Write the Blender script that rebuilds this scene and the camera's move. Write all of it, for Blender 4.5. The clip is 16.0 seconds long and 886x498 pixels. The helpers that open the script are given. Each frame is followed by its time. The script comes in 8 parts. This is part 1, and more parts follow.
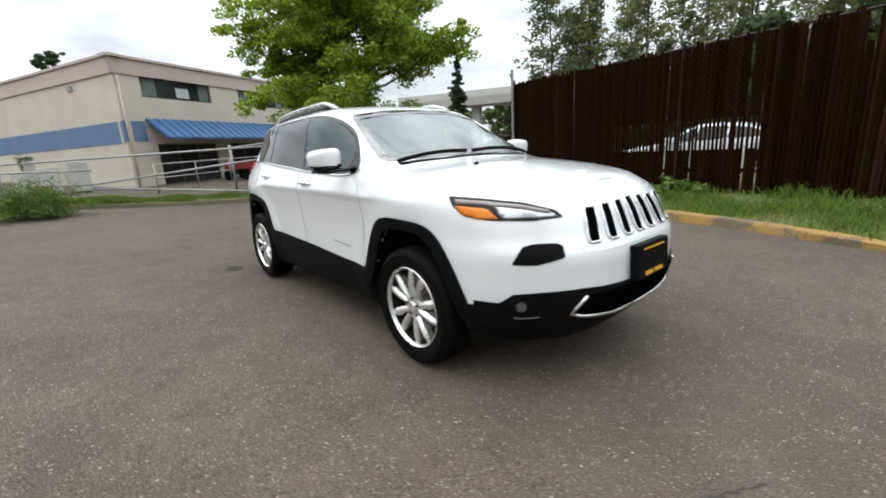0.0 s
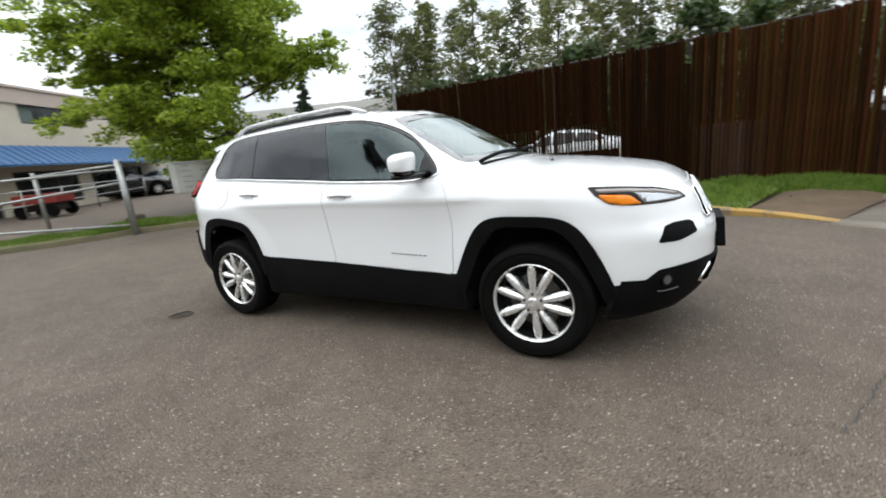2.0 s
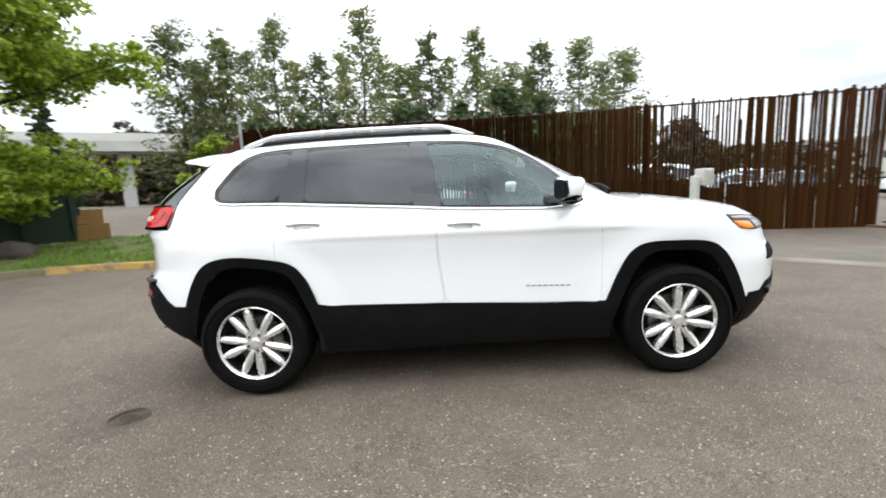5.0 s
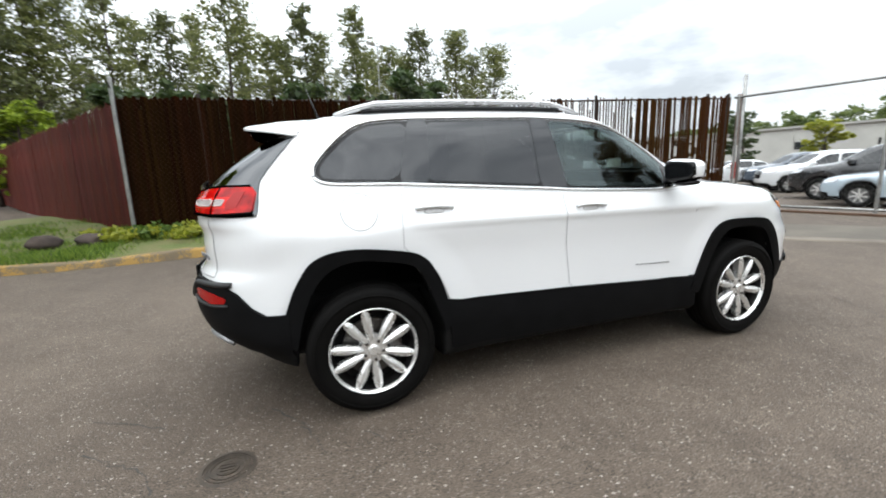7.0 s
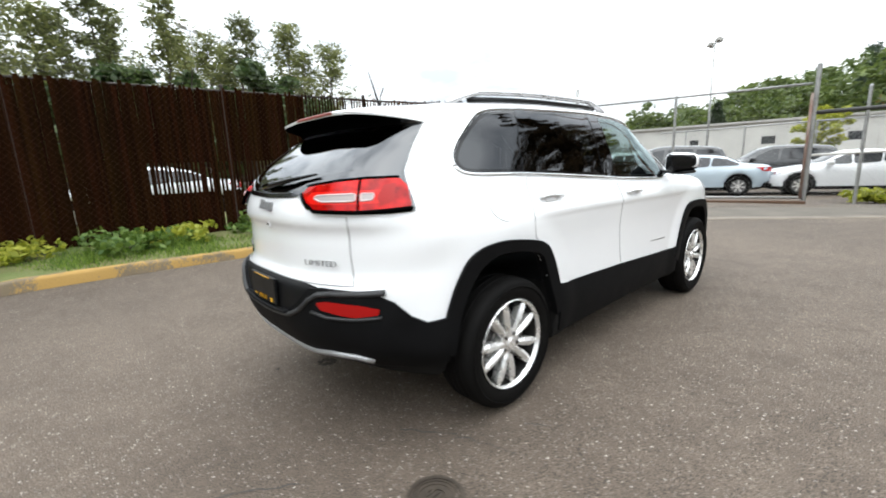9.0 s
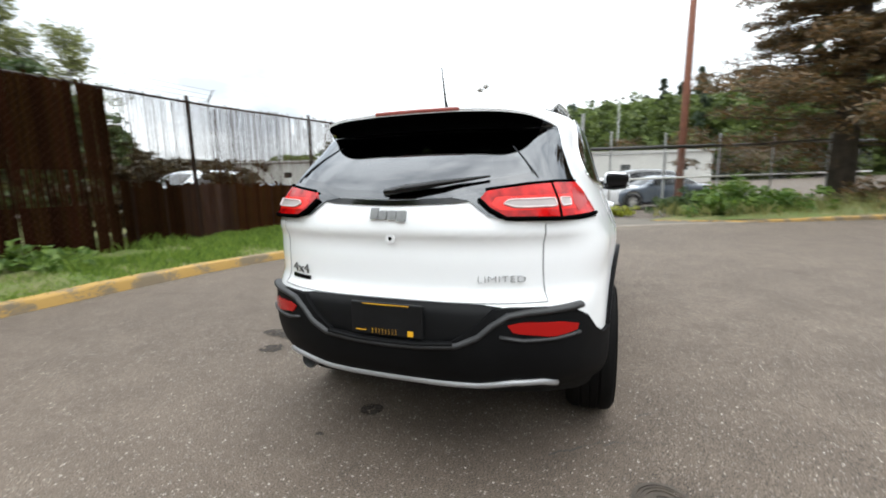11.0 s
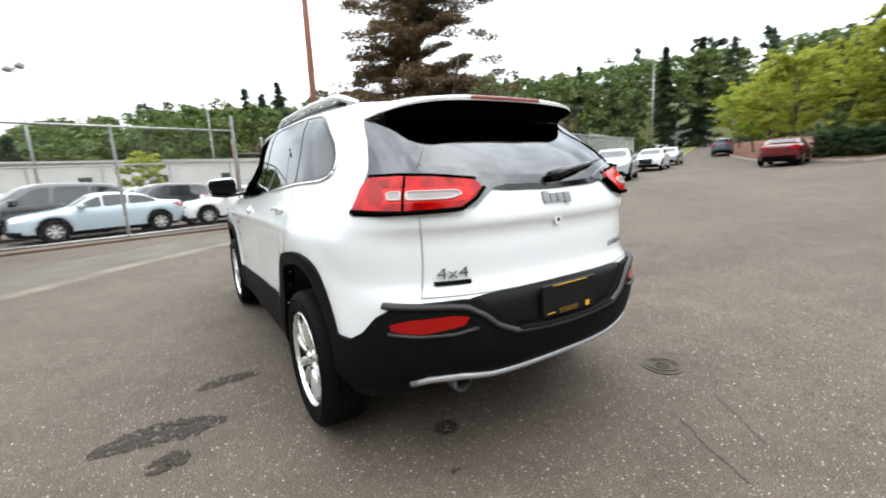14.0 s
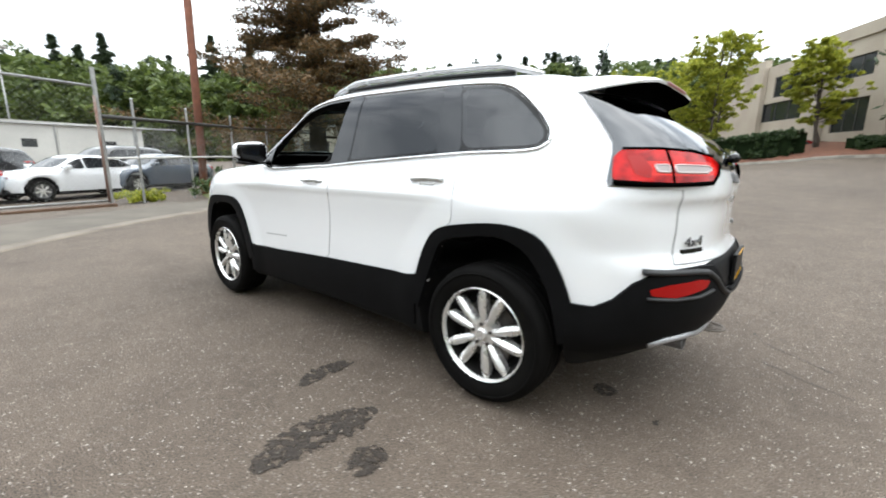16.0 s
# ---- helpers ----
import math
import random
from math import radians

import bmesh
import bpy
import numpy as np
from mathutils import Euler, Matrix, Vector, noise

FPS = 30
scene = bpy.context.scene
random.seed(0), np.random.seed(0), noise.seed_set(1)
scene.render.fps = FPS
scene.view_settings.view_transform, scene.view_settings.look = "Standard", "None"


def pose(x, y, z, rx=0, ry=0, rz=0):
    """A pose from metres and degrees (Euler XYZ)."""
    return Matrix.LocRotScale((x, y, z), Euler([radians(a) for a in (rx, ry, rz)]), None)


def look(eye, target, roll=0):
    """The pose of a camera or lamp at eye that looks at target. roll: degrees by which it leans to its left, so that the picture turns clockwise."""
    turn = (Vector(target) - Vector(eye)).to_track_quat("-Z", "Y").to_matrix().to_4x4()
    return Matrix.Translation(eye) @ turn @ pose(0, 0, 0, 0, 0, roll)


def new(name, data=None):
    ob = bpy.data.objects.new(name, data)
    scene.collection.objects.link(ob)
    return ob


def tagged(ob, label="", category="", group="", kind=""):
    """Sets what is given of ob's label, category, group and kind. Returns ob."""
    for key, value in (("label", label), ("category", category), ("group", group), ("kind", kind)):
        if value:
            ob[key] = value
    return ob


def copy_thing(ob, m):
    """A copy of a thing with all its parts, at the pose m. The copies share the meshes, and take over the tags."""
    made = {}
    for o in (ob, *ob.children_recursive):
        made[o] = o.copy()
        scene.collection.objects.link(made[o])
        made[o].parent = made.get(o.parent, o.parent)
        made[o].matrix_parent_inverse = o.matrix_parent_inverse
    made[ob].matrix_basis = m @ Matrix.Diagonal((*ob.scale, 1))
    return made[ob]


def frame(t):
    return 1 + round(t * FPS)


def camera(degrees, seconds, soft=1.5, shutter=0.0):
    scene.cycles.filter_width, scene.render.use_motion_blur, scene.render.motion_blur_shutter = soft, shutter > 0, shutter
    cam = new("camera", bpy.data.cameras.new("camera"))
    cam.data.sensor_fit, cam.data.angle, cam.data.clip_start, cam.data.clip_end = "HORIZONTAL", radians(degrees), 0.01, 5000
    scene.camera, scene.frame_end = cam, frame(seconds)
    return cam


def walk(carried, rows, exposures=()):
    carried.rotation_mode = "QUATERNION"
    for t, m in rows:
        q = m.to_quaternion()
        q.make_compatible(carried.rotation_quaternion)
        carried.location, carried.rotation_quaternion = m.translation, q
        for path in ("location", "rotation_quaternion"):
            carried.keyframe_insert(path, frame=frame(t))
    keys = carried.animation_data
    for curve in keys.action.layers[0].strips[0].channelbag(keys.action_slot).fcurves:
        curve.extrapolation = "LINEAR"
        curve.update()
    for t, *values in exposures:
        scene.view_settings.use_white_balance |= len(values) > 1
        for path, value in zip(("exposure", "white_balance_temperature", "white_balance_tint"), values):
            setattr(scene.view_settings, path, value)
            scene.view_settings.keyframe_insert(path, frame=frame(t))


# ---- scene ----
cam = camera(93.0, 16.0, soft=1.8, shutter=0.6)
PATH = [
    (0, (3.265, -2.179, 1.246), (1.76, -0.946, 0.782), -3.3),
    (0.5, (2.984, -2.451, 1.261), (1.585, -1.101, 0.791), -2.0),
    (1, (2.702, -2.731, 1.251), (1.487, -1.222, 0.755), -2.4),
    (1.5, (2.378, -2.922, 1.271), (1.272, -1.332, 0.773), -5.4),
    (2, (2.046, -3.127, 1.277), (1.094, -1.428, 0.822), -5.9),
    (2.5, (1.704, -3.31, 1.273), (0.925, -1.529, 0.802), -8.6),
    (3, (1.302, -3.388, 1.281), (0.649, -1.538, 0.896), -7.4),
    (3.5, (0.926, -3.452, 1.265), (0.474, -1.54, 0.891), -6.8),
    (4, (0.561, -3.47, 1.264), (0.23, -1.524, 0.944), -4.7),
    (4.5, (0.193, -3.439, 1.266), (0.014, -1.471, 0.954), -2.9),
    (4.7, (0.046, -3.431, 1.262), (-0.048, -1.454, 0.974), -2.8),
    (6.8, (-1.515, -3.001, 1.273), (-0.921, -1.123, 0.923), -2.0),
    (7, (-1.664, -2.937, 1.275), (-1.018, -1.081, 0.902), -1.9),
    (7.5, (-2.012, -2.808, 1.257), (-1.157, -1.043, 0.862), -1.7),
    (8, (-2.331, -2.614, 1.258), (-1.3, -0.95, 0.847), -2.0),
    (8.5, (-2.646, -2.387, 1.267), (-1.503, -0.803, 0.836), -1.7),
    (9, (-2.944, -2.143, 1.266), (-1.631, -0.686, 0.875), -2.3),
    (9.2, (-3.05, -2.041, 1.269), (-1.709, -0.61, 0.876), -2.1),
    (11.3, (-3.693, -0.572, 1.23), (-1.787, -0.084, 0.87), -2.3),
    (11.5, (-3.7, -0.473, 1.249), (-1.778, -0.087, 0.853), -3.2),
    (12, (-3.741, -0.102, 1.226), (-1.774, 0.04, 0.895), -1.6),
    (12.5, (-3.744, 0.284, 1.22), (-1.776, 0.175, 0.883), 0.6),
    (13, (-3.718, 0.648, 1.234), (-1.819, 0.141, 0.866), -0.9),
    (13.5, (-3.561, 1.002, 1.21), (-1.783, 0.183, 0.801), -3.0),
    (14, (-3.388, 1.318, 1.216), (-1.718, 0.273, 0.87), -3.1),
    (14.5, (-3.166, 1.629, 1.216), (-1.614, 0.425, 0.839), -2.0),
    (15, (-2.886, 1.913, 1.205), (-1.385, 0.638, 0.855), -0.1),
    (15.5, (-2.662, 2.198, 1.206), (-1.307, 0.785, 0.793), -0.1),
    (16, (-2.4, 2.447, 1.169), (-1.157, 0.935, 0.76), 0.6),
]
walk(cam, [(t, look(eye, target, roll)) for t, eye, target, roll in PATH], [(0, -0.14, 6350, 7), (1.5, -0.1, 6350, 7), (3.5, 0.33, 6350, 7), (4.5, 0.46, 6350, 7), (7, 0.16, 6350, 7), (8.5, 0.34, 6350, 7), (9.2, 0.42, 6350, 7), (12, 0.4, 6350, 7), (14, 0.46, 6350, 7), (16, 0.48, 6350, 7)])

# ---- light ----
SUN_EL, SUN_AZ = 72.0, 200.0
world = bpy.data.worlds.new("overcast_sky")
scene.world = world
world.use_nodes = True
wn, wl = world.node_tree.nodes, world.node_tree.links
wn.clear()
w_out = wn.new("ShaderNodeOutputWorld")
w_bg = wn.new("ShaderNodeBackground")
w_sky = wn.new("ShaderNodeTexSky")
w_sky.sky_type, w_sky.sun_disc = "NISHITA", False
w_sky.sun_elevation, w_sky.sun_rotation = radians(SUN_EL), radians(SUN_AZ)
w_sky.air_density, w_sky.dust_density = 1.0, 2.0
w_co = wn.new("ShaderNodeTexCoord")
w_map = wn.new("ShaderNodeMapping")
w_map.inputs["Scale"].default_value = (1.0, 1.0, 2.6)
w_noise = wn.new("ShaderNodeTexNoise")
w_noise.inputs["Scale"].default_value = 2.1
w_noise.inputs["Detail"].default_value = 6.0
w_noise.inputs["Roughness"].default_value = 0.55
w_ramp = wn.new("ShaderNodeValToRGB")
w_ramp.color_ramp.elements[0].position = 0.36
w_ramp.color_ramp.elements[0].color = (5.6, 5.9, 6.3, 1)
w_ramp.color_ramp.elements[1].position = 0.56
w_ramp.color_ramp.elements[1].color = (11.4, 11.6, 11.8, 1)
w_mix = wn.new("ShaderNodeMixRGB")
w_mix.inputs[0].default_value = 0.9
wl.new(w_co.outputs["Generated"], w_map.inputs["Vector"])
wl.new(w_map.outputs[0], w_noise.inputs["Vector"])
wl.new(w_noise.outputs["Fac"], w_ramp.inputs[0])
wl.new(w_sky.outputs[0], w_mix.inputs[1])
wl.new(w_ramp.outputs[0], w_mix.inputs[2])
w_sep = wn.new("ShaderNodeSeparateXYZ")
wl.new(w_co.outputs["Generated"], w_sep.inputs[0])
w_grad = wn.new("ShaderNodeMapRange")
w_grad.inputs["From Min"].default_value, w_grad.inputs["From Max"].default_value = 0.0, 0.85
w_grad.inputs["To Min"].default_value, w_grad.inputs["To Max"].default_value = 0.6, 1.95
wl.new(w_sep.outputs["Z"], w_grad.inputs["Value"])
w_mul = wn.new("ShaderNodeMixRGB")
w_mul.blend_type = "MULTIPLY"
w_mul.inputs[0].default_value = 1.0
wl.new(w_mix.outputs[0], w_mul.inputs[1])
wl.new(w_grad.outputs[0], w_mul.inputs[2])
wl.new(w_mul.outputs[0], w_bg.inputs["Color"])
w_bg.inputs["Strength"].default_value = 0.15
wl.new(w_bg.outputs[0], w_out.inputs[0])

sun = new("sun", bpy.data.lights.new("sun", "SUN"))
sun.data.energy, sun.data.angle, sun.data.color = 0.55, radians(80), (1.0, 0.97, 0.92)
sun.matrix_world = look((0, 0, 0), (-math.sin(radians(SUN_AZ)) * math.cos(radians(SUN_EL)),
                                    -math.cos(radians(SUN_AZ)) * math.cos(radians(SUN_EL)), -math.sin(radians(SUN_EL))))


# ---- helpers for meshes ----
def mesh_of(name, verts, faces, mats, smooth=False, mat_ids=None, sharp=None):
    me = bpy.data.meshes.new(name)
    me.from_pydata([tuple(map(float, v)) for v in verts], [], [tuple(map(int, q)) for q in faces])
    for m in (mats if isinstance(mats, (list, tuple)) else [mats]):
        me.materials.append(m)
    if mat_ids is not None:
        me.polygons.foreach_set("material_index", np.asarray(mat_ids, dtype=np.int32))
    if smooth:
        me.polygons.foreach_set("use_smooth", np.ones(len(me.polygons), dtype=bool))
        if sharp:
            me.set_sharp_from_angle(angle=radians(sharp))
    me.update()
    return me


def thing(name, label, category, group="", kind="", at=None):
    ob = new(name)
    if at is not None:
        ob.matrix_world = at
    return tagged(ob, label, category, group, kind)


def piece(name, vf, mat, parent=None, label="", smooth=False, mat_ids=None, sharp=None):
    """One mesh object from (verts, faces), under a thing or part."""
    ob = new(name, mesh_of(name, vf[0], vf[1], mat, smooth, mat_ids, sharp))
    if parent is not None:
        ob.parent = parent
    if label:
        tagged(ob, label)
    return ob


def join(*parts):
    verts, faces = [], []
    for v, q in parts:
        k = len(verts)
        verts += [tuple(p) for p in v]
        faces += [tuple(i + k for i in f) for f in q]
    return verts, faces


def moved(vf, m):
    return [tuple(m @ Vector(v)) for v in vf[0]], vf[1]


def box(x0, x1, y0, y1, z0, z1, bevel=0.0):
    if bevel <= 0:
        v = [(x, y, z) for z in (z0, z1) for y in (y0, y1) for x in (x0, x1)]
        return v, [(0, 2, 3, 1), (4, 5, 7, 6), (0, 1, 5, 4), (2, 6, 7, 3), (0, 4, 6, 2), (1, 3, 7, 5)]
    bm = bmesh.new()
    bmesh.ops.create_cube(bm, size=1)
    bmesh.ops.scale(bm, vec=(x1 - x0, y1 - y0, z1 - z0), verts=bm.verts)
    bmesh.ops.translate(bm, vec=((x0 + x1) / 2, (y0 + y1) / 2, (z0 + z1) / 2), verts=bm.verts)
    bmesh.ops.bevel(bm, geom=list(bm.edges), offset=bevel, segments=2, affect="EDGES", profile=0.5)
    bm.verts.index_update()
    out = [tuple(v.co) for v in bm.verts], [tuple(v.index for v in f.verts) for f in bm.faces]
    bm.free()
    return out


def tube(path, radius, sides=8, closed=False, caps=True, squash=1.0):
    """A tube along a path; radius is a number or one for each point."""
    pts = [Vector(p) for p in path]
    n = len(pts)
    rad = radius if isinstance(radius, (list, tuple)) else [radius] * n
    verts, faces = [], []
    ref = None
    for i, p in enumerate(pts):
        a = pts[i - 1] if (i > 0 or closed) else p
        b = pts[(i + 1) % n] if (i < n - 1 or closed) else p
        d = (b - a).normalized()
        if ref is None:
            ref = Vector((0, 0, 1)) if abs(d.z) < 0.9 else Vector((1, 0, 0))
        u = d.cross(ref)
        u = u.normalized() if u.length > 1e-6 else d.orthogonal().normalized()
        w = u.cross(d).normalized()
        ref = w
        for k in range(sides):
            c = 2 * math.pi * k / sides
            verts.append(tuple(p + rad[i] * (math.cos(c) * u + squash * math.sin(c) * w)))
    for i in range(n if closed else n - 1):
        for k in range(sides):
            a, b = i * sides + k, i * sides + (k + 1) % sides
            c, d = ((i + 1) % n) * sides + (k + 1) % sides, ((i + 1) % n) * sides + k
            faces.append((a, b, c, d))
    if caps and not closed:
        faces.append(tuple(range(sides))[::-1])
        faces.append(tuple((n - 1) * sides + k for k in range(sides)))
    return verts, faces


def lathe(profile, axis="y", sides=48, closed=True):
    """A body of rotation; profile of (radius, height along the axis)."""
    verts, faces, n = [], [], len(profile)
    for k in range(sides):
        c, s = math.cos(2 * math.pi * k / sides), math.sin(2 * math.pi * k / sides)
        for r, h in profile:
            verts.append((r * c, h, r * s) if axis == "y" else (r * c, r * s, h))
    for k in range(sides):
        for i in range(n if closed else n - 1):
            j, k2 = (i + 1) % n, (k + 1) % sides
            q = (k * n + i, k2 * n + i, k2 * n + j, k * n + j)
            faces.append(q if axis == "y" else q[::-1])
    return verts, faces


def grid_faces(nu, nv, wrap=False):
    out = []
    for i in range(nu - 1):
        for j in range(nv if wrap else nv - 1):
            k = (j + 1) % nv
            out.append((i * nv + j, (i + 1) * nv + j, (i + 1) * nv + k, i * nv + k))
    return out


def spline(pts, step=0.25, closed=False):
    """Points along a Catmull-Rom curve through pts."""
    p = [np.array(q, float) for q in pts]
    n, out = len(p), []
    for i in range(n if closed else n - 1):
        a = p[i - 1] if (i > 0 or closed) else 2 * p[0] - p[1]
        b, c = p[i], p[(i + 1) % n]
        d = p[(i + 2) % n] if (i + 2 < n or closed) else 2 * c - b
        k = max(1, int(np.linalg.norm(c - b) / step))
        for j in range(k):
            t = j / k
            out.append(0.5 * (2 * b + (c - a) * t + (2 * a - 5 * b + 4 * c - d) * t * t + (3 * b - a - 3 * c + d) * t ** 3))
    if not closed:
        out.append(p[-1])
    return np.array(out)


# ---- materials ----
def new_mat(name):
    m = bpy.data.materials.new(name)
    m.use_nodes = True
    return m, m.node_tree.nodes, m.node_tree.links, m.node_tree.nodes["Principled BSDF"]


def surface(name, base, alt=None, rough=0.6, metal=0.0, scale=6.0, fine=60.0, bump=0.15, dist=0.01, mix=0.5, coat=0.0,
            rough_var=0.1, spread=0.0, spec=0.5, space="Object"):
    """A material with colour varied at two scales, relief and uneven gloss."""
    m, n, l, b = new_mat(name)
    alt = alt or tuple(c * 0.75 for c in base)
    tc = n.new("ShaderNodeTexCoord")
    n1, n2 = n.new("ShaderNodeTexNoise"), n.new("ShaderNodeTexNoise")
    n1.inputs["Scale"].default_value, n1.inputs["Detail"].default_value = scale, 5
    n2.inputs["Scale"].default_value, n2.inputs["Detail"].default_value = fine, 4
    l.new(tc.outputs[space], n1.inputs["Vector"])
    l.new(tc.outputs[space], n2.inputs["Vector"])
    add = n.new("ShaderNodeMath")
    add.operation = "MULTIPLY_ADD"
    l.new(n2.outputs["Fac"], add.inputs[0])
    add.inputs[1].default_value = 0.5
    l.new(n1.outputs["Fac"], add.inputs[2])
    rng = n.new("ShaderNodeMapRange")
    rng.inputs["From Min"].default_value, rng.inputs["From Max"].default_value = 0.75 - 0.4 * mix, 0.75 + 0.4 * mix
    l.new(add.outputs[0], rng.inputs["Value"])
    mx = n.new("ShaderNodeMixRGB")
    mx.inputs[1].default_value, mx.inputs[2].default_value = (*base, 1), (*alt, 1)
    l.new(rng.outputs[0], mx.inputs[0])
    col = mx.outputs[0]
    if spread:
        oi = n.new("ShaderNodeObjectInfo")
        hsv = n.new("ShaderNodeHueSaturation")
        mr = n.new("ShaderNodeMapRange")
        mr.inputs["To Min"].default_value, mr.inputs["To Max"].default_value = 1 - spread, 1 + spread
        l.new(oi.outputs["Random"], mr.inputs["Value"])
        l.new(mr.outputs[0], hsv.inputs["Value"])
        hue = n.new("ShaderNodeMapRange")
        frac = n.new("ShaderNodeMath")
        frac.operation = "FRACT"
        scl = n.new("ShaderNodeMath")
        scl.operation = "MULTIPLY"
        scl.inputs[1].default_value = 7.31
        l.new(oi.outputs["Random"], scl.inputs[0])
        l.new(scl.outputs[0], frac.inputs[0])
        l.new(frac.outputs[0], hue.inputs["Value"])
        hue.inputs["To Min"].default_value, hue.inputs["To Max"].default_value = 0.5 - 0.02 * spread, 0.5 + 0.06 * spread
        l.new(hue.outputs[0], hsv.inputs["Hue"])
        l.new(col, hsv.inputs["Color"])
        col = hsv.outputs[0]
    l.new(col, b.inputs["Base Color"])
    b.inputs["Metallic"].default_value = metal
    b.inputs["Specular IOR Level"].default_value = spec
    rr = n.new("ShaderNodeMapRange")
    rr.inputs["To Min"].default_value, rr.inputs["To Max"].default_value = max(0.02, rough - rough_var), min(1, rough + rough_var)
    l.new(n1.outputs["Fac"], rr.inputs["Value"])
    l.new(rr.outputs[0], b.inputs["Roughness"])
    if coat:
        b.inputs["Coat Weight"].default_value = coat
        b.inputs["Coat Roughness"].default_value = 0.03
    if bump:
        bp = n.new("ShaderNodeBump")
        bp.inputs["Strength"].default_value, bp.inputs["Distance"].default_value = bump, dist
        l.new(n2.outputs["Fac"], bp.inputs["Height"])
        l.new(bp.outputs[0], b.inputs["Normal"])
    return m


def leaf_mat(name, a, b2, trans=0.35):
    """Foliage: colour varied leaf by leaf, with some light let through."""
    m, n, l, b = new_mat(name)
    geo = n.new("ShaderNodeNewGeometry")
    ramp = n.new("ShaderNodeValToRGB")
    ramp.color_ramp.elements[0].color, ramp.color_ramp.elements[1].color = (*a, 1), (*b2, 1)
    l.new(geo.outputs["Random Per Island"], ramp.inputs[0])
    l.new(ramp.outputs[0], b.inputs["Base Color"])
    b.inputs["Roughness"].default_value = 0.55
    tr = n.new("ShaderNodeBsdfTranslucent")
    l.new(ramp.outputs[0], tr.inputs["Color"])
    mx = n.new("ShaderNodeMixShader")
    mx.inputs[0].default_value = trans
    out = n["Material Output"]
    l.new(b.outputs[0], mx.inputs[1])
    l.new(tr.outputs[0], mx.inputs[2])
    l.new(mx.outputs[0], out.inputs["Surface"])
    return m


def asphalt_mat(name="asphalt", gain=1.0, ragged=False):
    m, n, l, b = new_mat(name)
    tc = n.new("ShaderNodeTexCoord")

    def tex(kind, scale, **kw):
        t = n.new(kind)
        t.inputs["Scale"].default_value = scale
        for k, v in kw.items():
            t.inputs[k].default_value = v
        l.new(tc.outputs["Object"], t.inputs["Vector"])
        return t

    big = tex("ShaderNodeTexNoise", 0.35, Detail=5.0)
    mid = tex("ShaderNodeTexNoise", 3.0, Detail=6.0)
    stone = tex("ShaderNodeTexVoronoi", 72.0)
    stone2 = tex("ShaderNodeTexVoronoi", 52.0)
    grit = tex("ShaderNodeTexNoise", 160.0, Detail=3.0)
    ramp = n.new("ShaderNodeValToRGB")
    ramp.color_ramp.elements[0].position, ramp.color_ramp.elements[1].position = 0.36, 0.68
    ramp.color_ramp.elements[0].color, ramp.color_ramp.elements[1].color = (0.091, 0.07, 0.053, 1), (0.148, 0.116, 0.089, 1)
    mixn = n.new("ShaderNodeMath")
    mixn.operation = "MULTIPLY_ADD"
    l.new(mid.outputs["Fac"], mixn.inputs[0])
    mixn.inputs[1].default_value = 0.45
    half = n.new("ShaderNodeMath")
    half.operation = "MULTIPLY"
    half.inputs[1].default_value = 0.6
    l.new(big.outputs["Fac"], half.inputs[0])
    l.new(half.outputs[0], mixn.inputs[2])
    l.new(mixn.outputs[0], ramp.inputs[0])
    # pale stones of the aggregate
    sep = n.new("ShaderNodeSeparateColor")
    l.new(stone.outputs["Color"], sep.inputs[0])
    pick = n.new("ShaderNodeMapRange")
    pick.inputs["From Min"].default_value, pick.inputs["From Max"].default_value = 0.6, 1.0
    l.new(sep.outputs[0], pick.inputs["Value"])
    near = n.new("ShaderNodeMapRange")
    near.inputs["From Min"].default_value, near.inputs["From Max"].default_value = 0.42, 0.2
    l.new(stone.outputs["Distance"], near.inputs["Value"])
    mul = n.new("ShaderNodeMath")
    mul.operation = "MULTIPLY"
    l.new(pick.outputs[0], mul.inputs[0])
    l.new(near.outputs[0], mul.inputs[1])
    s1 = n.new("ShaderNodeMixRGB")
    l.new(mul.outputs[0], s1.inputs[0])
    l.new(ramp.outputs[0], s1.inputs[1])
    s1.inputs[2].default_value = (0.35, 0.305, 0.26, 1)
    sep2 = n.new("ShaderNodeSeparateColor")
    l.new(stone2.outputs["Color"], sep2.inputs[0])
    pick2 = n.new("ShaderNodeMapRange")
    pick2.inputs["From Min"].default_value, pick2.inputs["From Max"].default_value = 0.93, 0.97
    l.new(sep2.outputs[1], pick2.inputs["Value"])
    near2 = n.new("ShaderNodeMapRange")
    near2.inputs["From Min"].default_value, near2.inputs["From Max"].default_value = 0.36, 0.26
    l.new(stone2.outputs["Distance"], near2.inputs["Value"])
    mul2 = n.new("ShaderNodeMath")
    mul2.operation = "MULTIPLY"
    l.new(pick2.outputs[0], mul2.inputs[0])
    l.new(near2.outputs[0], mul2.inputs[1])
    s2 = n.new("ShaderNodeMixRGB")
    l.new(mul2.outputs[0], s2.inputs[0])
    l.new(s1.outputs[0], s2.inputs[1])
    s2.inputs[2].default_value = (0.4, 0.355, 0.31, 1)
    gm = n.new("ShaderNodeMixRGB")
    gm.blend_type = "MULTIPLY"
    gr = n.new("ShaderNodeMapRange")
    gr.inputs["From Min"].default_value, gr.inputs["From Max"].default_value = 0.35, 0.7
    gr.inputs["To Min"].default_value, gr.inputs["To Max"].default_value = 0.26, 1.46
    l.new(grit.outputs["Fac"], gr.inputs["Value"])
    gm.inputs[0].default_value = 1.0
    l.new(s2.outputs[0], gm.inputs[1])
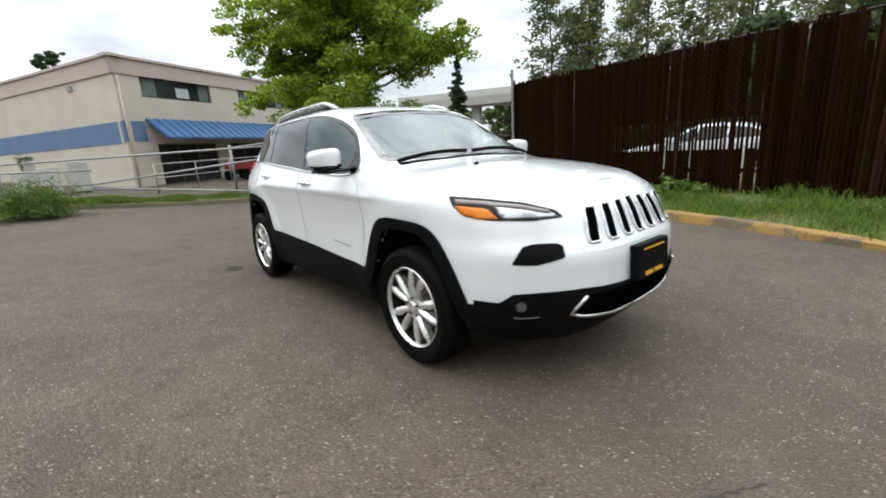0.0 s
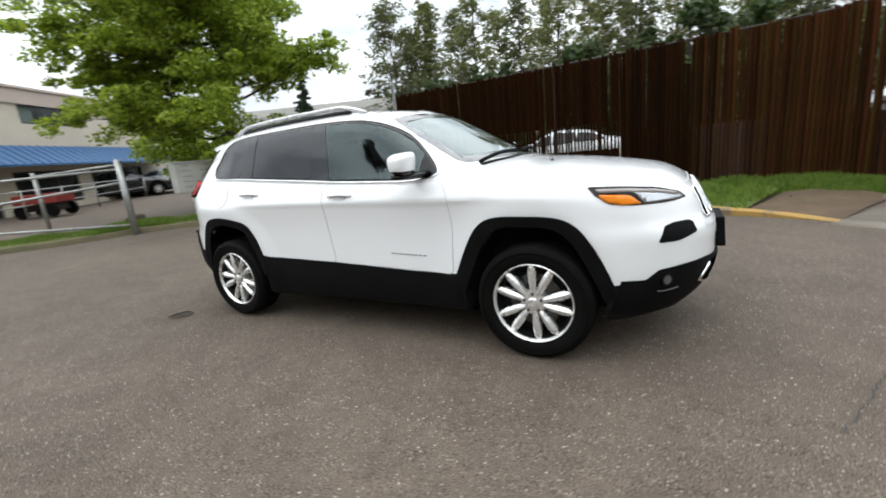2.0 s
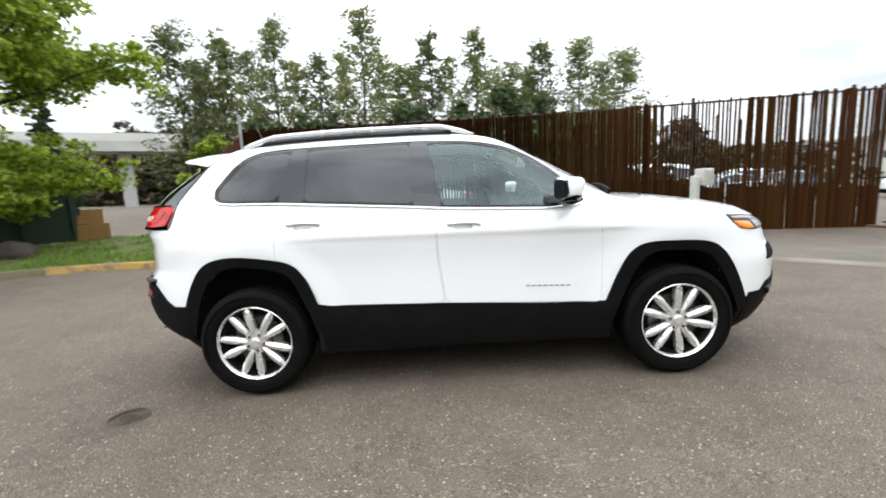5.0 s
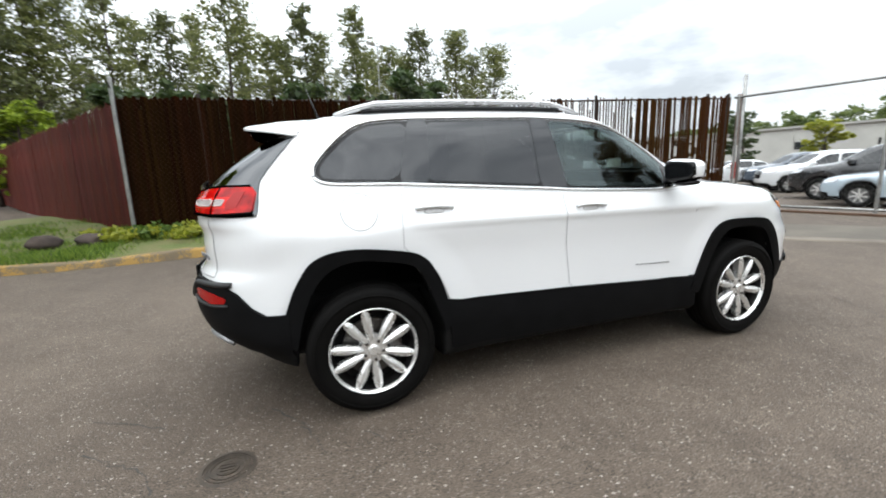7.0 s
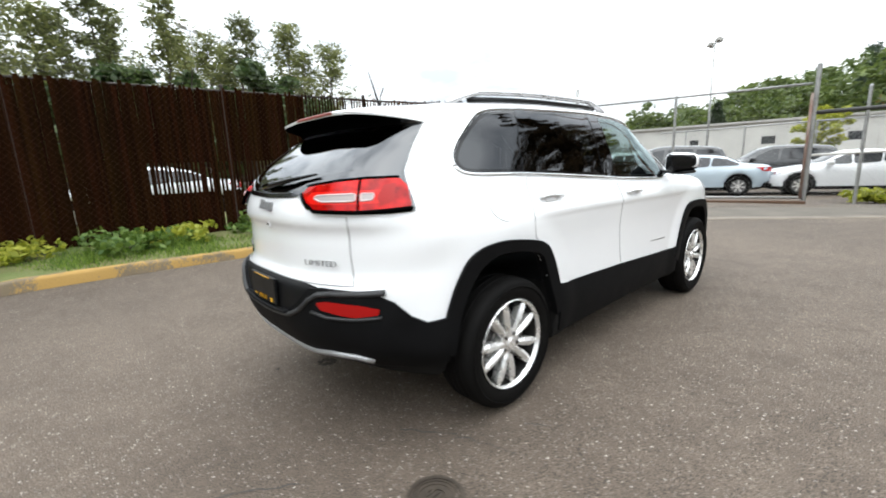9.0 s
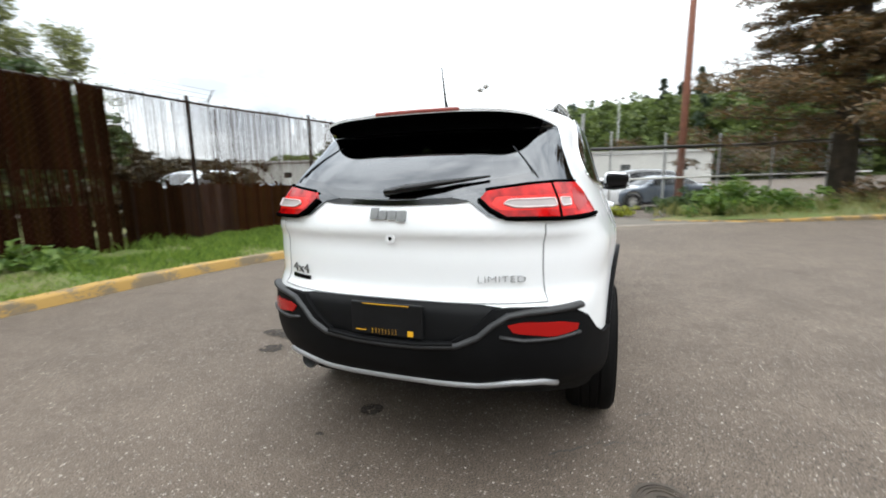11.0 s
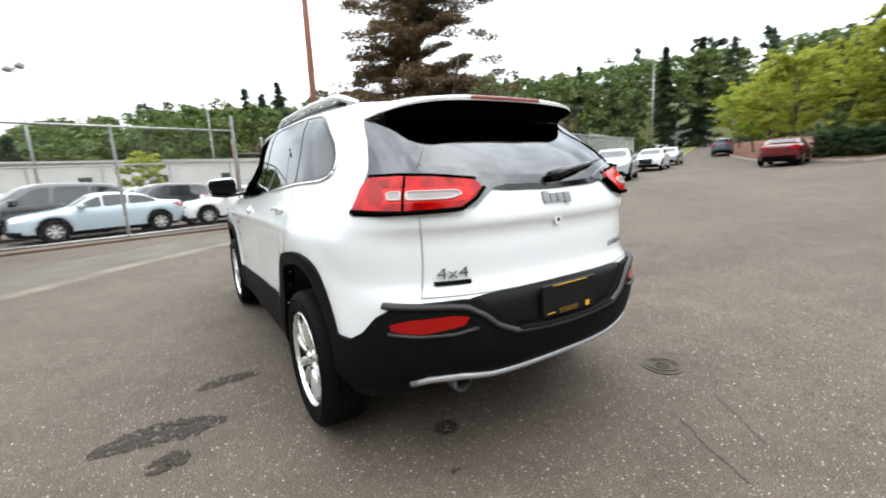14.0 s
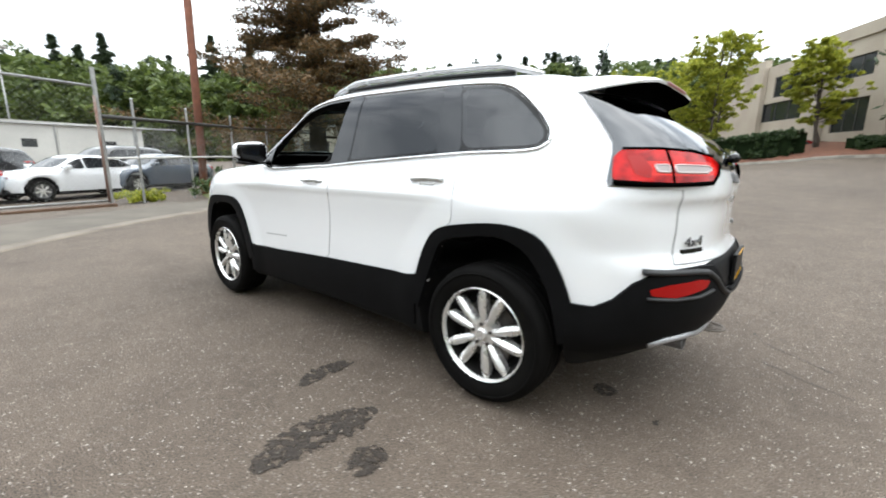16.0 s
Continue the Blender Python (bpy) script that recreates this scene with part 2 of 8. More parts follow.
    l.new(gr.outputs[0], gm.inputs[2])
    patch = tex("ShaderNodeTexNoise", 17.0, Detail=4.0)
    pr = n.new("ShaderNodeMapRange")
    pr.inputs["From Min"].default_value, pr.inputs["From Max"].default_value = 0.33, 0.67
    pr.inputs["To Min"].default_value, pr.inputs["To Max"].default_value = 0.9 * gain, 1.1 * gain
    l.new(patch.outputs["Fac"], pr.inputs["Value"])
    pm = n.new("ShaderNodeMixRGB")
    pm.blend_type = "MULTIPLY"
    pm.inputs[0].default_value = 1.0
    l.new(gm.outputs[0], pm.inputs[1])
    l.new(pr.outputs[0], pm.inputs[2])
    l.new(pm.outputs[0], b.inputs["Base Color"])
    if ragged:
        edge = tex("ShaderNodeTexNoise", 26.0, Detail=5.0)
        er = n.new("ShaderNodeMapRange")
        er.inputs["From Min"].default_value, er.inputs["From Max"].default_value = 0.4, 0.5
        l.new(edge.outputs["Fac"], er.inputs["Value"])
        l.new(er.outputs[0], b.inputs["Alpha"])
    b.inputs["Roughness"].default_value = 0.82
    b.inputs["Specular IOR Level"].default_value = 0.35
    hsum = n.new("ShaderNodeMath")
    hsum.operation = "ADD"
    l.new(stone.outputs["Distance"], hsum.inputs[0])
    l.new(grit.outputs["Fac"], hsum.inputs[1])
    bp = n.new("ShaderNodeBump")
    bp.inputs["Strength"].default_value, bp.inputs["Distance"].default_value = 0.5, 0.006
    l.new(hsum.outputs[0], bp.inputs["Height"])
    l.new(bp.outputs[0], b.inputs["Normal"])
    return m


def worn_paint(name, paint, under, wear=0.5, scale=5.0, rough=0.8):
    m = surface(name, paint, under, rough=rough, scale=scale, fine=45, bump=0.4, dist=0.008, mix=0.18)
    r = [q for q in m.node_tree.nodes if q.type == "MAP_RANGE"][0]
    r.inputs["From Min"].default_value, r.inputs["From Max"].default_value = 1.0 - 0.5 * wear, 1.1 - 0.5 * wear
    return m


def pane_mat(name, tint, rough=0.02, ior=1.55, gloss=(0.95, 0.97, 1)):
    """Window glass: clear gloss over a tinted see-through body."""
    m, n, l, b = new_mat(name)
    tr = n.new("ShaderNodeBsdfTransparent")
    tr.inputs["Color"].default_value = (*tint, 1)
    gl = n.new("ShaderNodeBsdfGlossy")
    gl.inputs["Roughness"].default_value = rough
    gl.inputs["Color"].default_value = (*gloss, 1)
    lw = n.new("ShaderNodeLayerWeight")
    lw.inputs["Blend"].default_value = 0.5
    pw = n.new("ShaderNodeMath")
    pw.operation = "POWER"
    pw.inputs[1].default_value = 5.0
    l.new(lw.outputs["Facing"], pw.inputs[0])
    fr = n.new("ShaderNodeMapRange")
    fr.inputs["To Min"].default_value = ((ior - 1) / (ior + 1)) ** 2
    l.new(pw.outputs[0], fr.inputs["Value"])
    mx = n.new("ShaderNodeMixShader")
    l.new(fr.outputs[0], mx.inputs[0])
    l.new(tr.outputs[0], mx.inputs[1])
    l.new(gl.outputs[0], mx.inputs[2])
    l.new(mx.outputs[0], n["Material Output"].inputs["Surface"])
    return m


M_asphalt = asphalt_mat()
M_grass = leaf_mat("grass_blades", (0.06, 0.12, 0.012), (0.22, 0.31, 0.045), 0.35)
M_soil = surface("grass_soil", (0.09, 0.13, 0.026), (0.15, 0.135, 0.055), rough=0.95, scale=1.6, fine=40, bump=0.8, dist=0.03)
M_mulch = surface("bark_mulch", (0.16, 0.062, 0.03), (0.09, 0.04, 0.025), rough=0.95, scale=4, fine=30, bump=0.8, dist=0.03)
M_kerb = worn_paint("worn_yellow_kerb", (0.33, 0.2, 0.05), (0.15, 0.115, 0.07), 0.56, 3.5)
M_kerbgrey = surface("weathered_concrete", (0.3, 0.28, 0.24), (0.17, 0.155, 0.13), rough=0.9, scale=3, fine=50, bump=0.4)
M_slat = surface("rusty_brown_slat", (0.021, 0.0072, 0.0026), (0.0085, 0.0035, 0.0015), rough=0.95, scale=1.3, fine=30, bump=0.4, spread=0.4, spec=0.02)
# Two lighter rust tones: stronger light on the eastern slats put into the colour
M_slatlit = surface("lit_rust_brown_slat", (0.026, 0.0096, 0.0036), (0.013, 0.0068, 0.0028), rough=0.95, scale=1.6, fine=24, bump=0.4, spread=0.35, spec=0.02)
M_slatorange = surface("lit_rust_orange_slat", (0.056, 0.021, 0.0075), (0.028, 0.014, 0.0055), rough=0.95, scale=1.6, fine=24, bump=0.4, spread=0.35, spec=0.02)
M_redfence = surface("red_brown_slat", (0.1, 0.0145, 0.0095), (0.055, 0.01, 0.007), rough=0.85, scale=2.0, fine=35, bump=0.3, spread=0.2, spec=0.15)
M_galv = surface("galvanised_steel", (0.42, 0.42, 0.41), (0.28, 0.28, 0.27), rough=0.45, metal=0.7, scale=8, fine=80, bump=0.1)
M_rustpost = surface("rusty_red_post", (0.17, 0.075, 0.05), (0.24, 0.2, 0.17), rough=0.7, scale=3, fine=30, bump=0.4)
M_bark = surface("tree_bark", (0.085, 0.065, 0.05), (0.045, 0.036, 0.028), rough=0.95, scale=5, fine=40, bump=0.9, dist=0.03)
M_leaf = leaf_mat("maple_leaves", (0.11, 0.175, 0.013), (0.43, 0.53, 0.05), 0.45)
M_leafy = leaf_mat("yellow_green_leaves", (0.2, 0.24, 0.02), (0.46, 0.46, 0.06), 0.5)
M_leafs = leaf_mat("green_shrub_leaves", (0.05, 0.11, 0.014), (0.15, 0.22, 0.035), 0.4)
M_leafd = leaf_mat("dark_broad_leaves", (0.022, 0.05, 0.012), (0.08, 0.115, 0.03), 0.3)
M_leafp = leaf_mat("poplar_leaves", (0.075, 0.09, 0.026), (0.25, 0.265, 0.09), 0.45)
M_needle = leaf_mat("conifer_needles", (0.014, 0.03, 0.011), (0.05, 0.075, 0.028), 0.2)
M_pine = leaf_mat("browning_pine_needles", (0.028, 0.03, 0.011), (0.19, 0.1, 0.032), 0.25)
M_hedge = leaf_mat("hedge_leaves", (0.014, 0.035, 0.01), (0.05, 0.085, 0.02), 0.2)

# ---- ground ----
def ground_z(x, y):
    """Height of the ground: level round the car, rising to the south and slightly to the west."""
    s = np.interp(-y, [1, 5, 9, 12, 16, 24, 43, 80, 160, 400], [0, 0.13, 0.33, 0.45, 0.55, 0.7, 1.4, 4.2, 9, 20])
    w = np.interp(-x, [11.5, 18, 30, 60], [0, 0.35, 0.6, 1.0])
    d = np.interp(-y, [10, 20, 32, 50], [0, 0.35, 1.1, 1.8]) * np.clip((3 - x) / 6, 0, 1)
    lot = -0.18 * np.clip((x - 10.6) / 2.0, 0, 1) * np.clip((y + 6.5) / 3.0, 0, 1)
    return s + w + d + lot


def axis_steps(lim):
    a = [0.0]
    while a[-1] < lim:
        a.append(a[-1] + max(0.5, a[-1] * 0.12))
    return np.array([-v for v in a[:0:-1]] + a)


gx = axis_steps(900)
GX, GY = np.meshgrid(gx, gx, indexing="ij")
ground = piece("ground", (np.stack([GX, GY, ground_z(GX, GY)], -1).reshape(-1, 3), grid_faces(len(gx), len(gx))), M_asphalt, smooth=True)
tagged(ground, "worn grey asphalt with pale stones and fine cracks", "ground", kind="structure")

# edge of the turning place: raised kerb to the west and north, flush gutter to the east, kerb again to the south-east
KERB_NW = spline([(-17, -12), (-14.6, -6), (-12.9, -2.55), (-11.7, -0.4), (-10.3, 1.2), (-9.75, 2.5), (-8.6, 3.65), (-7.6, 4.3), (-6.4, 4.58),
                  (-5, 4.5), (-3, 4.66), (-1, 4.55), (0.5, 4.4), (1.5, 4.2), (2.4, 3.92), (3.1, 3.65), (3.75, 3.28)], 0.2)
GUTTER = spline([(3.75, 3.28), (4.5, 2.72), (5.5, 1.8), (6.9, 0.15), (8.0, -1.75), (8.55, -4.3)], 0.25)
KERB_SE = spline([(9.1, -2.3), (8.55, -4.3), (8.35, -6.6), (8.25, -9.2), (8.8, -12), (10.4, -15.5), (12.4, -21), (16.5, -32), (24, -50), (38, -82)], 0.4)
KERB_S = spline([(26, -62), (12, -36), (7.6, -29.5), (5.2, -27.6), (1.5, -26.2), (-2.2, -25.0), (-5, -26.5), (-9, -27)], 0.3)


def normals2(p):
    d = np.gradient(p, axis=0)
    d /= np.linalg.norm(d, axis=1)[:, None]
    return np.stack([-d[:, 1], d[:, 0]], 1)


def fade_end(n, k=9):
    """1 along a line of n points, sinking to 0 over its last k."""
    return [min(1.0, (n - 1 - i) / k) ** 0.7 for i in range(n)]


def kerb(name, pts, mat, label, height=0.13, width=0.16, side=1, seed=1, fade=None):
    """A kerb swept along a line, with rounded nose and uneven edges."""
    rng = np.random.default_rng(seed)
    nrm = normals2(pts) * side
    prof = [(0.0, -0.25), (0.012, height * 0.75), (0.03, height * 0.95), (0.06, height), (width, height), (width + 0.01, -0.25)]
    jig = np.interp(np.arange(len(pts)), np.arange(0, len(pts) + 5, 5), rng.normal(0, 0.012, len(np.arange(0, len(pts) + 5, 5))))
    v = []
    for i, p in enumerate(pts):
        base = ground_z(*p)
        for o, h in prof:
            q = p + nrm[i] * (o + jig[i] * 0.5)
            v.append((q[0], q[1], base + h * (fade[i] if fade and h > 0 else 1) + (jig[i] + rng.normal(0, 0.003)) * (h > 0)))
    f = grid_faces(len(pts), len(prof))
    ob = piece(name, (v, f if side > 0 else [q[::-1] for q in f]), mat, smooth=True, sharp=40)
    return tagged(ob, label, "kerb", kind="structure")


N_WEST = int(np.argmax(KERB_NW[:, 0] > -7.6))
kerb("kerb_west", KERB_NW[:N_WEST + 1], surface("earthy_kerb", (0.13, 0.105, 0.06), (0.09, 0.085, 0.045), rough=0.95, scale=3, fine=40, bump=0.4), "unpainted earthy kerb edge along the shop yard", seed=2)
kerb("kerb_north", KERB_NW[N_WEST:], M_kerb, "worn yellow painted concrete kerb along the grass", seed=2, fade=fade_end(len(KERB_NW) - N_WEST))
kerb("kerb_south_east", KERB_SE, M_kerb, "faded yellow concrete kerb below the chain-link fence", 0.1, side=1, seed=3, fade=fade_end(len(KERB_SE))[::-1])
kerb("kerb_south", KERB_S, M_kerbgrey, "pale concrete kerb round the mulch bed", 0.14, side=1, seed=4)


def strip(name, pts, offs, zs, mat, label, side=1, bumpy=0.0, seed=1, cat="ground", fade=None):
    """A strip of ground alongside a line, through offsets and heights."""
    rng = np.random.default_rng(seed)
    nrm = normals2(pts) * side
    v = []
    for i, p in enumerate(pts):
        oi = offs(i) if callable(offs) else offs
        for o, h in zip(oi, zs):
            q = p + nrm[i] * o
            v.append((q[0], q[1], ground_z(*q) + (h * (fade[i] if fade and h > 0 else 1)) + rng.normal(0, bumpy) * (o != oi[0])))
    f = grid_faces(len(pts), len(zs))
    ob = piece(name, (v, f if side > 0 else [q[::-1] for q in f]), mat, smooth=True)
    return tagged(ob, label, cat, kind="structure")


strip("gutter", GUTTER, [-0.17, -0.16, 0.0, 0.16, 0.17], [-0.05, 0.006, 0.0, 0.012, -0.05], surface("dirty_gutter_concrete", (0.2, 0.172, 0.135), (0.12, 0.1, 0.08), rough=0.95, scale=2.0, fine=40, bump=0.4), "flush concrete gutter at the driveway's edge")

verge_w = lambda i: np.interp(KERB_NW[i][0], [-13, -10.5, -9, -7, -5], [0.9, 1.0, 2.4, 12, 16])
VOFF = [0.0, 0.06, 0.2, 0.4, 0.6, 0.8, 1.0, 1.02]
N_GREEN = int(np.argmax(KERB_NW[:, 0] > 2.7))
VZ = [0.1, 0.13, 0.17, 0.2, 0.2, 0.18, 0.12, -0.3]
FADE_V = fade_end(len(KERB_NW))
strip("grass_verge", KERB_NW[:N_GREEN + 1], lambda i: [0.1 + 0.95 * verge_w(i) * o for o in VOFF], VZ, M_soil, "patchy grass and bare soil behind the kerb", bumpy=0.015, seed=5, fade=FADE_V[:N_GREEN + 1])
strip("earth_verge", KERB_NW[N_GREEN:], lambda i: [0.1 + 0.95 * verge_w(i + N_GREEN) * o for o in VOFF], VZ,
      surface("bare_brown_earth", (0.12, 0.075, 0.042), (0.07, 0.05, 0.03), rough=0.95, scale=1.8, fine=30, bump=0.8, dist=0.03), "bare brown earth where the verge meets the driveway", bumpy=0.02, seed=8, fade=FADE_V[N_GREEN:])
strip("dirt_apron", GUTTER, [0.17, 0.6, 1.5, 2.6], [0.004, 0.012, 0.012, -0.02],
      surface("dusty_concrete", (0.125, 0.108, 0.086), (0.09, 0.078, 0.063), rough=0.95, scale=1.5, fine=60, bump=0.3), "dusty driveway apron before the gate")
strip("weed_verge", KERB_SE, [0.1, 0.3, 1.2, 3.0, 5.5, 5.6], [0.08, 0.1, 0.14, 0.18, 0.12, -0.2], M_soil, "weedy verge along the chain-link fence", bumpy=0.02, seed=6, fade=fade_end(len(KERB_SE), 7)[::-1])
strip("mulch_bed", KERB_S, [0.1, 0.5, 2.0, 5.0, 9.0, 9.2], [0.12, 0.16, 0.3, 0.45, 0.4, -0.4], M_mulch, "red-brown bark mulch bed below the trees", side=1, bumpy=0.03, seed=7)


def blades(name, spots, label, height=0.18, mat=None, seed=1):
    """Grass blades at (x, y, z, size) spots, one object."""
    rng = np.random.default_rng(seed)
    v, f = [], []
    for x, y, z, s in spots:
        a, h = rng.uniform(0, 6.28), height * s * rng.uniform(0.5, 1.3)
        w, lean = 0.0035 * (1 + s), rng.normal(0, 0.3, 2) * h
        k = len(v)
        c, n = math.cos(a) * w, math.sin(a) * w
        v += [(x - c, y - n, z), (x + c, y + n, z), (x + c * 0.7 + lean[0] * 0.4, y + n * 0.7 + lean[1] * 0.4, z + h * 0.6), (x + lean[0], y + lean[1], z + h)]
        f += [(k, k + 1, k + 2), (k, k + 2, k + 3)]
    return tagged(piece(name, (v, f), mat or M_grass), label, "grass", kind="stuff")


rngg = np.random.default_rng(11)
NRM_NW, FADE_NW = normals2(KERB_NW), fade_end(len(KERB_NW))
spots = []
for _ in range(120000):
    i = rngg.integers(0, len(KERB_NW) - 1)
    x0 = KERB_NW[i][0]
    u1 = rngg.random()
    o = rngg.uniform(0.16, min(6.5 if x0 < -4.2 else 2.6, verge_w(i) * 0.95)) * (rngg.uniform(0.3, 1) if rngg.random() < 0.3 else 1)
    p = (KERB_NW[i] + NRM_NW[i] * o) * (1 - u1) + (KERB_NW[i + 1] + NRM_NW[i + 1] * o) * u1
    tuft = noise.noise(Vector((p[0] * 0.9, p[1] * 0.9, 3.1))) + (-0.5 if x0 > 2.8 else 0.25 if x0 > -0.5 or x0 < -4.5 else -0.05)
    if tuft < rngg.uniform(-0.35, 0.4):
        continue
    z = ground_z(*p) + FADE_NW[i] * np.interp(o / (0.95 * verge_w(i)), VOFF, [0.1, 0.13, 0.17, 0.2, 0.2, 0.18, 0.12, -0.3]) - 0.01
    spots.append((p[0], p[1], z, 0.5 + 1.2 * max(0, tuft) * (1.6 if o > 1.0 and x0 > -3 else 0.7)))
blades("grass", spots, "tufts of bright green grass between kerb and fence", 0.13, seed=12)
FOOT = spline([(2.3, 5.8), (3.2, 5.6), (4.2, 5.4), (4.9, 5.3), (5.3, 5.5), (5.7, 5.75)], 0.2)
strip("grass_bank", FOOT, [0.0, 0.15, 0.5, 0.9, 1.0], [-0.05, 0.04, 0.09, 0.1, -0.2], M_soil, "grassy foot of the brown fence", bumpy=0.01, seed=9)
NRM_FOOT = normals2(FOOT)
spots = []
for _ in range(15000):
    i = rngg.integers(0, len(FOOT) - 1)
    o, u1 = rngg.uniform(0.0, 0.85), rngg.random()
    p = (FOOT[i] + NRM_FOOT[i] * o) * (1 - u1) + (FOOT[i + 1] + NRM_FOOT[i + 1] * o) * u1
    tuft = noise.noise(Vector((p[0] * 1.3, p[1] * 1.3, 5.7)))
    if tuft + 0.35 < rngg.uniform(-0.2, 0.4) + 0.4 * (0.2 - o):
        continue
    spots.append((p[0], p[1], ground_z(*p) + np.interp(o, [0, 0.15, 0.5, 0.9], [-0.05, 0.04, 0.09, 0.1]) - 0.01, 0.7 + 1.3 * max(0, tuft) + 0.5 * o))
blades("grass", spots, "taller bright green grass along the foot of the brown fence", 0.1, seed=14)
NRM_SE = normals2(KERB_SE)
spots = []
for _ in range(9000):
    i = rngg.integers(0, 60)
    o = rngg.uniform(0.15, 4.5)
    u1 = rngg.random()
    p = (KERB_SE[i] + NRM_SE[i] * o) * (1 - u1) + (KERB_SE[i + 1] + NRM_SE[i + 1] * o) * u1
    spots.append((p[0], p[1], ground_z(*p) + np.interp(o, [0.1, 0.3, 1.2, 3.0, 5.5], [0.08, 0.1, 0.14, 0.18, 0.12]), rngg.uniform(0.6, 1.6)))
blades("weeds", spots, "yellowish weeds along the fence", 0.22, leaf_mat("dry_weeds", (0.1, 0.12, 0.03), (0.26, 0.24, 0.08), 0.3), seed=13)


# ---- trees ----
def leaf_cloud(centres, sizes, n_each, leaf, rng, flat=0.6, droop=0.0, wide=0.55):
    """Many small leaves round cluster centres."""
    c = np.repeat(np.asarray(centres, float), n_each, axis=0)
    s = np.repeat(np.asarray(sizes, float), n_each)[:, None]
    d = rng.normal(0, 1, c.shape)
    d /= np.linalg.norm(d, axis=1)[:, None]
    p = c + d * s * rng.uniform(0.35, 1.0, (len(c), 1)) * np.array([1, 1, flat])
    u = rng.normal(0, 1, c.shape)
    u[:, 2] *= 0.6
    u[:, 2] -= droop
    u /= np.linalg.norm(u, axis=1)[:, None]
    w = np.cross(u, rng.normal(0, 1, c.shape))
    w /= np.linalg.norm(w, axis=1)[:, None]
    k = leaf * rng.uniform(0.6, 1.3, (len(c), 1))
    v = np.stack([p - u * k, p + w * k * wide, p + u * k, p - w * k * wide], 1).reshape(-1, 3)
    f = np.arange(len(v)).reshape(-1, 4)
    return v, f


def fast_mesh(name, v, f, mat):
    """A mesh of quads from arrays."""
    me = bpy.data.meshes.new(name)
    v, f = np.asarray(v, np.float32), np.asarray(f, np.int32)
    me.vertices.add(len(v))
    me.vertices.foreach_set("co", v.ravel())
    me.loops.add(f.size)
    me.loops.foreach_set("vertex_index", f.ravel())
    me.polygons.add(len(f))
    me.polygons.foreach_set("loop_start", np.arange(0, f.size, 4, dtype=np.int32))
    me.materials.append(mat)
    me.update(calc_edges=True)
    me.validate()
    return me


def limb(a, b, r0, r1, rng, bend=0.12, n=5):
    a, b = np.array(a, float), np.array(b, float)
    ln = np.linalg.norm(b - a)
    pts = [a + (b - a) * i / n + rng.normal(0, bend * ln / n, 3) * (0 < i < n) for i in range(n + 1)]
    return tube(pts, [r0 + (r1 - r0) * i / n for i in range(n + 1)], 7)


def broad_tree(label, at, height, radius, seed, leaf_m=None, clear=1.8, leaf=0.11, clusters=260, each=60, stems=1, shape=0.8, trunk_r=0.16, limbs=26, puff=1.0, rise=(0.1, 0.55), lean=(0, 0)):
    """A broad-leaved tree: trunk, limbs, and a gappy crown of leaf clusters."""
    rng = np.random.default_rng(seed)
    t = thing("tree", label, "tree", at=pose(*at))
    bits, tips = [], []
    for k in range(stems):
        top = np.array([rng.normal(0, 0.25), rng.normal(0, 0.25), height * 0.9])
        foot = np.array([0, 0, -0.2]) + (rng.normal(0, 0.12, 3) * [1, 1, 0] if stems > 1 else 0)
        bits.append(limb(foot, top, trunk_r, 0.03, rng, 0.06, 9))
        for j in range(int(limbs / stems)):
            h = clear + (height * 0.95 - clear) * (j + rng.uniform(0, 1)) / (limbs / stems)
            prof = math.sin(math.pi * min(1, max(0.05, ((h - clear) / (height - clear)) ** shape * 0.92 + 0.06))) ** 0.7
            a = rng.uniform(0, 6.28)
            r = radius * prof * rng.uniform(0.65, 1.05)
            q = foot + (top - foot) * (h + 0.2) / (height * 0.9 + 0.2) * 0.97
            e = q + np.array([math.cos(a) * r + lean[0] * prof, math.sin(a) * r + lean[1] * prof, r * rng.uniform(*rise)])
            bits.append(limb(q, e, trunk_r * 0.35 * (1.1 - h / height), 0.008, rng))
            for s in range(max(2, int(clusters / limbs))):
                u = rng.uniform(0.3, 1.02)
                tips.append(q + (e - q) * u + rng.normal(0, 0.16 * radius * 0.6, 3) * [1, 1, 0.7])
    piece("trunk", join(*bits), M_bark, t, smooth=True)
    sz = rng.uniform(0.22, 0.55, len(tips)) * radius / 3.2 * puff
    v, f = leaf_cloud(tips, sz, each, leaf, rng, 0.55, 0.25)
    v[:, 2] = np.maximum(v[:, 2], 0.25)
    new("crown", fast_mesh("crown", v, f, leaf_m or M_leaf)).parent = t
    return t


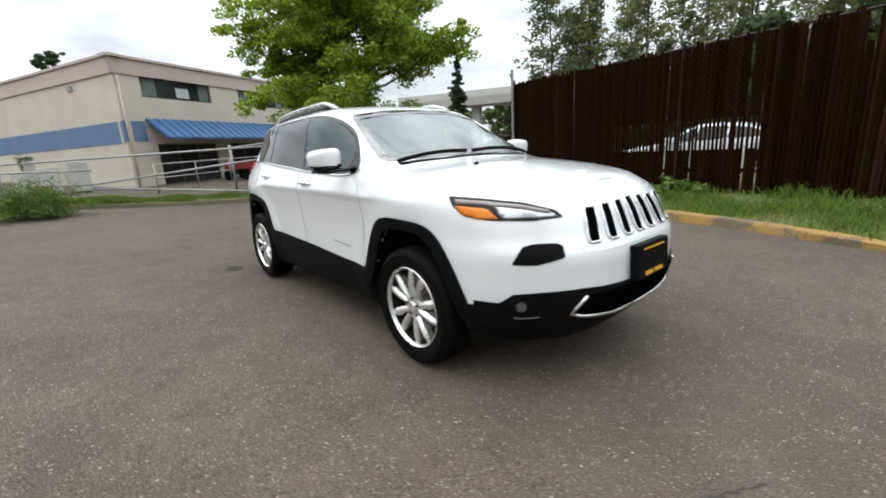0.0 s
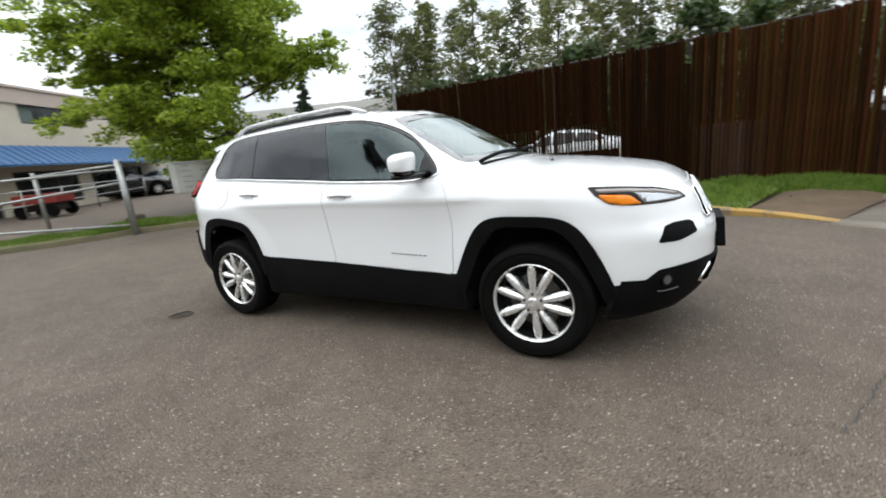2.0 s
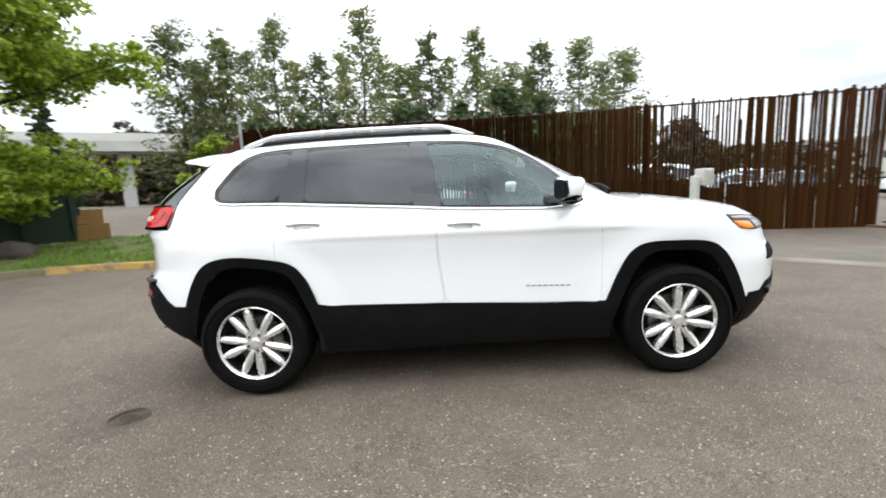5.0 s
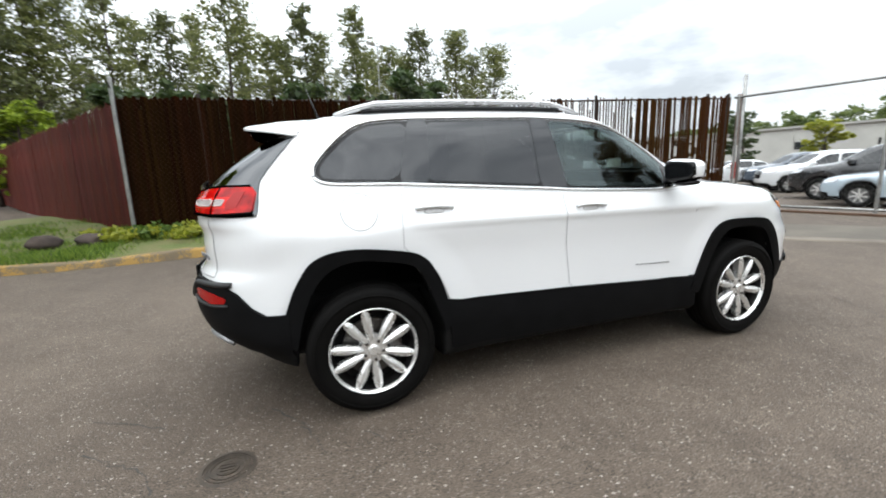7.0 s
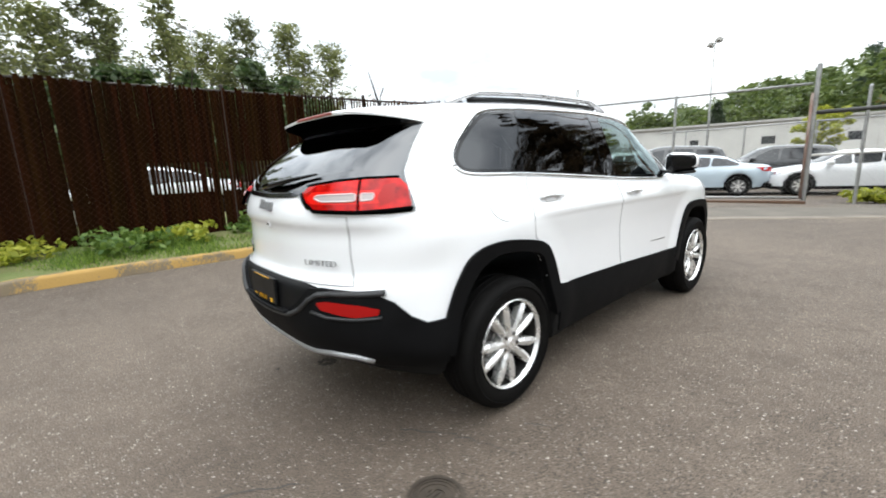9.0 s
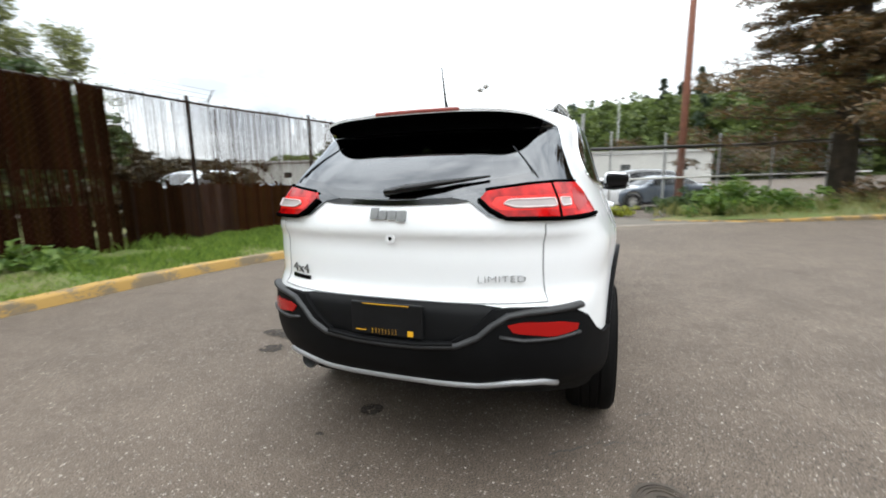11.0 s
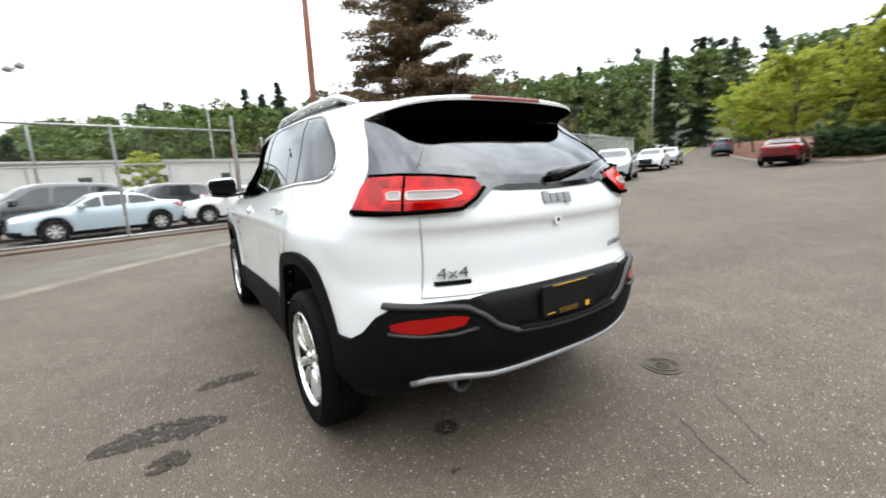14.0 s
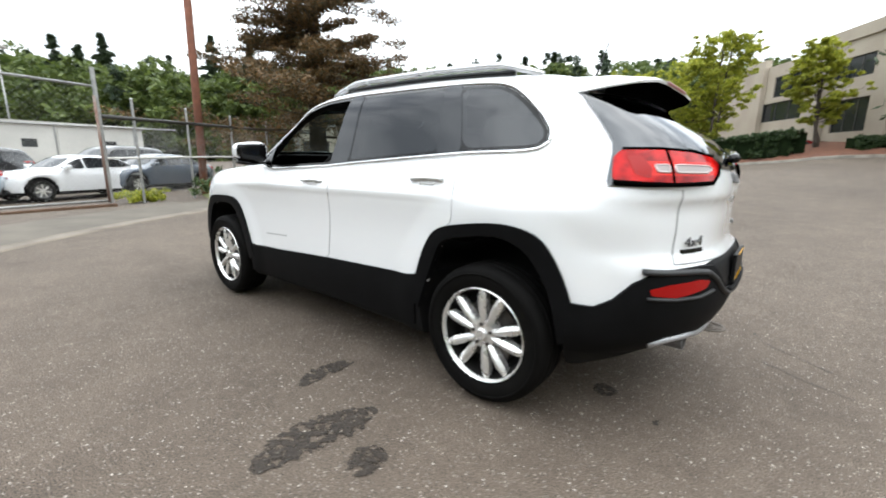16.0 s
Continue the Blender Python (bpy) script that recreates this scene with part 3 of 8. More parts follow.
def conifer(label, at, height, radius, seed, mat, ragged=0.25, droop=0.25, layers=26, leaf=0.16, each=26, bare=0.12, bits_per=7, flat=0.3):
    """A conifer: straight trunk, whorls of drooping boughs with needle sprays."""
    rng = np.random.default_rng(seed)
    t = thing("conifer", label, "tree", at=pose(*at))
    bits = [tube([(0, 0, -0.3), (0.03 * height * rng.normal(0, 0.3), 0, height * 0.5), (0, 0, height)], [0.02 * height + 0.05, 0.012 * height + 0.03, 0.02], 8)]
    tips, sizes = [], []
    for k in range(layers):
        u = bare + (1 - bare) * (k + rng.uniform(0, 1)) / layers
        r = radius * (1 - u) ** 0.9 * rng.uniform(1 - ragged, 1 + ragged) + 0.03 * radius
        for j in range(bits_per):
            a = rng.uniform(0, 6.28)
            rr = r * rng.uniform(0.6, 1.1)
            hj = height * min(0.995, u + rng.normal(0, 0.03))
            e = np.array([math.cos(a) * rr, math.sin(a) * rr, hj - droop * rr + 0.15 * rr])
            if j < 4:
                bits.append(tube([(0, 0, hj), e * [0.5, 0.5, 0] + [0, 0, hj], e], [0.035, 0.025, 0.008], 5))
            for s in np.linspace(0.25, 1.0, 4):
                sizes.append(rng.uniform(0.1, 0.21) * (rr + 0.16 * radius))
                tips.append(np.array([0, 0, hj]) * (1 - s) + e * s + rng.normal(0, 0.045, 3) * rr * [1, 1, 0.5])
    piece("trunk", join(*bits), M_bark, t, smooth=True)
    v, f = leaf_cloud(tips, sizes, each, leaf, rng, flat, 0.3, 0.24)
    new("crown", fast_mesh("crown", v, f, mat)).parent = t
    return t


def gz(x, y):
    return float(ground_z(x, y))


broad_tree("leafy green maple on the grass by the kerb", (-10.25, 5.8, 0.15), 10.4, 3.8, 21, clear=1.25, leaf=0.07, clusters=1900, each=100, shape=0.5, rise=(-0.1, 0.5), lean=(-0.4, -0.2), trunk_r=0.17, limbs=66, puff=0.85)
M_leafq = leaf_mat("dark_poplar_leaves", (0.045, 0.058, 0.018), (0.16, 0.175, 0.055), 0.35)
# poplars behind the brown fence
rngp = np.random.default_rng(31)
POPLARS = [(118, 30, 11.0), (113.8, 31, 11.2), (108, 33, 13.0), (103, 36, 12), (97.7, 30, 13.0), (92.5, 36, 11.2), (88.4, 33, 12.8), (82.5, 33, 12.4), (78, 38, 11), (74.6, 36, 12.2),
           (70.0, 36, 12.0), (64.8, 38, 11.2), (111, 40, 13), (100, 42, 14), (86, 44, 14), (115.8, 34, 10), (105.5, 38, 12), (95, 40, 13), (90.5, 39, 12), (80, 42, 12), (76, 42, 11.5), (67.5, 44, 12)]
for k, (az, d, h) in enumerate(POPLARS):
    x, y = -0.8 + d * math.cos(radians(az)), -3.2 + d * math.sin(radians(az))
    broad_tree("tall slender poplar with sparse grey-green leaves", (x, y, gz(x, y)), h * 1.06, rngp.uniform(2.1, 2.9), 40 + k, M_leafp if k % 3 else M_leafq, clear=0.8, leaf=0.11,
               clusters=640, each=11, shape=0.42, trunk_r=0.12, limbs=80, puff=1.25, rise=(0.5, 1.2))
for k, (x, y, h, r) in enumerate([(-13, 22, 4.6, 2.2), (-9.5, 23, 4.2, 2.0)]):
    broad_tree("low green tree behind the red-brown fence", (x, y, gz(x, y)), h, r, 70 + k, M_leaf, clear=0.5, leaf=0.1, clusters=220, each=45)
for k in range(8):
    x, y = -7.0 + 1.9 * k, 14.0 + (k * 37 % 5) * 0.5
    broad_tree("dense dark bush behind the brown fence", (x, y, gz(x, y)), 4.3 + (k * 29 % 7) * 0.12, 1.9, 90 + k, M_leafd, clear=0.2, leaf=0.13, clusters=170, each=40, limbs=26, puff=1.4)
# The brush's dark brown includes the shade behind the fence
M_brush = leaf_mat("shaded_brush_leaves", (0.022, 0.02, 0.007), (0.085, 0.062, 0.022), 0.2)
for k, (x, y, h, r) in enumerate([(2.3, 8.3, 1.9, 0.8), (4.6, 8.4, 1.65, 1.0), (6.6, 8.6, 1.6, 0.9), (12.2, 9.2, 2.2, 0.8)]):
    broad_tree("low brush behind the slat fence, with shade in its brown colour", (x, y, gz(x, y)), h, r, 190 + k, M_brush, clear=0.1, leaf=0.06, clusters=150, each=40, limbs=20, trunk_r=0.05, puff=0.9)
conifer("large browning pine with ragged boughs", (13.0, -8.1, gz(13.0, -8.1)), 16.5, 4.8, 81, M_pine, 0.42, 0.12, 29, 0.09, 200, 0.1, 8, 0.3)

conifer("tall dark fir standing across the road", (-9.2, -13.5, gz(-9.2, -13.5)), 11.0, 4.2, 86, M_needle, 0.5, 0.15, 28, 0.12, 70, 0.08, 8, 0.35)
conifer("slim dark conifer spire behind the yard", (-18.9, 18.1, gz(-18.9, 18.1)), 7.3, 1.0, 84, M_needle, 0.3, 0.3, 30, 0.1, 60, 0.05, 8, 0.5)

# ---- fences ----
def along(pts, step):
    """Points at even steps along a polyline, with the way at each."""
    p = np.array(pts, float)
    seg = np.linalg.norm(np.diff(p, axis=0), axis=1)
    cum = np.concatenate([[0], np.cumsum(seg)])
    out = []
    for s in np.arange(step / 2, cum[-1], step):
        i = min(np.searchsorted(cum, s, side="right") - 1, len(seg) - 1)
        out.append((p[i] + (p[i + 1] - p[i]) * (s - cum[i]) / seg[i], (p[i + 1] - p[i]) / seg[i]))
    return out


def chain_link(a, b, z0, z1, pitch=0.075, r=0.0022):
    """Diamond wire mesh between two plan points."""
    a, b = np.array(a, float), np.array(b, float)
    ln = np.linalg.norm(b - a)
    d = (b - a) / ln
    h = z1 - z0
    v, f = [], []
    for sgn in (1, -1):
        for s in np.arange(-h, ln, pitch * 1.414):
            s0, s1 = max(s, 0), min(s + h, ln)
            if s1 <= s0:
                continue
            q0, q1 = (s0 - s, s1 - s) if sgn > 0 else (h - (s0 - s), h - (s1 - s))
            p0 = Vector((*(a + d * s0), z0 + q0))
            p1 = Vector((*(a + d * s1), z0 + q1))
            k = len(v)
            for p in (p0, p1):
                v += [(p.x + d[1] * r, p.y - d[0] * r, p.z), (p.x - d[1] * r, p.y + d[0] * r, p.z - r), (p.x - d[1] * r, p.y + d[0] * r, p.z + r)]
            f += [(k, k + 1, k + 4, k + 3), (k + 1, k + 2, k + 5, k + 4), (k + 2, k, k + 3, k + 5)]
    return v, f


def post(x, y, z0, z1, r=0.035, cap=True):
    """A round steel post with a domed cap."""
    return tube([(x, y, z0 - 0.2), (x, y, z1 - 0.03), (x, y, z1 - 0.028), (x, y, z1), (x, y, z1 + r * 0.4), (x, y, z1 + r * 0.7)], [r, r, r * 1.12, r * 1.12, r * 0.8, r * 0.2], 10)


FENCE_N = [(-4.8, 7.25), (3.1, 6.6), (9.1, 5.25)]
FENCE_NW = [(-4.8, 7.3), (-7.1, 11.0), (-16.5, 26.0)]
base_n = lambda x: float(np.interp(x, [-5, 3, 6, 9.2], [0.12, 0.1, 0.02, -0.02]))


def slat_fence(name, label, line, mat, pitch, top, base, seed, open_from=1e9):
    t = thing(name, label, "fence")
    rng = np.random.default_rng(seed)
    # Slats past open_from wear the rust colours brightened for light
    broad = mesh_of("slat", *box(-0.056, 0.056, -0.006, 0.006, 0, 1), M_slatlit)
    thin = mesh_of("slat", *box(-0.027, 0.027, -0.003, 0.003, 0, 1), M_slatorange)
    rusty = mesh_of("slat", *box(-0.052, 0.052, -0.006, 0.006, 0, 1), M_slatorange)
    wide = mesh_of("slat", *box(-pitch * 0.49, pitch * 0.49, -0.004, 0.004, 0, 1), mat)
    lean = mesh_of("slat", *box(-pitch * 0.33, pitch * 0.33, -0.004, 0.004, 0, 1), mat)
    slim = mesh_of("slat", *box(-pitch * 0.3, pitch * 0.3, -0.004, 0.004, 0, 1), mat)
    for (p, d) in along(line, pitch):
        gap = p[0] > open_from
        lo = base(p[0]) - 0.04
        hi = top + rng.uniform(-0.07, 0.03) - (rng.uniform(0, 0.5) if rng.random() < 0.04 else 0)
        s = new("slat", (thin if p[0] > 4.85 else rusty if p[0] > rng.uniform(2.0, 3.0) else broad) if gap else (slim if rng.random() < 0.12 else lean if -1.6 < p[0] < 1.2 and open_from < 9 else wide))
        s.parent = t
        s.matrix_world = Matrix.Translation((p[0], p[1], lo)) @ Euler((0, rng.normal(0, 0.008), math.atan2(d[1], d[0]) + rng.normal(0, 0.05) + (radians(float(np.interp(p[0], [1.2, 1.9, 3.2, 4.8, 5.0, 6.0, 7.2], [57, 55, 50, 46, 33, 33, -8]))) if gap else 0))).to_matrix().to_4x4() @ Matrix.Diagonal((1, 1, hi - lo, 1))
    return t


def fence_frame(t, line, every, top, base, over, mat):
    """Posts, rails and wire of a chain-link fence."""
    pts = [p for p, _ in along(line, every)] + [np.array(line[0]), np.array(line[-1])]
    for p in pts:
        piece("post", post(p[0], p[1], base(p[0]), top + over), mat, t, smooth=True, sharp=40)
    for a, b in zip(line[:-1], line[1:]):
        piece("rail", tube([(*a, top), (*b, top)], 0.022, 8), mat, t, smooth=True)


fn = slat_fence("slat_fence", "tall chain-link fence filled with rusty brown slats", FENCE_N, M_slat, 0.07, 2.86, base_n, 5, open_from=1.2)
line_n = [(x, y + 0.03) for x, y in FENCE_N]
fence_frame(fn, line_n, 3.0, 2.82, base_n, 0.1, surface("dark_steel", (0.05, 0.04, 0.035), rough=0.6, metal=0.5))
piece("wire_mesh", join(*[chain_link(a, b, 0.08, 2.82) for a, b in zip([(x, y - 0.02) for x, y in FENCE_N][:-1], [(x, y - 0.02) for x, y in FENCE_N][1:])]), surface("rusty_wire", (0.03, 0.014, 0.009), (0.05, 0.022, 0.013), rough=0.9, spec=0.1), fn)
M_board = surface("dark_brown_board", (0.032, 0.0085, 0.005), (0.016, 0.006, 0.004), rough=0.8, scale=3, fine=30, bump=0.4, spread=0.3)
for a, b, z0, z1 in [((1.4, 6.79), (2.15, 6.74), 0.1, 1.2), ((2.2, 6.72), (4.15, 6.45), 0.1, 1.25), ((4.2, 6.44), (5.2, 6.22), 0.08, 1.2)]:
    a, b = np.array(a), np.array(b)
    d = (b - a) / np.linalg.norm(b - a)
    n2 = np.array([-d[1], d[0]]) * 0.02
    v = [(*(p + q), z) for z in (z0, z1) for p in (a, b) for q in (-n2, n2)]
    piece("backing_board", (v, [(0, 2, 3, 1), (4, 5, 7, 6), (0, 1, 5, 4), (2, 6, 7, 3), (0, 4, 6, 2), (1, 3, 7, 5)]), M_board, fn)
base_w = lambda x: 0.14 + gz(x, 8)
fw = slat_fence("slat_fence", "tall fence of red-brown slats running back from the corner", FENCE_NW, M_redfence, 0.088, 2.8, base_w, 6)
fence_frame(fw, [(x + 0.07, y + 0.04) for x, y in FENCE_NW], 3.0, 2.74, base_w, 0.04, M_galv)
tagged(piece("corner_post", post(-4.78, 7.18, 0.1, 3.2, 0.038), M_galv, smooth=True, sharp=40),
            "grey galvanised corner post of the fence", "fence post")
M_darkwire = surface("weathered_wire", (0.08, 0.07, 0.06), rough=0.7, metal=0.5)
wires = thing("barbed_wire", "strands of barbed wire above the brown fence", "wire")
for k in range(3):
    piece("strand", tube([(-4.8, 7.25 - 0.08 * k, 2.94 + 0.07 * k), (-0.8, 6.9 - 0.08 * k, 2.91 + 0.07 * k), (3.1, 6.58 - 0.08 * k, 2.93 + 0.07 * k)], 0.0025, 5), M_darkwire, wires)
for x, y in ((-4.78, 7.25), (-0.8, 6.92), (3.1, 6.6)):
    piece("wire_arm", tube([(x, y, 2.78), (x, y - 0.02, 2.9), (x, y - 0.18, 3.1)], 0.012, 6), M_darkwire, wires)

# the gate across the driveway and the fence beyond it
gate = thing("rolling_gate", "chain-link rolling gate on a ground track", "gate")
GA, GB = (9.15, 5.15), (10.7, -0.35)
for k, u in enumerate([0.02, 0.5]):
    x, y = GA[0] + (GB[0] - GA[0]) * u, GA[1] + (GB[1] - GA[1]) * u
    piece("post", post(x, y, 0, 2.85), M_galv, gate, smooth=True, sharp=40)
piece("top_rail", tube([(*GA, 2.82), (*GB, 2.82)], 0.03, 8), M_galv, gate, smooth=True)
piece("bottom_rail", tube([(*GA, 0.12), (*GB, 0.12)], 0.03, 8), M_galv, gate, smooth=True)
piece("wire_mesh", chain_link(GA, GB, 0.12, 2.82, 0.085, 0.0009), M_galv, gate)
track = tagged(piece("gate_track", box(-3.2, 3.2, -0.06, 0.06, -0.05, 0.05, 0.01), surface("rusty_track", (0.13, 0.075, 0.045), rough=0.8, metal=0.3)),
               "rusty steel track of the rolling gate", "gate track")
track.matrix_world = pose(9.75, 2.6, 0.0, 0, 0, math.degrees(math.atan2(GB[1] - GA[1], GB[0] - GA[0])))
gp = thing("gate_post", "grey steel post with a rusty latch bar where the gate closes", "post")
piece("shaft", tube([(10.74, -0.42, -0.2), (10.74, -0.42, 3.25)], 0.05, 14), M_galv, gp, smooth=True, sharp=40)
piece("latch_bar", tube([(10.66, -0.36, 0.1), (10.66, -0.36, 2.6)], 0.03, 8), M_rustpost, gp, smooth=True)
rp = thing("striped_post", "red and white banded post at the end of the slat fence", "post")
M_red, M_white = worn_paint("red_post_paint", (0.33, 0.03, 0.02), (0.2, 0.12, 0.1), 0.3), worn_paint("white_post_paint", (0.6, 0.58, 0.55), (0.3, 0.25, 0.2), 0.3)
for k in range(7):
    piece("band", tube([(9.2, 5.05, -0.05 + 0.42 * k), (9.2, 5.05, 0.37 + 0.42 * k)], 0.05, 12), (M_red, M_white)[k % 2] if k < 4 else M_rustpost, rp, smooth=True, sharp=40)
piece("shaft", tube([(9.28, 5.0, 0), (9.28, 5.0, 3.35)], 0.04, 10), M_galv, rp, smooth=True)
FENCE_E = [(10.74, -0.42), (12.6, -2.9), (14.6, -6.2), (16.5, -10.5)]
fe = thing("chain_link_fence", "chain-link fence of the car lot with a dark top pipe", "fence")
M_darkpipe = surface("dark_pipe", (0.03, 0.028, 0.025), rough=0.5)
for p, d in along(FENCE_E, 2.2):
    piece("post", post(p[0], p[1], gz(*p), 2.7), M_galv, fe, smooth=True, sharp=40)
piece("top_pipe", tube([(x, y, 2.15 + 0.1 * k) for k, (x, y) in enumerate(FENCE_E)], 0.05, 8), M_darkpipe, fe, smooth=True)
piece("rail", tube([(x, y, 1.15 + 0.06 * k) for k, (x, y) in enumerate(FENCE_E)], 0.03, 8), M_white, fe, smooth=True)
piece("wire_mesh", join(*[chain_link(a, b, 0.15, 2.2, 0.085, 0.0014) for a, b in zip(FENCE_E[:-1], FENCE_E[1:])]), M_galv, fe)
lf2 = thing("chain_link_fence", "pale chain-link fence behind the cars of the lot", "fence")
LOT_LINE = [(26.4, 9.0), (25.6, 0.5), (24.6, -6.8)]
for p, d in along(LOT_LINE, 3.1):
    piece("post", post(p[0], p[1], 0.0, 2.75, 0.04), M_galv, lf2, smooth=True, sharp=40)
for a, b in zip(LOT_LINE[:-1], LOT_LINE[1:]):
    piece("rail", tube([(*a, 2.7), (*b, 2.7)], 0.035, 8), M_galv, lf2, smooth=True)
    piece("wire_mesh", chain_link(a, b, 0.05, 2.7, 0.11, 0.003), M_galv, lf2)
fs = thing("chain_link_fence", "tall grey chain-link fence with a corner post on the weedy verge", "fence")
FC = (9.6, -11.6)
FENCE_S = [(19, -13.5), FC, (13.2, -19.5), (18, -31)]
for p in [(14, -12.4), FC, (10.7, -14), (11.9, -16.6), (13.2, -19.5), (14.8, -23.4), (16.4, -27.2), (18, -31)]:
    z = gz(*p)
    piece("post", post(p[0], p[1], z, z + 2.45 + (0.45 if p == FC else 0), 0.06 if p == FC else 0.035), M_galv, fs, smooth=True, sharp=40)
for a, b in zip(FENCE_S[:-1], FENCE_S[1:]):
    za, zb = gz(*a) + 2.4, gz(*b) + 2.4
    piece("rail", tube([(*a, za), (*b, zb)], 0.025, 8), M_galv, fs, smooth=True)
    piece("wire_mesh", chain_link(a, b, min(za, zb) - 2.3, (za + zb) / 2, 0.085, 0.0045), M_galv, fs)

# ---- buildings ----
def frame2(a, b):
    """Unit ways along and out of a wall that runs from a to b in plan."""
    a, b = np.array(a, float), np.array(b, float)
    d = (b - a) / np.linalg.norm(b - a)
    return a, d, np.array([d[1], -d[0]])


def slab(a, d, n, u0, u1, z0, z1, o0, o1):
    """A block on a wall: along u0..u1, height z0..z1, out of the wall o0..o1."""
    c = [(u, z, o) for o in (o0, o1) for z in (z0, z1) for u in (u0, u1)]
    v = [(*(a + d * u + n * o), z) for u, z, o in c]
    return v, [(0, 1, 3, 2), (4, 6, 7, 5), (0, 4, 5, 1), (2, 3, 7, 6), (0, 2, 6, 4), (1, 5, 7, 3)]


def holed_wall(a, d, n, length, z0, z1, thick, holes):
    """A thick wall with openings that go through it, in one skin."""
    us = sorted({0.0, length, *[h[0] for h in holes], *[h[1] for h in holes]})
    zs = sorted({z0, z1, *[h[2] for h in holes], *[h[3] for h in holes]})
    nu, nz = len(us), len(zs)
    v = [(*(a + d * u + n * o), z) for o in (0, -thick) for u in us for z in zs]
    at = lambda i, j, k: k * nu * nz + i * nz + j
    solid = {(i, j) for i in range(nu - 1) for j in range(nz - 1)
             if not any(h[0] < (us[i] + us[i + 1]) / 2 < h[1] and h[2] < (zs[j] + zs[j + 1]) / 2 < h[3] for h in holes)}
    f = []
    for i, j in solid:
        q = [(i, j), (i + 1, j), (i + 1, j + 1), (i, j + 1)]
        f.append(tuple(at(*c, 0) for c in q))
        f.append(tuple(at(*c, 1) for c in reversed(q)))
        for (p0, p1), nb in zip(zip(q, q[1:] + q[:1]), [(i, j - 1), (i + 1, j), (i, j + 1), (i - 1, j)]):
            if nb not in solid:
                f.append((at(*p0, 0), at(*p0, 1), at(*p1, 1), at(*p1, 0)))
    used = sorted({k for q in f for k in q})
    pos = {k: i for i, k in enumerate(used)}
    return [v[k] for k in used], [tuple(pos[k] for k in q) for q in f]


def facade_window(parent, a, d, n, u0, u1, z0, z1, mats, bars=0, thick=0.3):
    w = new("window")
    w.parent = parent
    for q in ((u0, u1, z0, z0 + 0.06), (u0, u1, z1 - 0.06, z1), (u0, u0 + 0.06, z0 + 0.06, z1 - 0.06), (u1 - 0.06, u1, z0 + 0.06, z1 - 0.06)):
        piece("frame", slab(a, d, n, *q, -0.16, -0.08), mats[0], w)
    for k in range(bars):
        u = u0 + (u1 - u0) * (k + 1) / (bars + 1)
        piece("frame", slab(a, d, n, u - 0.03, u + 0.03, z0 + 0.06, z1 - 0.06, -0.15, -0.09), mats[0], w)
    piece("pane", slab(a, d, n, u0 + 0.06, u1 - 0.06, z0 + 0.06, z1 - 0.06, -0.13, -0.12), mats[1], w)
    # Solid block for the room, coloured dark in place of its shade
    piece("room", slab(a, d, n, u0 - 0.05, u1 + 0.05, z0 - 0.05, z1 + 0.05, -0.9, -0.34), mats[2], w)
    return w


M_stucco = surface("cream_stucco", (0.62, 0.56, 0.46), (0.54, 0.48, 0.39), rough=0.9, scale=0.8, fine=30, bump=0.2)
M_stucco2 = surface("pinkish_parapet", (0.55, 0.46, 0.4), (0.48, 0.4, 0.35), rough=0.9, scale=0.8, fine=30, bump=0.2)
M_bluepaint = surface("faded_blue_paint", (0.1, 0.175, 0.32), (0.14, 0.21, 0.34), rough=0.8, scale=1.0, fine=20, bump=0.1)
M_bluemetal = surface("blue_metal_roofing", (0.03, 0.105, 0.25), (0.045, 0.13, 0.28), rough=0.4, scale=2.0, fine=30, bump=0.05)
M_darkglass = surface("dark_window_glass", (0.015, 0.018, 0.02), (0.03, 0.033, 0.035), rough=0.06, scale=0.8, fine=10, bump=0.0)
# Near black: the unlit depth of the rooms is put into the colour
M_darkroom = surface("unlit_room", (0.02, 0.018, 0.016), rough=0.9)
M_darkframe = surface("dark_window_frame", (0.04, 0.038, 0.036), rough=0.5)
M_greywall = surface("grey_concrete_wall", (0.42, 0.41, 0.38), (0.34, 0.33, 0.31), rough=0.9, scale=0.5, fine=15, bump=0.2)
M_tanwall = surface("tan_concrete_wall", (0.42, 0.37, 0.3), (0.36, 0.31, 0.25), rough=0.9, scale=0.5, fine=15, bump=0.2)
M_lightgrey = surface("light_grey_siding", (0.55, 0.54, 0.5), (0.46, 0.45, 0.42), rough=0.85, scale=0.4, fine=15, bump=0.15)
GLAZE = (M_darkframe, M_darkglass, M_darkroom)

# two-storey shop with a blue band and a blue metal awning
shop = thing("shop_building", "cream two-storey shop with a blue band and blue metal awning", "building")
A0 = (-18.68, -0.61)
aR, dR, nR = frame2(A0, (-27.3, 14.4))
nR = -nR if nR[0] < 0 else nR
aL, dL, nL = frame2(A0, (-36, -8.2))
nL = -nL if nL[1] > 0 else nL
ZB, ZT = 0.1, 5.45
holesR = [(1.05, 4.55, 4.08, 5.02), (6.3, 9.8, 4.12, 5.06), (11.3, 14.6, 4.12, 5.06), (1.3, 4.4, ZB, 2.15), (5.2, 8.4, 0.7, 2.15), (9.2, 13, 0.7, 2.15)]
piece("wall", holed_wall(aR, dR, nR, 17.3, ZB, ZT, 0.3, holesR), M_stucco, shop)
piece("wall", holed_wall(aL, dL, nL, 18.9, ZB, ZT, 0.3, [(8.5, 10.3, 1.1, 2.0)]), M_stucco, shop)
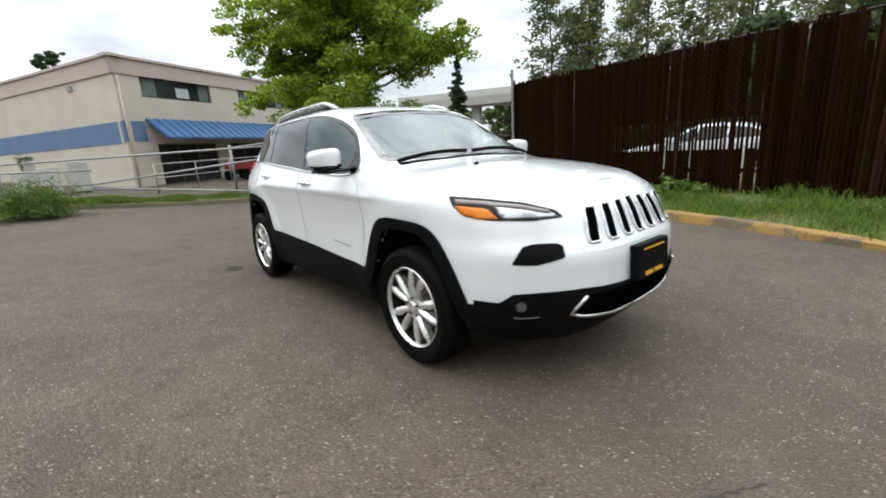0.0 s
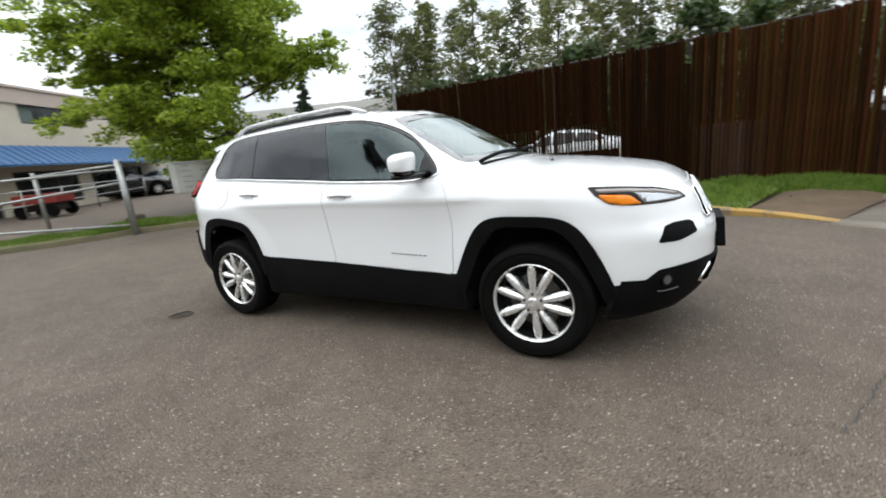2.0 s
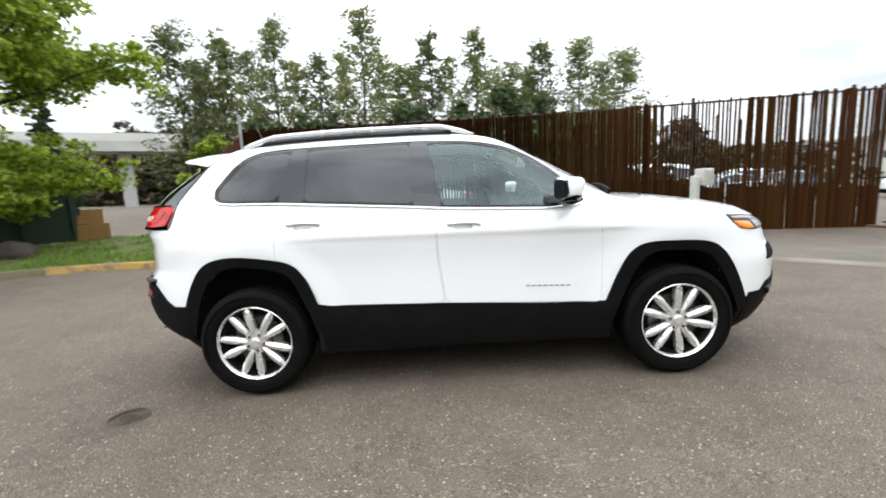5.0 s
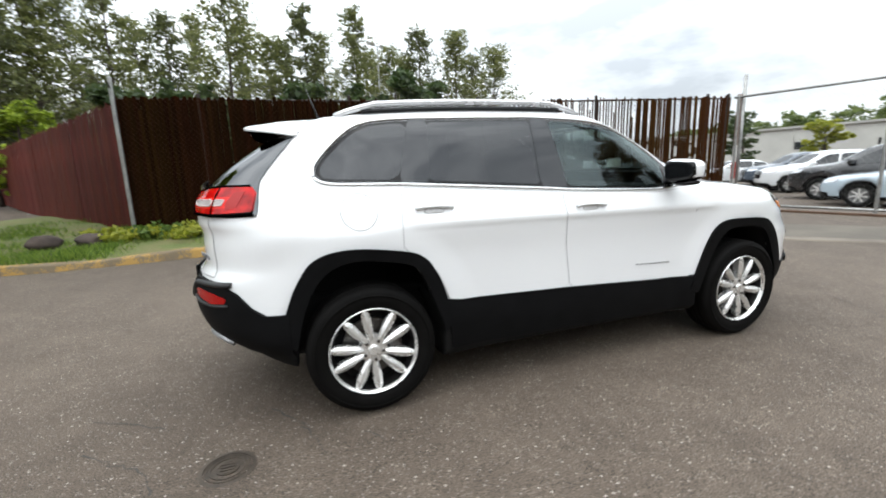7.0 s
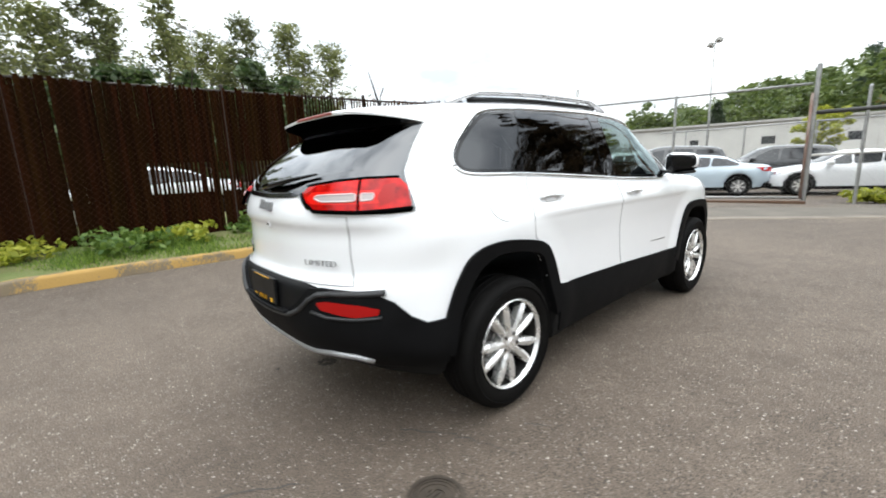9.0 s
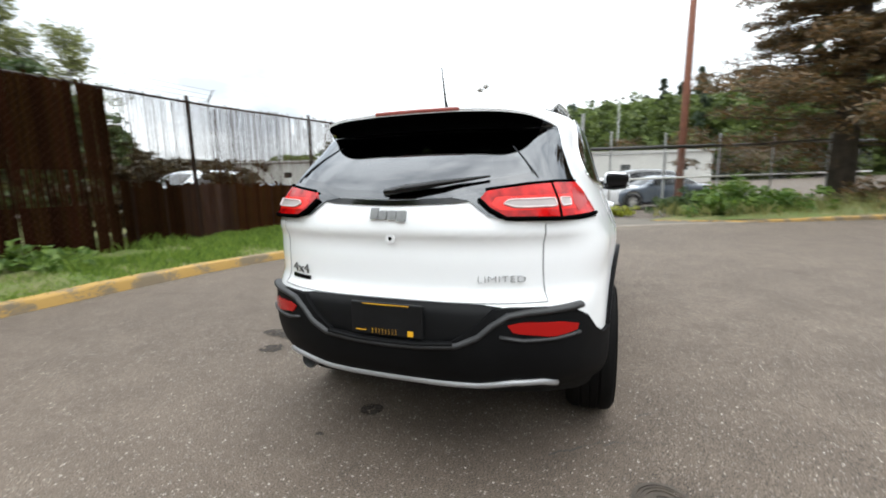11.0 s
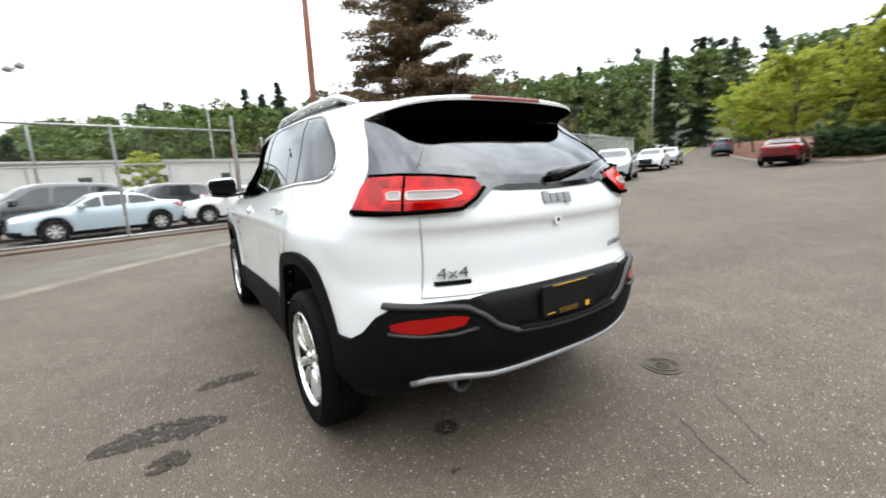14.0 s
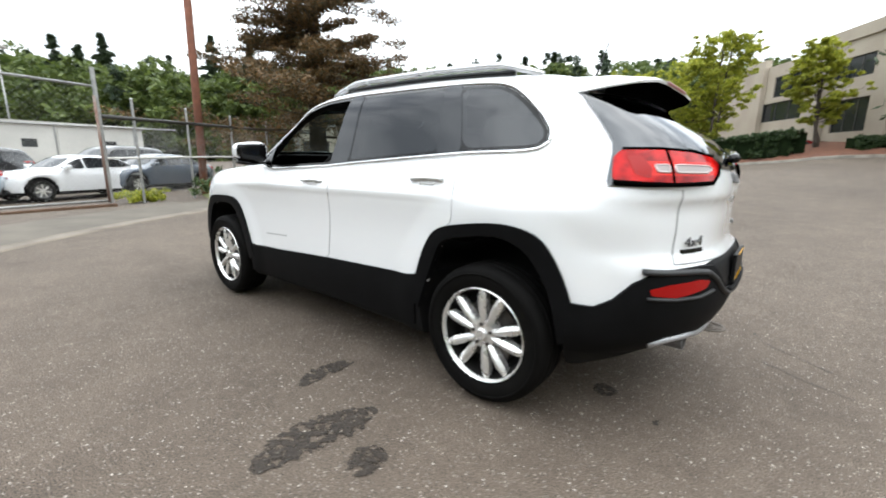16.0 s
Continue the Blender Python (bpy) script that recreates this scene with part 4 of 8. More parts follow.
M_curtain = surface("grey_green_curtain", (0.16, 0.2, 0.18), (0.11, 0.14, 0.13), rough=0.9, scale=4, fine=40, bump=0.2)
M_sheet = surface("white_sheet", (0.6, 0.62, 0.64), (0.5, 0.52, 0.54), rough=0.8, scale=2, fine=30, bump=0.05)
for q in holesR[:3]:
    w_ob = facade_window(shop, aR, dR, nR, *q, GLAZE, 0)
    for u0, u1 in ((q[0] + 0.06, q[0] + 0.75), (q[1] - 0.6, q[1] - 0.06)):
        piece("curtain", slab(aR, dR, nR, u0, u1, q[2] + 0.06, q[3] - 0.06, -0.118, -0.112), M_curtain, w_ob, "grey-green curtain")
piece("paper_sheet", slab(aR, dR, nR, 2.75, 3.4, 4.2, 4.62, -0.118, -0.11), M_sheet, shop, "pale sheet leaning in the window")
for q in holesR[3:]:
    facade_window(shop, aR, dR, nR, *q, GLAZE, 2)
facade_window(shop, aL, dL, nL, 8.5, 10.3, 1.1, 2.0, (M_darkframe, M_greywall, M_darkroom))
for a, d, n, ln in ((aR, dR, nR, 17.3), (aL, dL, nL, 18.9)):
    piece("parapet", slab(a, d, n, -0.12, ln, ZT - 0.55, ZT + 0.06, 0.003, 0.07), M_stucco2, shop)
    piece("coping", slab(a, d, n, -0.2, ln, ZT + 0.06, ZT + 0.16, -0.3, 0.14), M_stucco2, shop)
piece("blue_band", slab(aL, dL, nL, -0.02, 18.9, 2.2, 3.06, 0.003, 0.02), M_bluepaint, shop)
piece("blue_band", slab(aR, dR, nR, -0.02, 0.92, 2.25, 3.08, 0.003, 0.02), M_bluepaint, shop)
piece("roof", ([(*(aR + dR * u), ZT - 0.4) for u in (0, 17.3)] + [(*(aR + dR * 17.3 + dL * 18.9), ZT - 0.4), (*(aL + dL * 18.9), ZT - 0.4)], [(0, 1, 2, 3)]), M_greywall, shop)
aw = new("awning")
aw.parent = shop
av = [(*(aR + dR * u + nR * o), z) for u in (0.95, 14.5) for o, z in ((0.02, 3.2), (1.15, 2.38), (1.15, 2.3), (0.02, 3.1))]
piece("awning_sheet", (av, [(0, 1, 5, 4), (1, 2, 6, 5), (2, 3, 7, 6), (0, 3, 2, 1), (4, 5, 6, 7)]), M_bluemetal, aw)
rib = mesh_of("awning_rib", *tube([(*(nR * 0.03), 3.215), (*(nR * 1.17), 2.395)], 0.025, 5), M_bluemetal)
for k in range(34):
    r = new("awning_rib", rib)
    r.parent = aw
    r.matrix_world = Matrix.Translation((*(aR + dR * (1.0 + 0.405 * k)), 0))
piece("drain_pipe", tube([(*(aR + dR * 0.12 + nR * 0.06), ZB), (*(aR + dR * 0.12 + nR * 0.06), ZT - 0.6)], 0.045, 8), M_stucco2, shop, smooth=True)
piece("vent_cap", slab(aL, dL, nL, 3.2, 3.55, 4.55, 4.75, 0.003, 0.1), M_greywall, shop)

# pale low building across the lot
lotb = thing("warehouse", "long low pale grey warehouse beyond the car lot", "building")
WA, WB = (52, 58), (63, -16)
aW, dW, nW = frame2(WA, WB)
nW = -nW if nW[0] > 0 else nW
wl_len = float(np.linalg.norm(np.array(WB) - WA))
holesW = [(u, u + 1.3, 2.2, 3.1) for u in np.arange(4, wl_len - 3, 7.4)]
piece("wall", holed_wall(aW, dW, nW, wl_len, 0, 4.7, 0.3, holesW), M_lightgrey, lotb)
for q in holesW:
    facade_window(lotb, aW, dW, nW, *q, GLAZE)
piece("eave", slab(aW, dW, nW, -0.3, wl_len + 0.3, 4.7, 4.95, -0.4, 0.35), M_greywall, lotb)
piece("roof", slab(aW, dW, nW, 0, wl_len, 4.6, 4.7, -14, -0.3), M_greywall, lotb)
for k in range(9):
    piece("pilaster", slab(aW, dW, nW, 1.5 + 8.1 * k, 1.8 + 8.1 * k, 0, 4.65, 0.003, 0.12), M_lightgrey, lotb)
tanb = thing("storage_building", "tan flat-roofed storage building behind the pine", "building")
aT, dT, nT = frame2((44, -26), (37, -37))
nT = -nT if nT[0] > 0 else nT
piece("wall", holed_wall(aT, dT, nT, 8.3, 0.5, 5.1, 0.3, [(1.0, 4.0, 0.5, 3.4)]), M_tanwall, tanb)
piece("end_wall", slab(aT, nT * -1, dT, 0, 10, 0.5, 5.1, 8.0, 8.3), M_tanwall, tanb)
piece("loading_door", slab(aT, dT, nT, 1.0, 4.0, 0.5, 3.4, -0.2, -0.15), M_darkframe, tanb)
piece("roof", slab(aT, dT, nT, -0.2, 8.5, 5.1, 5.3, -10, 0.15), M_greywall, tanb)

# office with stepped parapet to the south
off_b = thing("office_building", "grey concrete office with a stepped parapet and dark windows", "building")
OA, OB = (-13.9, -18.5), (5.0, -46.3)
aO, dO, nO = frame2((-5.8, -30.4), OB)
nO = -nO if nO[1] < 0 else nO
aO = aO - dO * 14
oz = 1.9
holesO = [(14 + u, 14 + v, p, q) for u, v, p, q in ((1.5, 4.3, 6.15, 7.35), (6.2, 9.8, 6.0, 7.45), (1.4, 3.9, 3.1, 5.0), (6.6, 10.8, 4.3, 5.65))] + [(5, 9, 6.1, 7.4), (5, 9, 3.0, 5.0)]
piece("wall", holed_wall(aO, dO, nO, 32, oz - 1, 8.3, 0.35, holesO), M_tanwall, off_b)
for q in holesO:
    facade_window(off_b, aO, dO, nO, *q, GLAZE, 2)
for u0, u1, z1, o in ((0, 15.2, 9.6, 0.25), (15.2, 19.5, 9.0, 0.12), (25, 32, 8.9, 0.1)):
    piece("parapet", slab(aO, dO, nO, u0, u1, 8.3, z1, -0.35, o), M_tanwall, off_b)
for u in (14.3, 19.0, 25.2):
    piece("pier", slab(aO, dO, nO, u - 0.5, u + 0.5, oz - 1, 8.3, 0.003, 0.35), M_tanwall, off_b)
piece("roof", slab(aO, dO, nO, 0, 32, 8.1, 8.25, -15, -0.35), M_greywall, off_b)

# grey structure far behind the maple
gb = thing("overpass", "grey concrete overpass far behind the trees", "bridge")
aG, dG, nG = frame2((-52, 36), (-6, 62))
piece("deck", slab(aG, dG, nG, 0, 46, 7.0, 8.1, -4, 0), M_greywall, gb)
piece("parapet", slab(aG, dG, nG, 0, 46, 8.1, 9.0, -0.3, 0.02), M_lightgrey, gb)
for k in range(6):
    piece("pier", slab(aG, dG, nG, 3 + 8 * k, 4.2 + 8 * k, 0, 7.0, -3, -1.5), M_greywall, gb)

# ---- woods on the hillside ----
RIDGE = [(-180, 5), (-140, 5), (-100, 8), (-85, 9.5), (-75, 11), (-63, 11.5), (-57, 11.3), (-48, 10.6), (-41, 10.8), (-34, 10.8), (-27, 9.5), (-20, 8.6), (-12, 8.6), (-4, 8.4), (2, 8.0), (7, 7.0), (12, 6.2),
         (20, 4.4), (27, 3.7), (36, 2.9), (52, 2.5), (54.5, 3.2), (57, 6.0), (59, 7.3), (64, 7.8), (100, 7.6), (125, 7.4), (131, 5), (180, 5)]


def woods(name, label, n, spread, mat, seed, tall, leaf, pointed):
    rng = np.random.default_rng(seed)
    cs, ss, hs = [], [], []
    V, Fq = [], []
    for _ in range(n):
        az = rng.uniform(*spread)
        d = rng.uniform(75, 125)
        el = np.interp(az, [r[0] for r in RIDGE], [r[1] for r in RIDGE])
        row = rng.choice([1.0, 1.0, 0.75, 0.45, 0.2])
        if -67.5 < az < -56 and row < 1.0:
            continue
        top = 1.2 + d * math.tan(radians(el * row)) + rng.normal(0, 0.6) + (tall * rng.uniform(0.2, 1) if row == 1.0 else 0)
        h = rng.uniform(7, 11) * (1.3 if pointed else 1)
        x, y = -3 + d * math.cos(radians(az)), d * math.sin(radians(az))
        m = 26
        u = rng.uniform(0, 1, m)
        r = (h * (0.2 * (1 - u) + 0.02) if pointed else h * 0.34 * np.sqrt(np.clip(1 - (2 * u - 1) ** 2, 0.02, 1)))
        a = rng.uniform(0, 6.28, m)
        c = np.stack([x + r * np.cos(a), y + r * np.sin(a), top - h + h * u], 1)
        v, f = leaf_cloud(c, np.full(m, h * (0.07 if pointed else 0.13)), 22, leaf, rng, 0.6)
        Fq.append(f + sum(len(q) for q in V))
        V.append(v)
    ob = new(name, fast_mesh(name, np.concatenate(V), np.concatenate(Fq), mat))
    return tagged(ob, label, "woods", kind="stuff")


M_farleaf = leaf_mat("far_green_leaves", (0.05, 0.08, 0.018), (0.14, 0.18, 0.04), 0.35)
M_farfir = leaf_mat("far_fir_needles", (0.018, 0.035, 0.018), (0.05, 0.075, 0.035), 0.2)
woods("hillside_woods", "broad-leaved green woods on the hillside", 760, (-100, 40), M_farleaf, 91, 0.8, 0.42, False)
woods("lot_side_woods", "thick green trees on the slope beyond the lot", 150, (-32, 14), M_farleaf, 94, 0.6, 0.4, False)
woods("hillside_firs", "dark firs standing out of the hillside woods", 150, (-95, 5), M_farfir, 92, 3.0, 0.36, True)
woods("distant_woods", "low distant woods behind the buildings", 160, (100, 260), M_farleaf, 93, 0.5, 0.7, False)
# Leaf colour browned and darkened to stand for shade seen through the slats
woods("north_woods", "thick woods beyond the brown fence, darkened in colour for shade", 460, (41, 130), leaf_mat("shaded_wood_leaves", (0.02, 0.017, 0.006), (0.07, 0.052, 0.018), 0.15), 95, 0.2, 0.5, False)
tagged(piece("hillside", ([(-3 + d * math.cos(radians(a)), d * math.sin(radians(a)), -1 + d * math.tan(radians(max(0.2, float(np.interp(a, [r[0] for r in RIDGE], [r[1] for r in RIDGE])) - 2.2))) * s)
                                  for a in range(-110, 45, 3) for d, s in ((95, 0.0), (112, 0.55), (130, 0.92), (160, 1.0))], grid_faces(52, 4)), M_soil, smooth=True), "green hillside below the woods", "hillside", kind="structure")
for k, (az, d, h, r) in enumerate([(-9.4, 92, 19.3, 4.2), (-11.3, 95, 19.0, 4.0), (-13.2, 92, 20.6, 4.6), (-18.8, 96, 19.2, 4.4), (-23.0, 90, 22.2, 5.0), (-7.6, 98, 17.5, 3.8), (-60.5, 80, 19, 3), (-64, 82, 20, 3), (12, 70, 8, 2.5), (-26.8, 88, 23, 5.0), (-51, 85, 19, 3)]):
    x, y = -2.6 + d * math.cos(radians(az)), 2.2 + d * math.sin(radians(az))
    conifer("dark green fir beyond the car lot", (x, y, gz(x, y) * 0), h, r, 120 + k, M_needle, 0.5, 0.4, 24, 0.45, 30, 0.1, 6, 0.4)
for k, (x, y, h, r, m) in enumerate([(46, 31, 6.5, 3.0, M_leafd), (44, 22, 4.5, 2.0, M_leafy), (48, 4, 4.8, 2.6, M_leafy)]):
    broad_tree("small round tree before the warehouse", (x, y, 0), h, r, 140 + k, m, clear=1.0, leaf=0.16, clusters=150, each=40)

# light masts
for k, (x, y, h) in enumerate([(34.6, 8.7, 9.4), (6.0, 34.0, 11.4), (62, -4, 12), (33, -58, 13)]):
    lm = thing("lamp_mast", "slim grey light mast with twin floodlights", "street lamp", at=pose(x, y, gz(x, y), 0, 0, 35))
    piece("mast", tube([(0, 0, -0.2), (0, 0, h)], [0.11, 0.06], 8), M_galv, lm, smooth=True)
    piece("crossarm", tube([(-0.75, 0, h), (0.75, 0, h + 0.1)], 0.04, 6), M_galv, lm, smooth=True)
    for s in (-0.75, 0.75):
        piece("floodlight", moved(box(-0.3, 0.3, -0.2, 0.2, -0.12, 0.14, 0.04), pose(s, 0, h + 0.1, 25, 0, 0)), M_greywall, lm)
up = thing("utility_pole", "reddish-brown wooden utility pole leaning slightly", "utility pole")
piece("shaft", tube([(13.5, -3.7, -0.2), (13.4, -3.72, 5), (13.25, -3.75, 13)], [0.13, 0.12, 0.1], 12), surface("red_brown_pole", (0.26, 0.1, 0.06), (0.17, 0.075, 0.05), rough=0.85, scale=4, fine=30, bump=0.5), up, smooth=True)
piece("stub", tube([(13.75, -3.95, -0.2), (13.75, -3.95, 0.5)], 0.16, 10), M_bark, up, smooth=True)

# south side planting
for k, (x, y, h, r, m) in enumerate([(3.4, -30.2, 6.6, 2.9, M_leafy), (7.8, -33.5, 6.4, 3.0, M_leafy), (11.5, -39, 6.2, 3.0, M_leafy), (1.9, -28.8, 7.6, 2.4, M_leafy), (15, -45, 5.6, 3.0, M_leaf), (-3.1, -29.2, 5.6, 1.9, M_leafy), (20, -54, 6, 3.2, M_leafy)]):
    broad_tree("young tree with fresh yellow-green leaves in the mulch bed", (x, y, gz(x, y) + 0.3), h, r, 160 + k, m, clear=1.3, leaf=0.085, clusters=420, each=40, stems=2 if k % 2 else 1, trunk_r=0.09, limbs=40, puff=0.8, rise=(0.25, 0.9))


M_hedgecore = surface("dark_hedge_inside", (0.012, 0.022, 0.007), (0.006, 0.012, 0.004), rough=0.95, spec=0.1)


broad_tree("tall green tree beyond the shop's roof", (-57, -2.6, gz(-57, -2.6)), 13.9 - gz(-57, -2.6), 2.5, 181, M_leafd, clear=3, leaf=0.16, clusters=200, each=40)


def hedge(label, line, width, height, seed):
    rng = np.random.default_rng(seed)
    cs = []
    for p, d in along(line, 0.22):
        n2 = np.array([-d[1], d[0]])
        for _ in range(34):
            u, v = rng.uniform(-0.5, 0.5), rng.uniform(0.05, 1)
            if max(abs(u) * 2, v) < 0.7:
                continue
            q = p + n2 * u * width
            cs.append((q[0], q[1], gz(*q) + 0.2 + v * height))
    v, f = leaf_cloud(cs, np.full(len(cs), 0.14), 40, 0.05, rng, 0.9)
    t = thing("hedge", label, "hedge")
    new("leaves", fast_mesh("leaves", v, f, M_hedge)).parent = t
    core = [(*(np.array(p) + np.array(o)), gz(*p) + z) for p in line for o, z in (((-0.3, -0.3), -0.1), ((0.3, 0.3), -0.1), ((0.3, 0.3), 0.2 + height * 0.85), ((-0.3, -0.3), 0.2 + height * 0.85))]
    piece("core", (core, grid_faces(len(line), 4, True)), M_hedgecore, t)
    return t


hedge("clipped dark green hedge above the mulch bed", [(5.5, -29.4), (1.6, -27.6), (-2.3, -26.5)], 1.3, 1.35, 7)
hedge("low clipped hedge before the office", [(-4.5, -28.6), (-6.5, -28.9)], 0.9, 0.7, 8)

# ---- the car: one smooth body form, from which shell and panels are taken ----
def curve(xs, ys, n=600):
    """A smooth curve through points, as a function."""
    xs, ys = np.array(xs, float), np.array(ys, float)
    h, d = np.diff(xs), np.diff(ys) / np.diff(xs)
    m = np.concatenate([[d[0]], (d[:-1] * h[1:] + d[1:] * h[:-1]) / (h[1:] + h[:-1]), [d[-1]]])
    m[1:-1] = np.where(d[:-1] * d[1:] <= 0, m[1:-1] * 0.25, m[1:-1])
    t = np.linspace(xs[0], xs[-1], n)
    i = np.clip(np.searchsorted(xs, t, side="right") - 1, 0, len(h) - 1)
    u = (t - xs[i]) / h[i]
    v = ((1 + 2 * u) * (1 - u) ** 2 * ys[i] + u * (1 - u) ** 2 * h[i] * m[i] + u * u * (3 - 2 * u) * ys[i + 1] + u * u * (u - 1) * h[i] * m[i + 1])
    return lambda q: np.interp(q, t, v)


BODY_TOP = curve([-2.4, -1.98, -1.85, -1.5, -1.0, -0.45, -0.1, 0.12, 0.3, 0.62, 0.95, 1.06, 1.2, 1.45, 1.75, 2.02, 2.18, 2.4],
                 [1.485, 1.543, 1.558, 1.59, 1.622, 1.635, 1.634, 1.62, 1.585, 1.43, 1.255, 1.195, 1.165, 1.14, 1.1, 1.045, 0.99, 0.84])
BODY_WIDE = curve([0.1, 0.3, 0.45, 0.58, 0.72, 0.84, 0.91, 0.97, 1.03, 1.12, 1.2, 1.35, 1.5, 1.58, 1.66, 1.9],
                  [0.79, 0.838, 0.856, 0.854, 0.853, 0.857, 0.864, 0.869, 0.854, 0.822, 0.795, 0.75, 0.698, 0.658, 0.6, 0.3])
NOSE = curve([0.1, 0.26, 0.36, 0.48, 0.62, 0.74, 0.80, 0.88, 0.96, 1.02, 1.2, 1.8], [1.95, 2.13, 2.22, 2.275, 2.285, 2.275, 2.235, 2.2, 2.155, 2.1, 1.9, 1.2])
TAIL = curve([0.1, 0.36, 0.44, 0.56, 0.72, 0.77, 0.82, 0.92, 1.01, 1.035, 1.06, 1.12, 1.2, 1.3, 1.4, 1.5, 1.58, 1.8],
             [-1.9, -2.06, -2.16, -2.22, -2.222, -2.205, -2.175, -2.175, -2.178, -2.19, -2.188, -2.172, -2.13, -2.03, -1.88, -1.72, -1.6, -1.3])
UNDER = curve([-2.4, -2.1, -1.8, -1.5, 0, 1.5, 1.9, 2.15, 2.4], [0.42, 0.34, 0.28, 0.25, 0.24, 0.24, 0.23, 0.24, 0.3])


def smax(a, b, k):
    h = np.maximum(k - np.abs(a - b), 0) / k
    return np.maximum(a, b) + h * h * k * 0.25


def form_of(top_c, wide_c, nose_c, tail_c, under_c, axles=(-1.34, 1.34), cabin=1.08, crease=0.0):
    """The form of a car from its outline curves: a function below nought inside."""
    def form(x, y, z):
        y = np.abs(y)
        cab = np.clip((z - cabin) / 0.3, 0, 1)
        w = wide_c(z) - 0.07 * np.clip((x - 1.25) / 1.0, 0, 2) ** 2 - 0.15 * np.clip((-1.2 - x) / 1.0, 0, 2) ** 2
        sh = np.clip((z - 0.9) / 0.17, 0, 1)
        w = w - 0.012 * sh * sh * (3 - 2 * sh) * np.clip((-1.25 - x) / 0.55, 0, 1)
        w = w - cab * (0.1 * np.clip((-0.6 - x) / 1.2, 0, 2) ** 2 + 0.1 * np.clip((x - 0.0) / 0.8, 0, 2) ** 2)
        for cx in axles:
            r = np.clip(1 - np.abs(np.sqrt((x - cx) ** 2 + (z - 0.42) ** 2) - 0.47) / 0.17, 0, 1)
            w = w + 0.016 * r ** 2 * (3 - 2 * r)
        if crease:
            q = np.clip((z - 0.962 + 0.01 * x) / 0.022, 0, 1)
            s = np.clip((z - 0.985) / 0.16, 0, 1)
            w = w + crease * (q * q * (3 - 2 * q) - s * s * (3 - 2 * s)) * np.clip((x + 1.35) / 0.5, 0, 1) * np.clip((1.25 - x) / 0.5, 0, 1)
        side = y - w
        xe = x + 0.2 * y * y * np.clip((x + 0.2) / 0.5, 0, 1) - 0.06 * y * y * np.clip((-x - 0.8) / 0.6, 0, 1)
        slope = (top_c(xe + 0.03) - top_c(xe - 0.03)) / 0.06
        top = (z - top_c(xe) + 0.075 * y * y) / np.sqrt(1 + slope * slope)
        front = (x - nose_c(z) + 0.46 * (y / 0.82) ** 3.5) / np.sqrt(1 + (1.3 * y) ** 2)
        rear_k = 0.25
        rear = (tail_c(z) + rear_k * (y / 0.75) ** 3.2 - x) / np.sqrt(1 + (0.9 * y) ** 2)
        f = smax(side, top, 0.11)
        f = smax(f, front, 0.1)
        f = smax(f, rear, 0.1)
        return smax(f, under_c(x) - z, 0.06)
    return form


body_f = form_of(BODY_TOP, BODY_WIDE, NOSE, TAIL, UNDER, crease=0.012)


# ---- shell ----
from mathutils.geometry import delaunay_2d_cdt


def poly_sd(px, py, poly):
    """Signed distance to a polygon, below nought inside."""
    poly = np.asarray(poly, float)
    px, py = np.asarray(px, float), np.asarray(py, float)
    best, inside = np.full(px.shape, 1e9), np.zeros(px.shape, bool)
    for a, b in zip(poly, np.roll(poly, -1, axis=0)):
        e = b - a
        t = np.clip(((px - a[0]) * e[0] + (py - a[1]) * e[1]) / (e @ e + 1e-12), 0, 1)
        best = np.minimum(best, (px - a[0] - e[0] * t) ** 2 + (py - a[1] - e[1] * t) ** 2)
        c = (a[1] > py) != (b[1] > py)
        inside ^= c & (px < (b[0] - a[0]) * (py - a[1]) / (b[1] - a[1] + 1e-12) + a[0])
    return np.where(inside, -1, 1) * np.sqrt(best)


def soft(poly, k=0.9):
    """An outline with its corners rounded by two rounds of corner cutting."""
    p = np.array(poly, float)
    for _ in range(2):
        q = np.roll(p, -1, axis=0)
        p = np.stack([k * p + (1 - k) * q, (1 - k) * p + k * q], 1).reshape(-1, 2)
    return p


def dense(poly, step):
    p, out = np.asarray(poly, float), []
    for a, b in zip(p, np.roll(p, -1, axis=0)):
        k = max(1, int(np.linalg.norm(b - a) / step))
        out += [a + (b - a) * i / k for i in range(k)]
    return np.array(out)


def crisp(poly, r=0.022):
    """An outline with small rounded corners."""
    p = np.array(poly, float)
    for k in (r, r * 0.35):
        q, out = np.roll(p, -1, axis=0), []
        for a, b in zip(p, q):
            ln = np.linalg.norm(b - a)
            c = min(k / ln, 0.3)
            out += [a + (b - a) * c, b + (a - b) * c]
        p = np.array(out)
    return p


def inset(poly, d):
    """An outline moved inwards by d."""
    p = np.asarray(poly, float)
    t = np.roll(p, -1, axis=0) - np.roll(p, 1, axis=0)
    n = np.stack([-t[:, 1], t[:, 0]], 1) / np.linalg.norm(t, axis=1)[:, None]
    q = p + n * d
    return q if poly_sd(q[:, 0], q[:, 1], p).mean() < 0 else p - n * d


def arch(pts):
    return [tuple(p) for p in spline(pts, 0.025)]


QUARTER = crisp(r=0.036, poly=[(-1.527, 1.258), (-1.535, 1.288), (-1.512, 1.328), (-1.378, 1.455), (-1.3, 1.498), (-1.22, 1.516), (-1.05, 1.525), (-1.14, 1.23), (-1.497, 1.242)])
REAR_DOOR_GLASS = crisp([(-0.985, 1.22), (-0.992, 1.42), (-0.955, 1.529), (-0.315, 1.541), (-0.305, 1.173)])
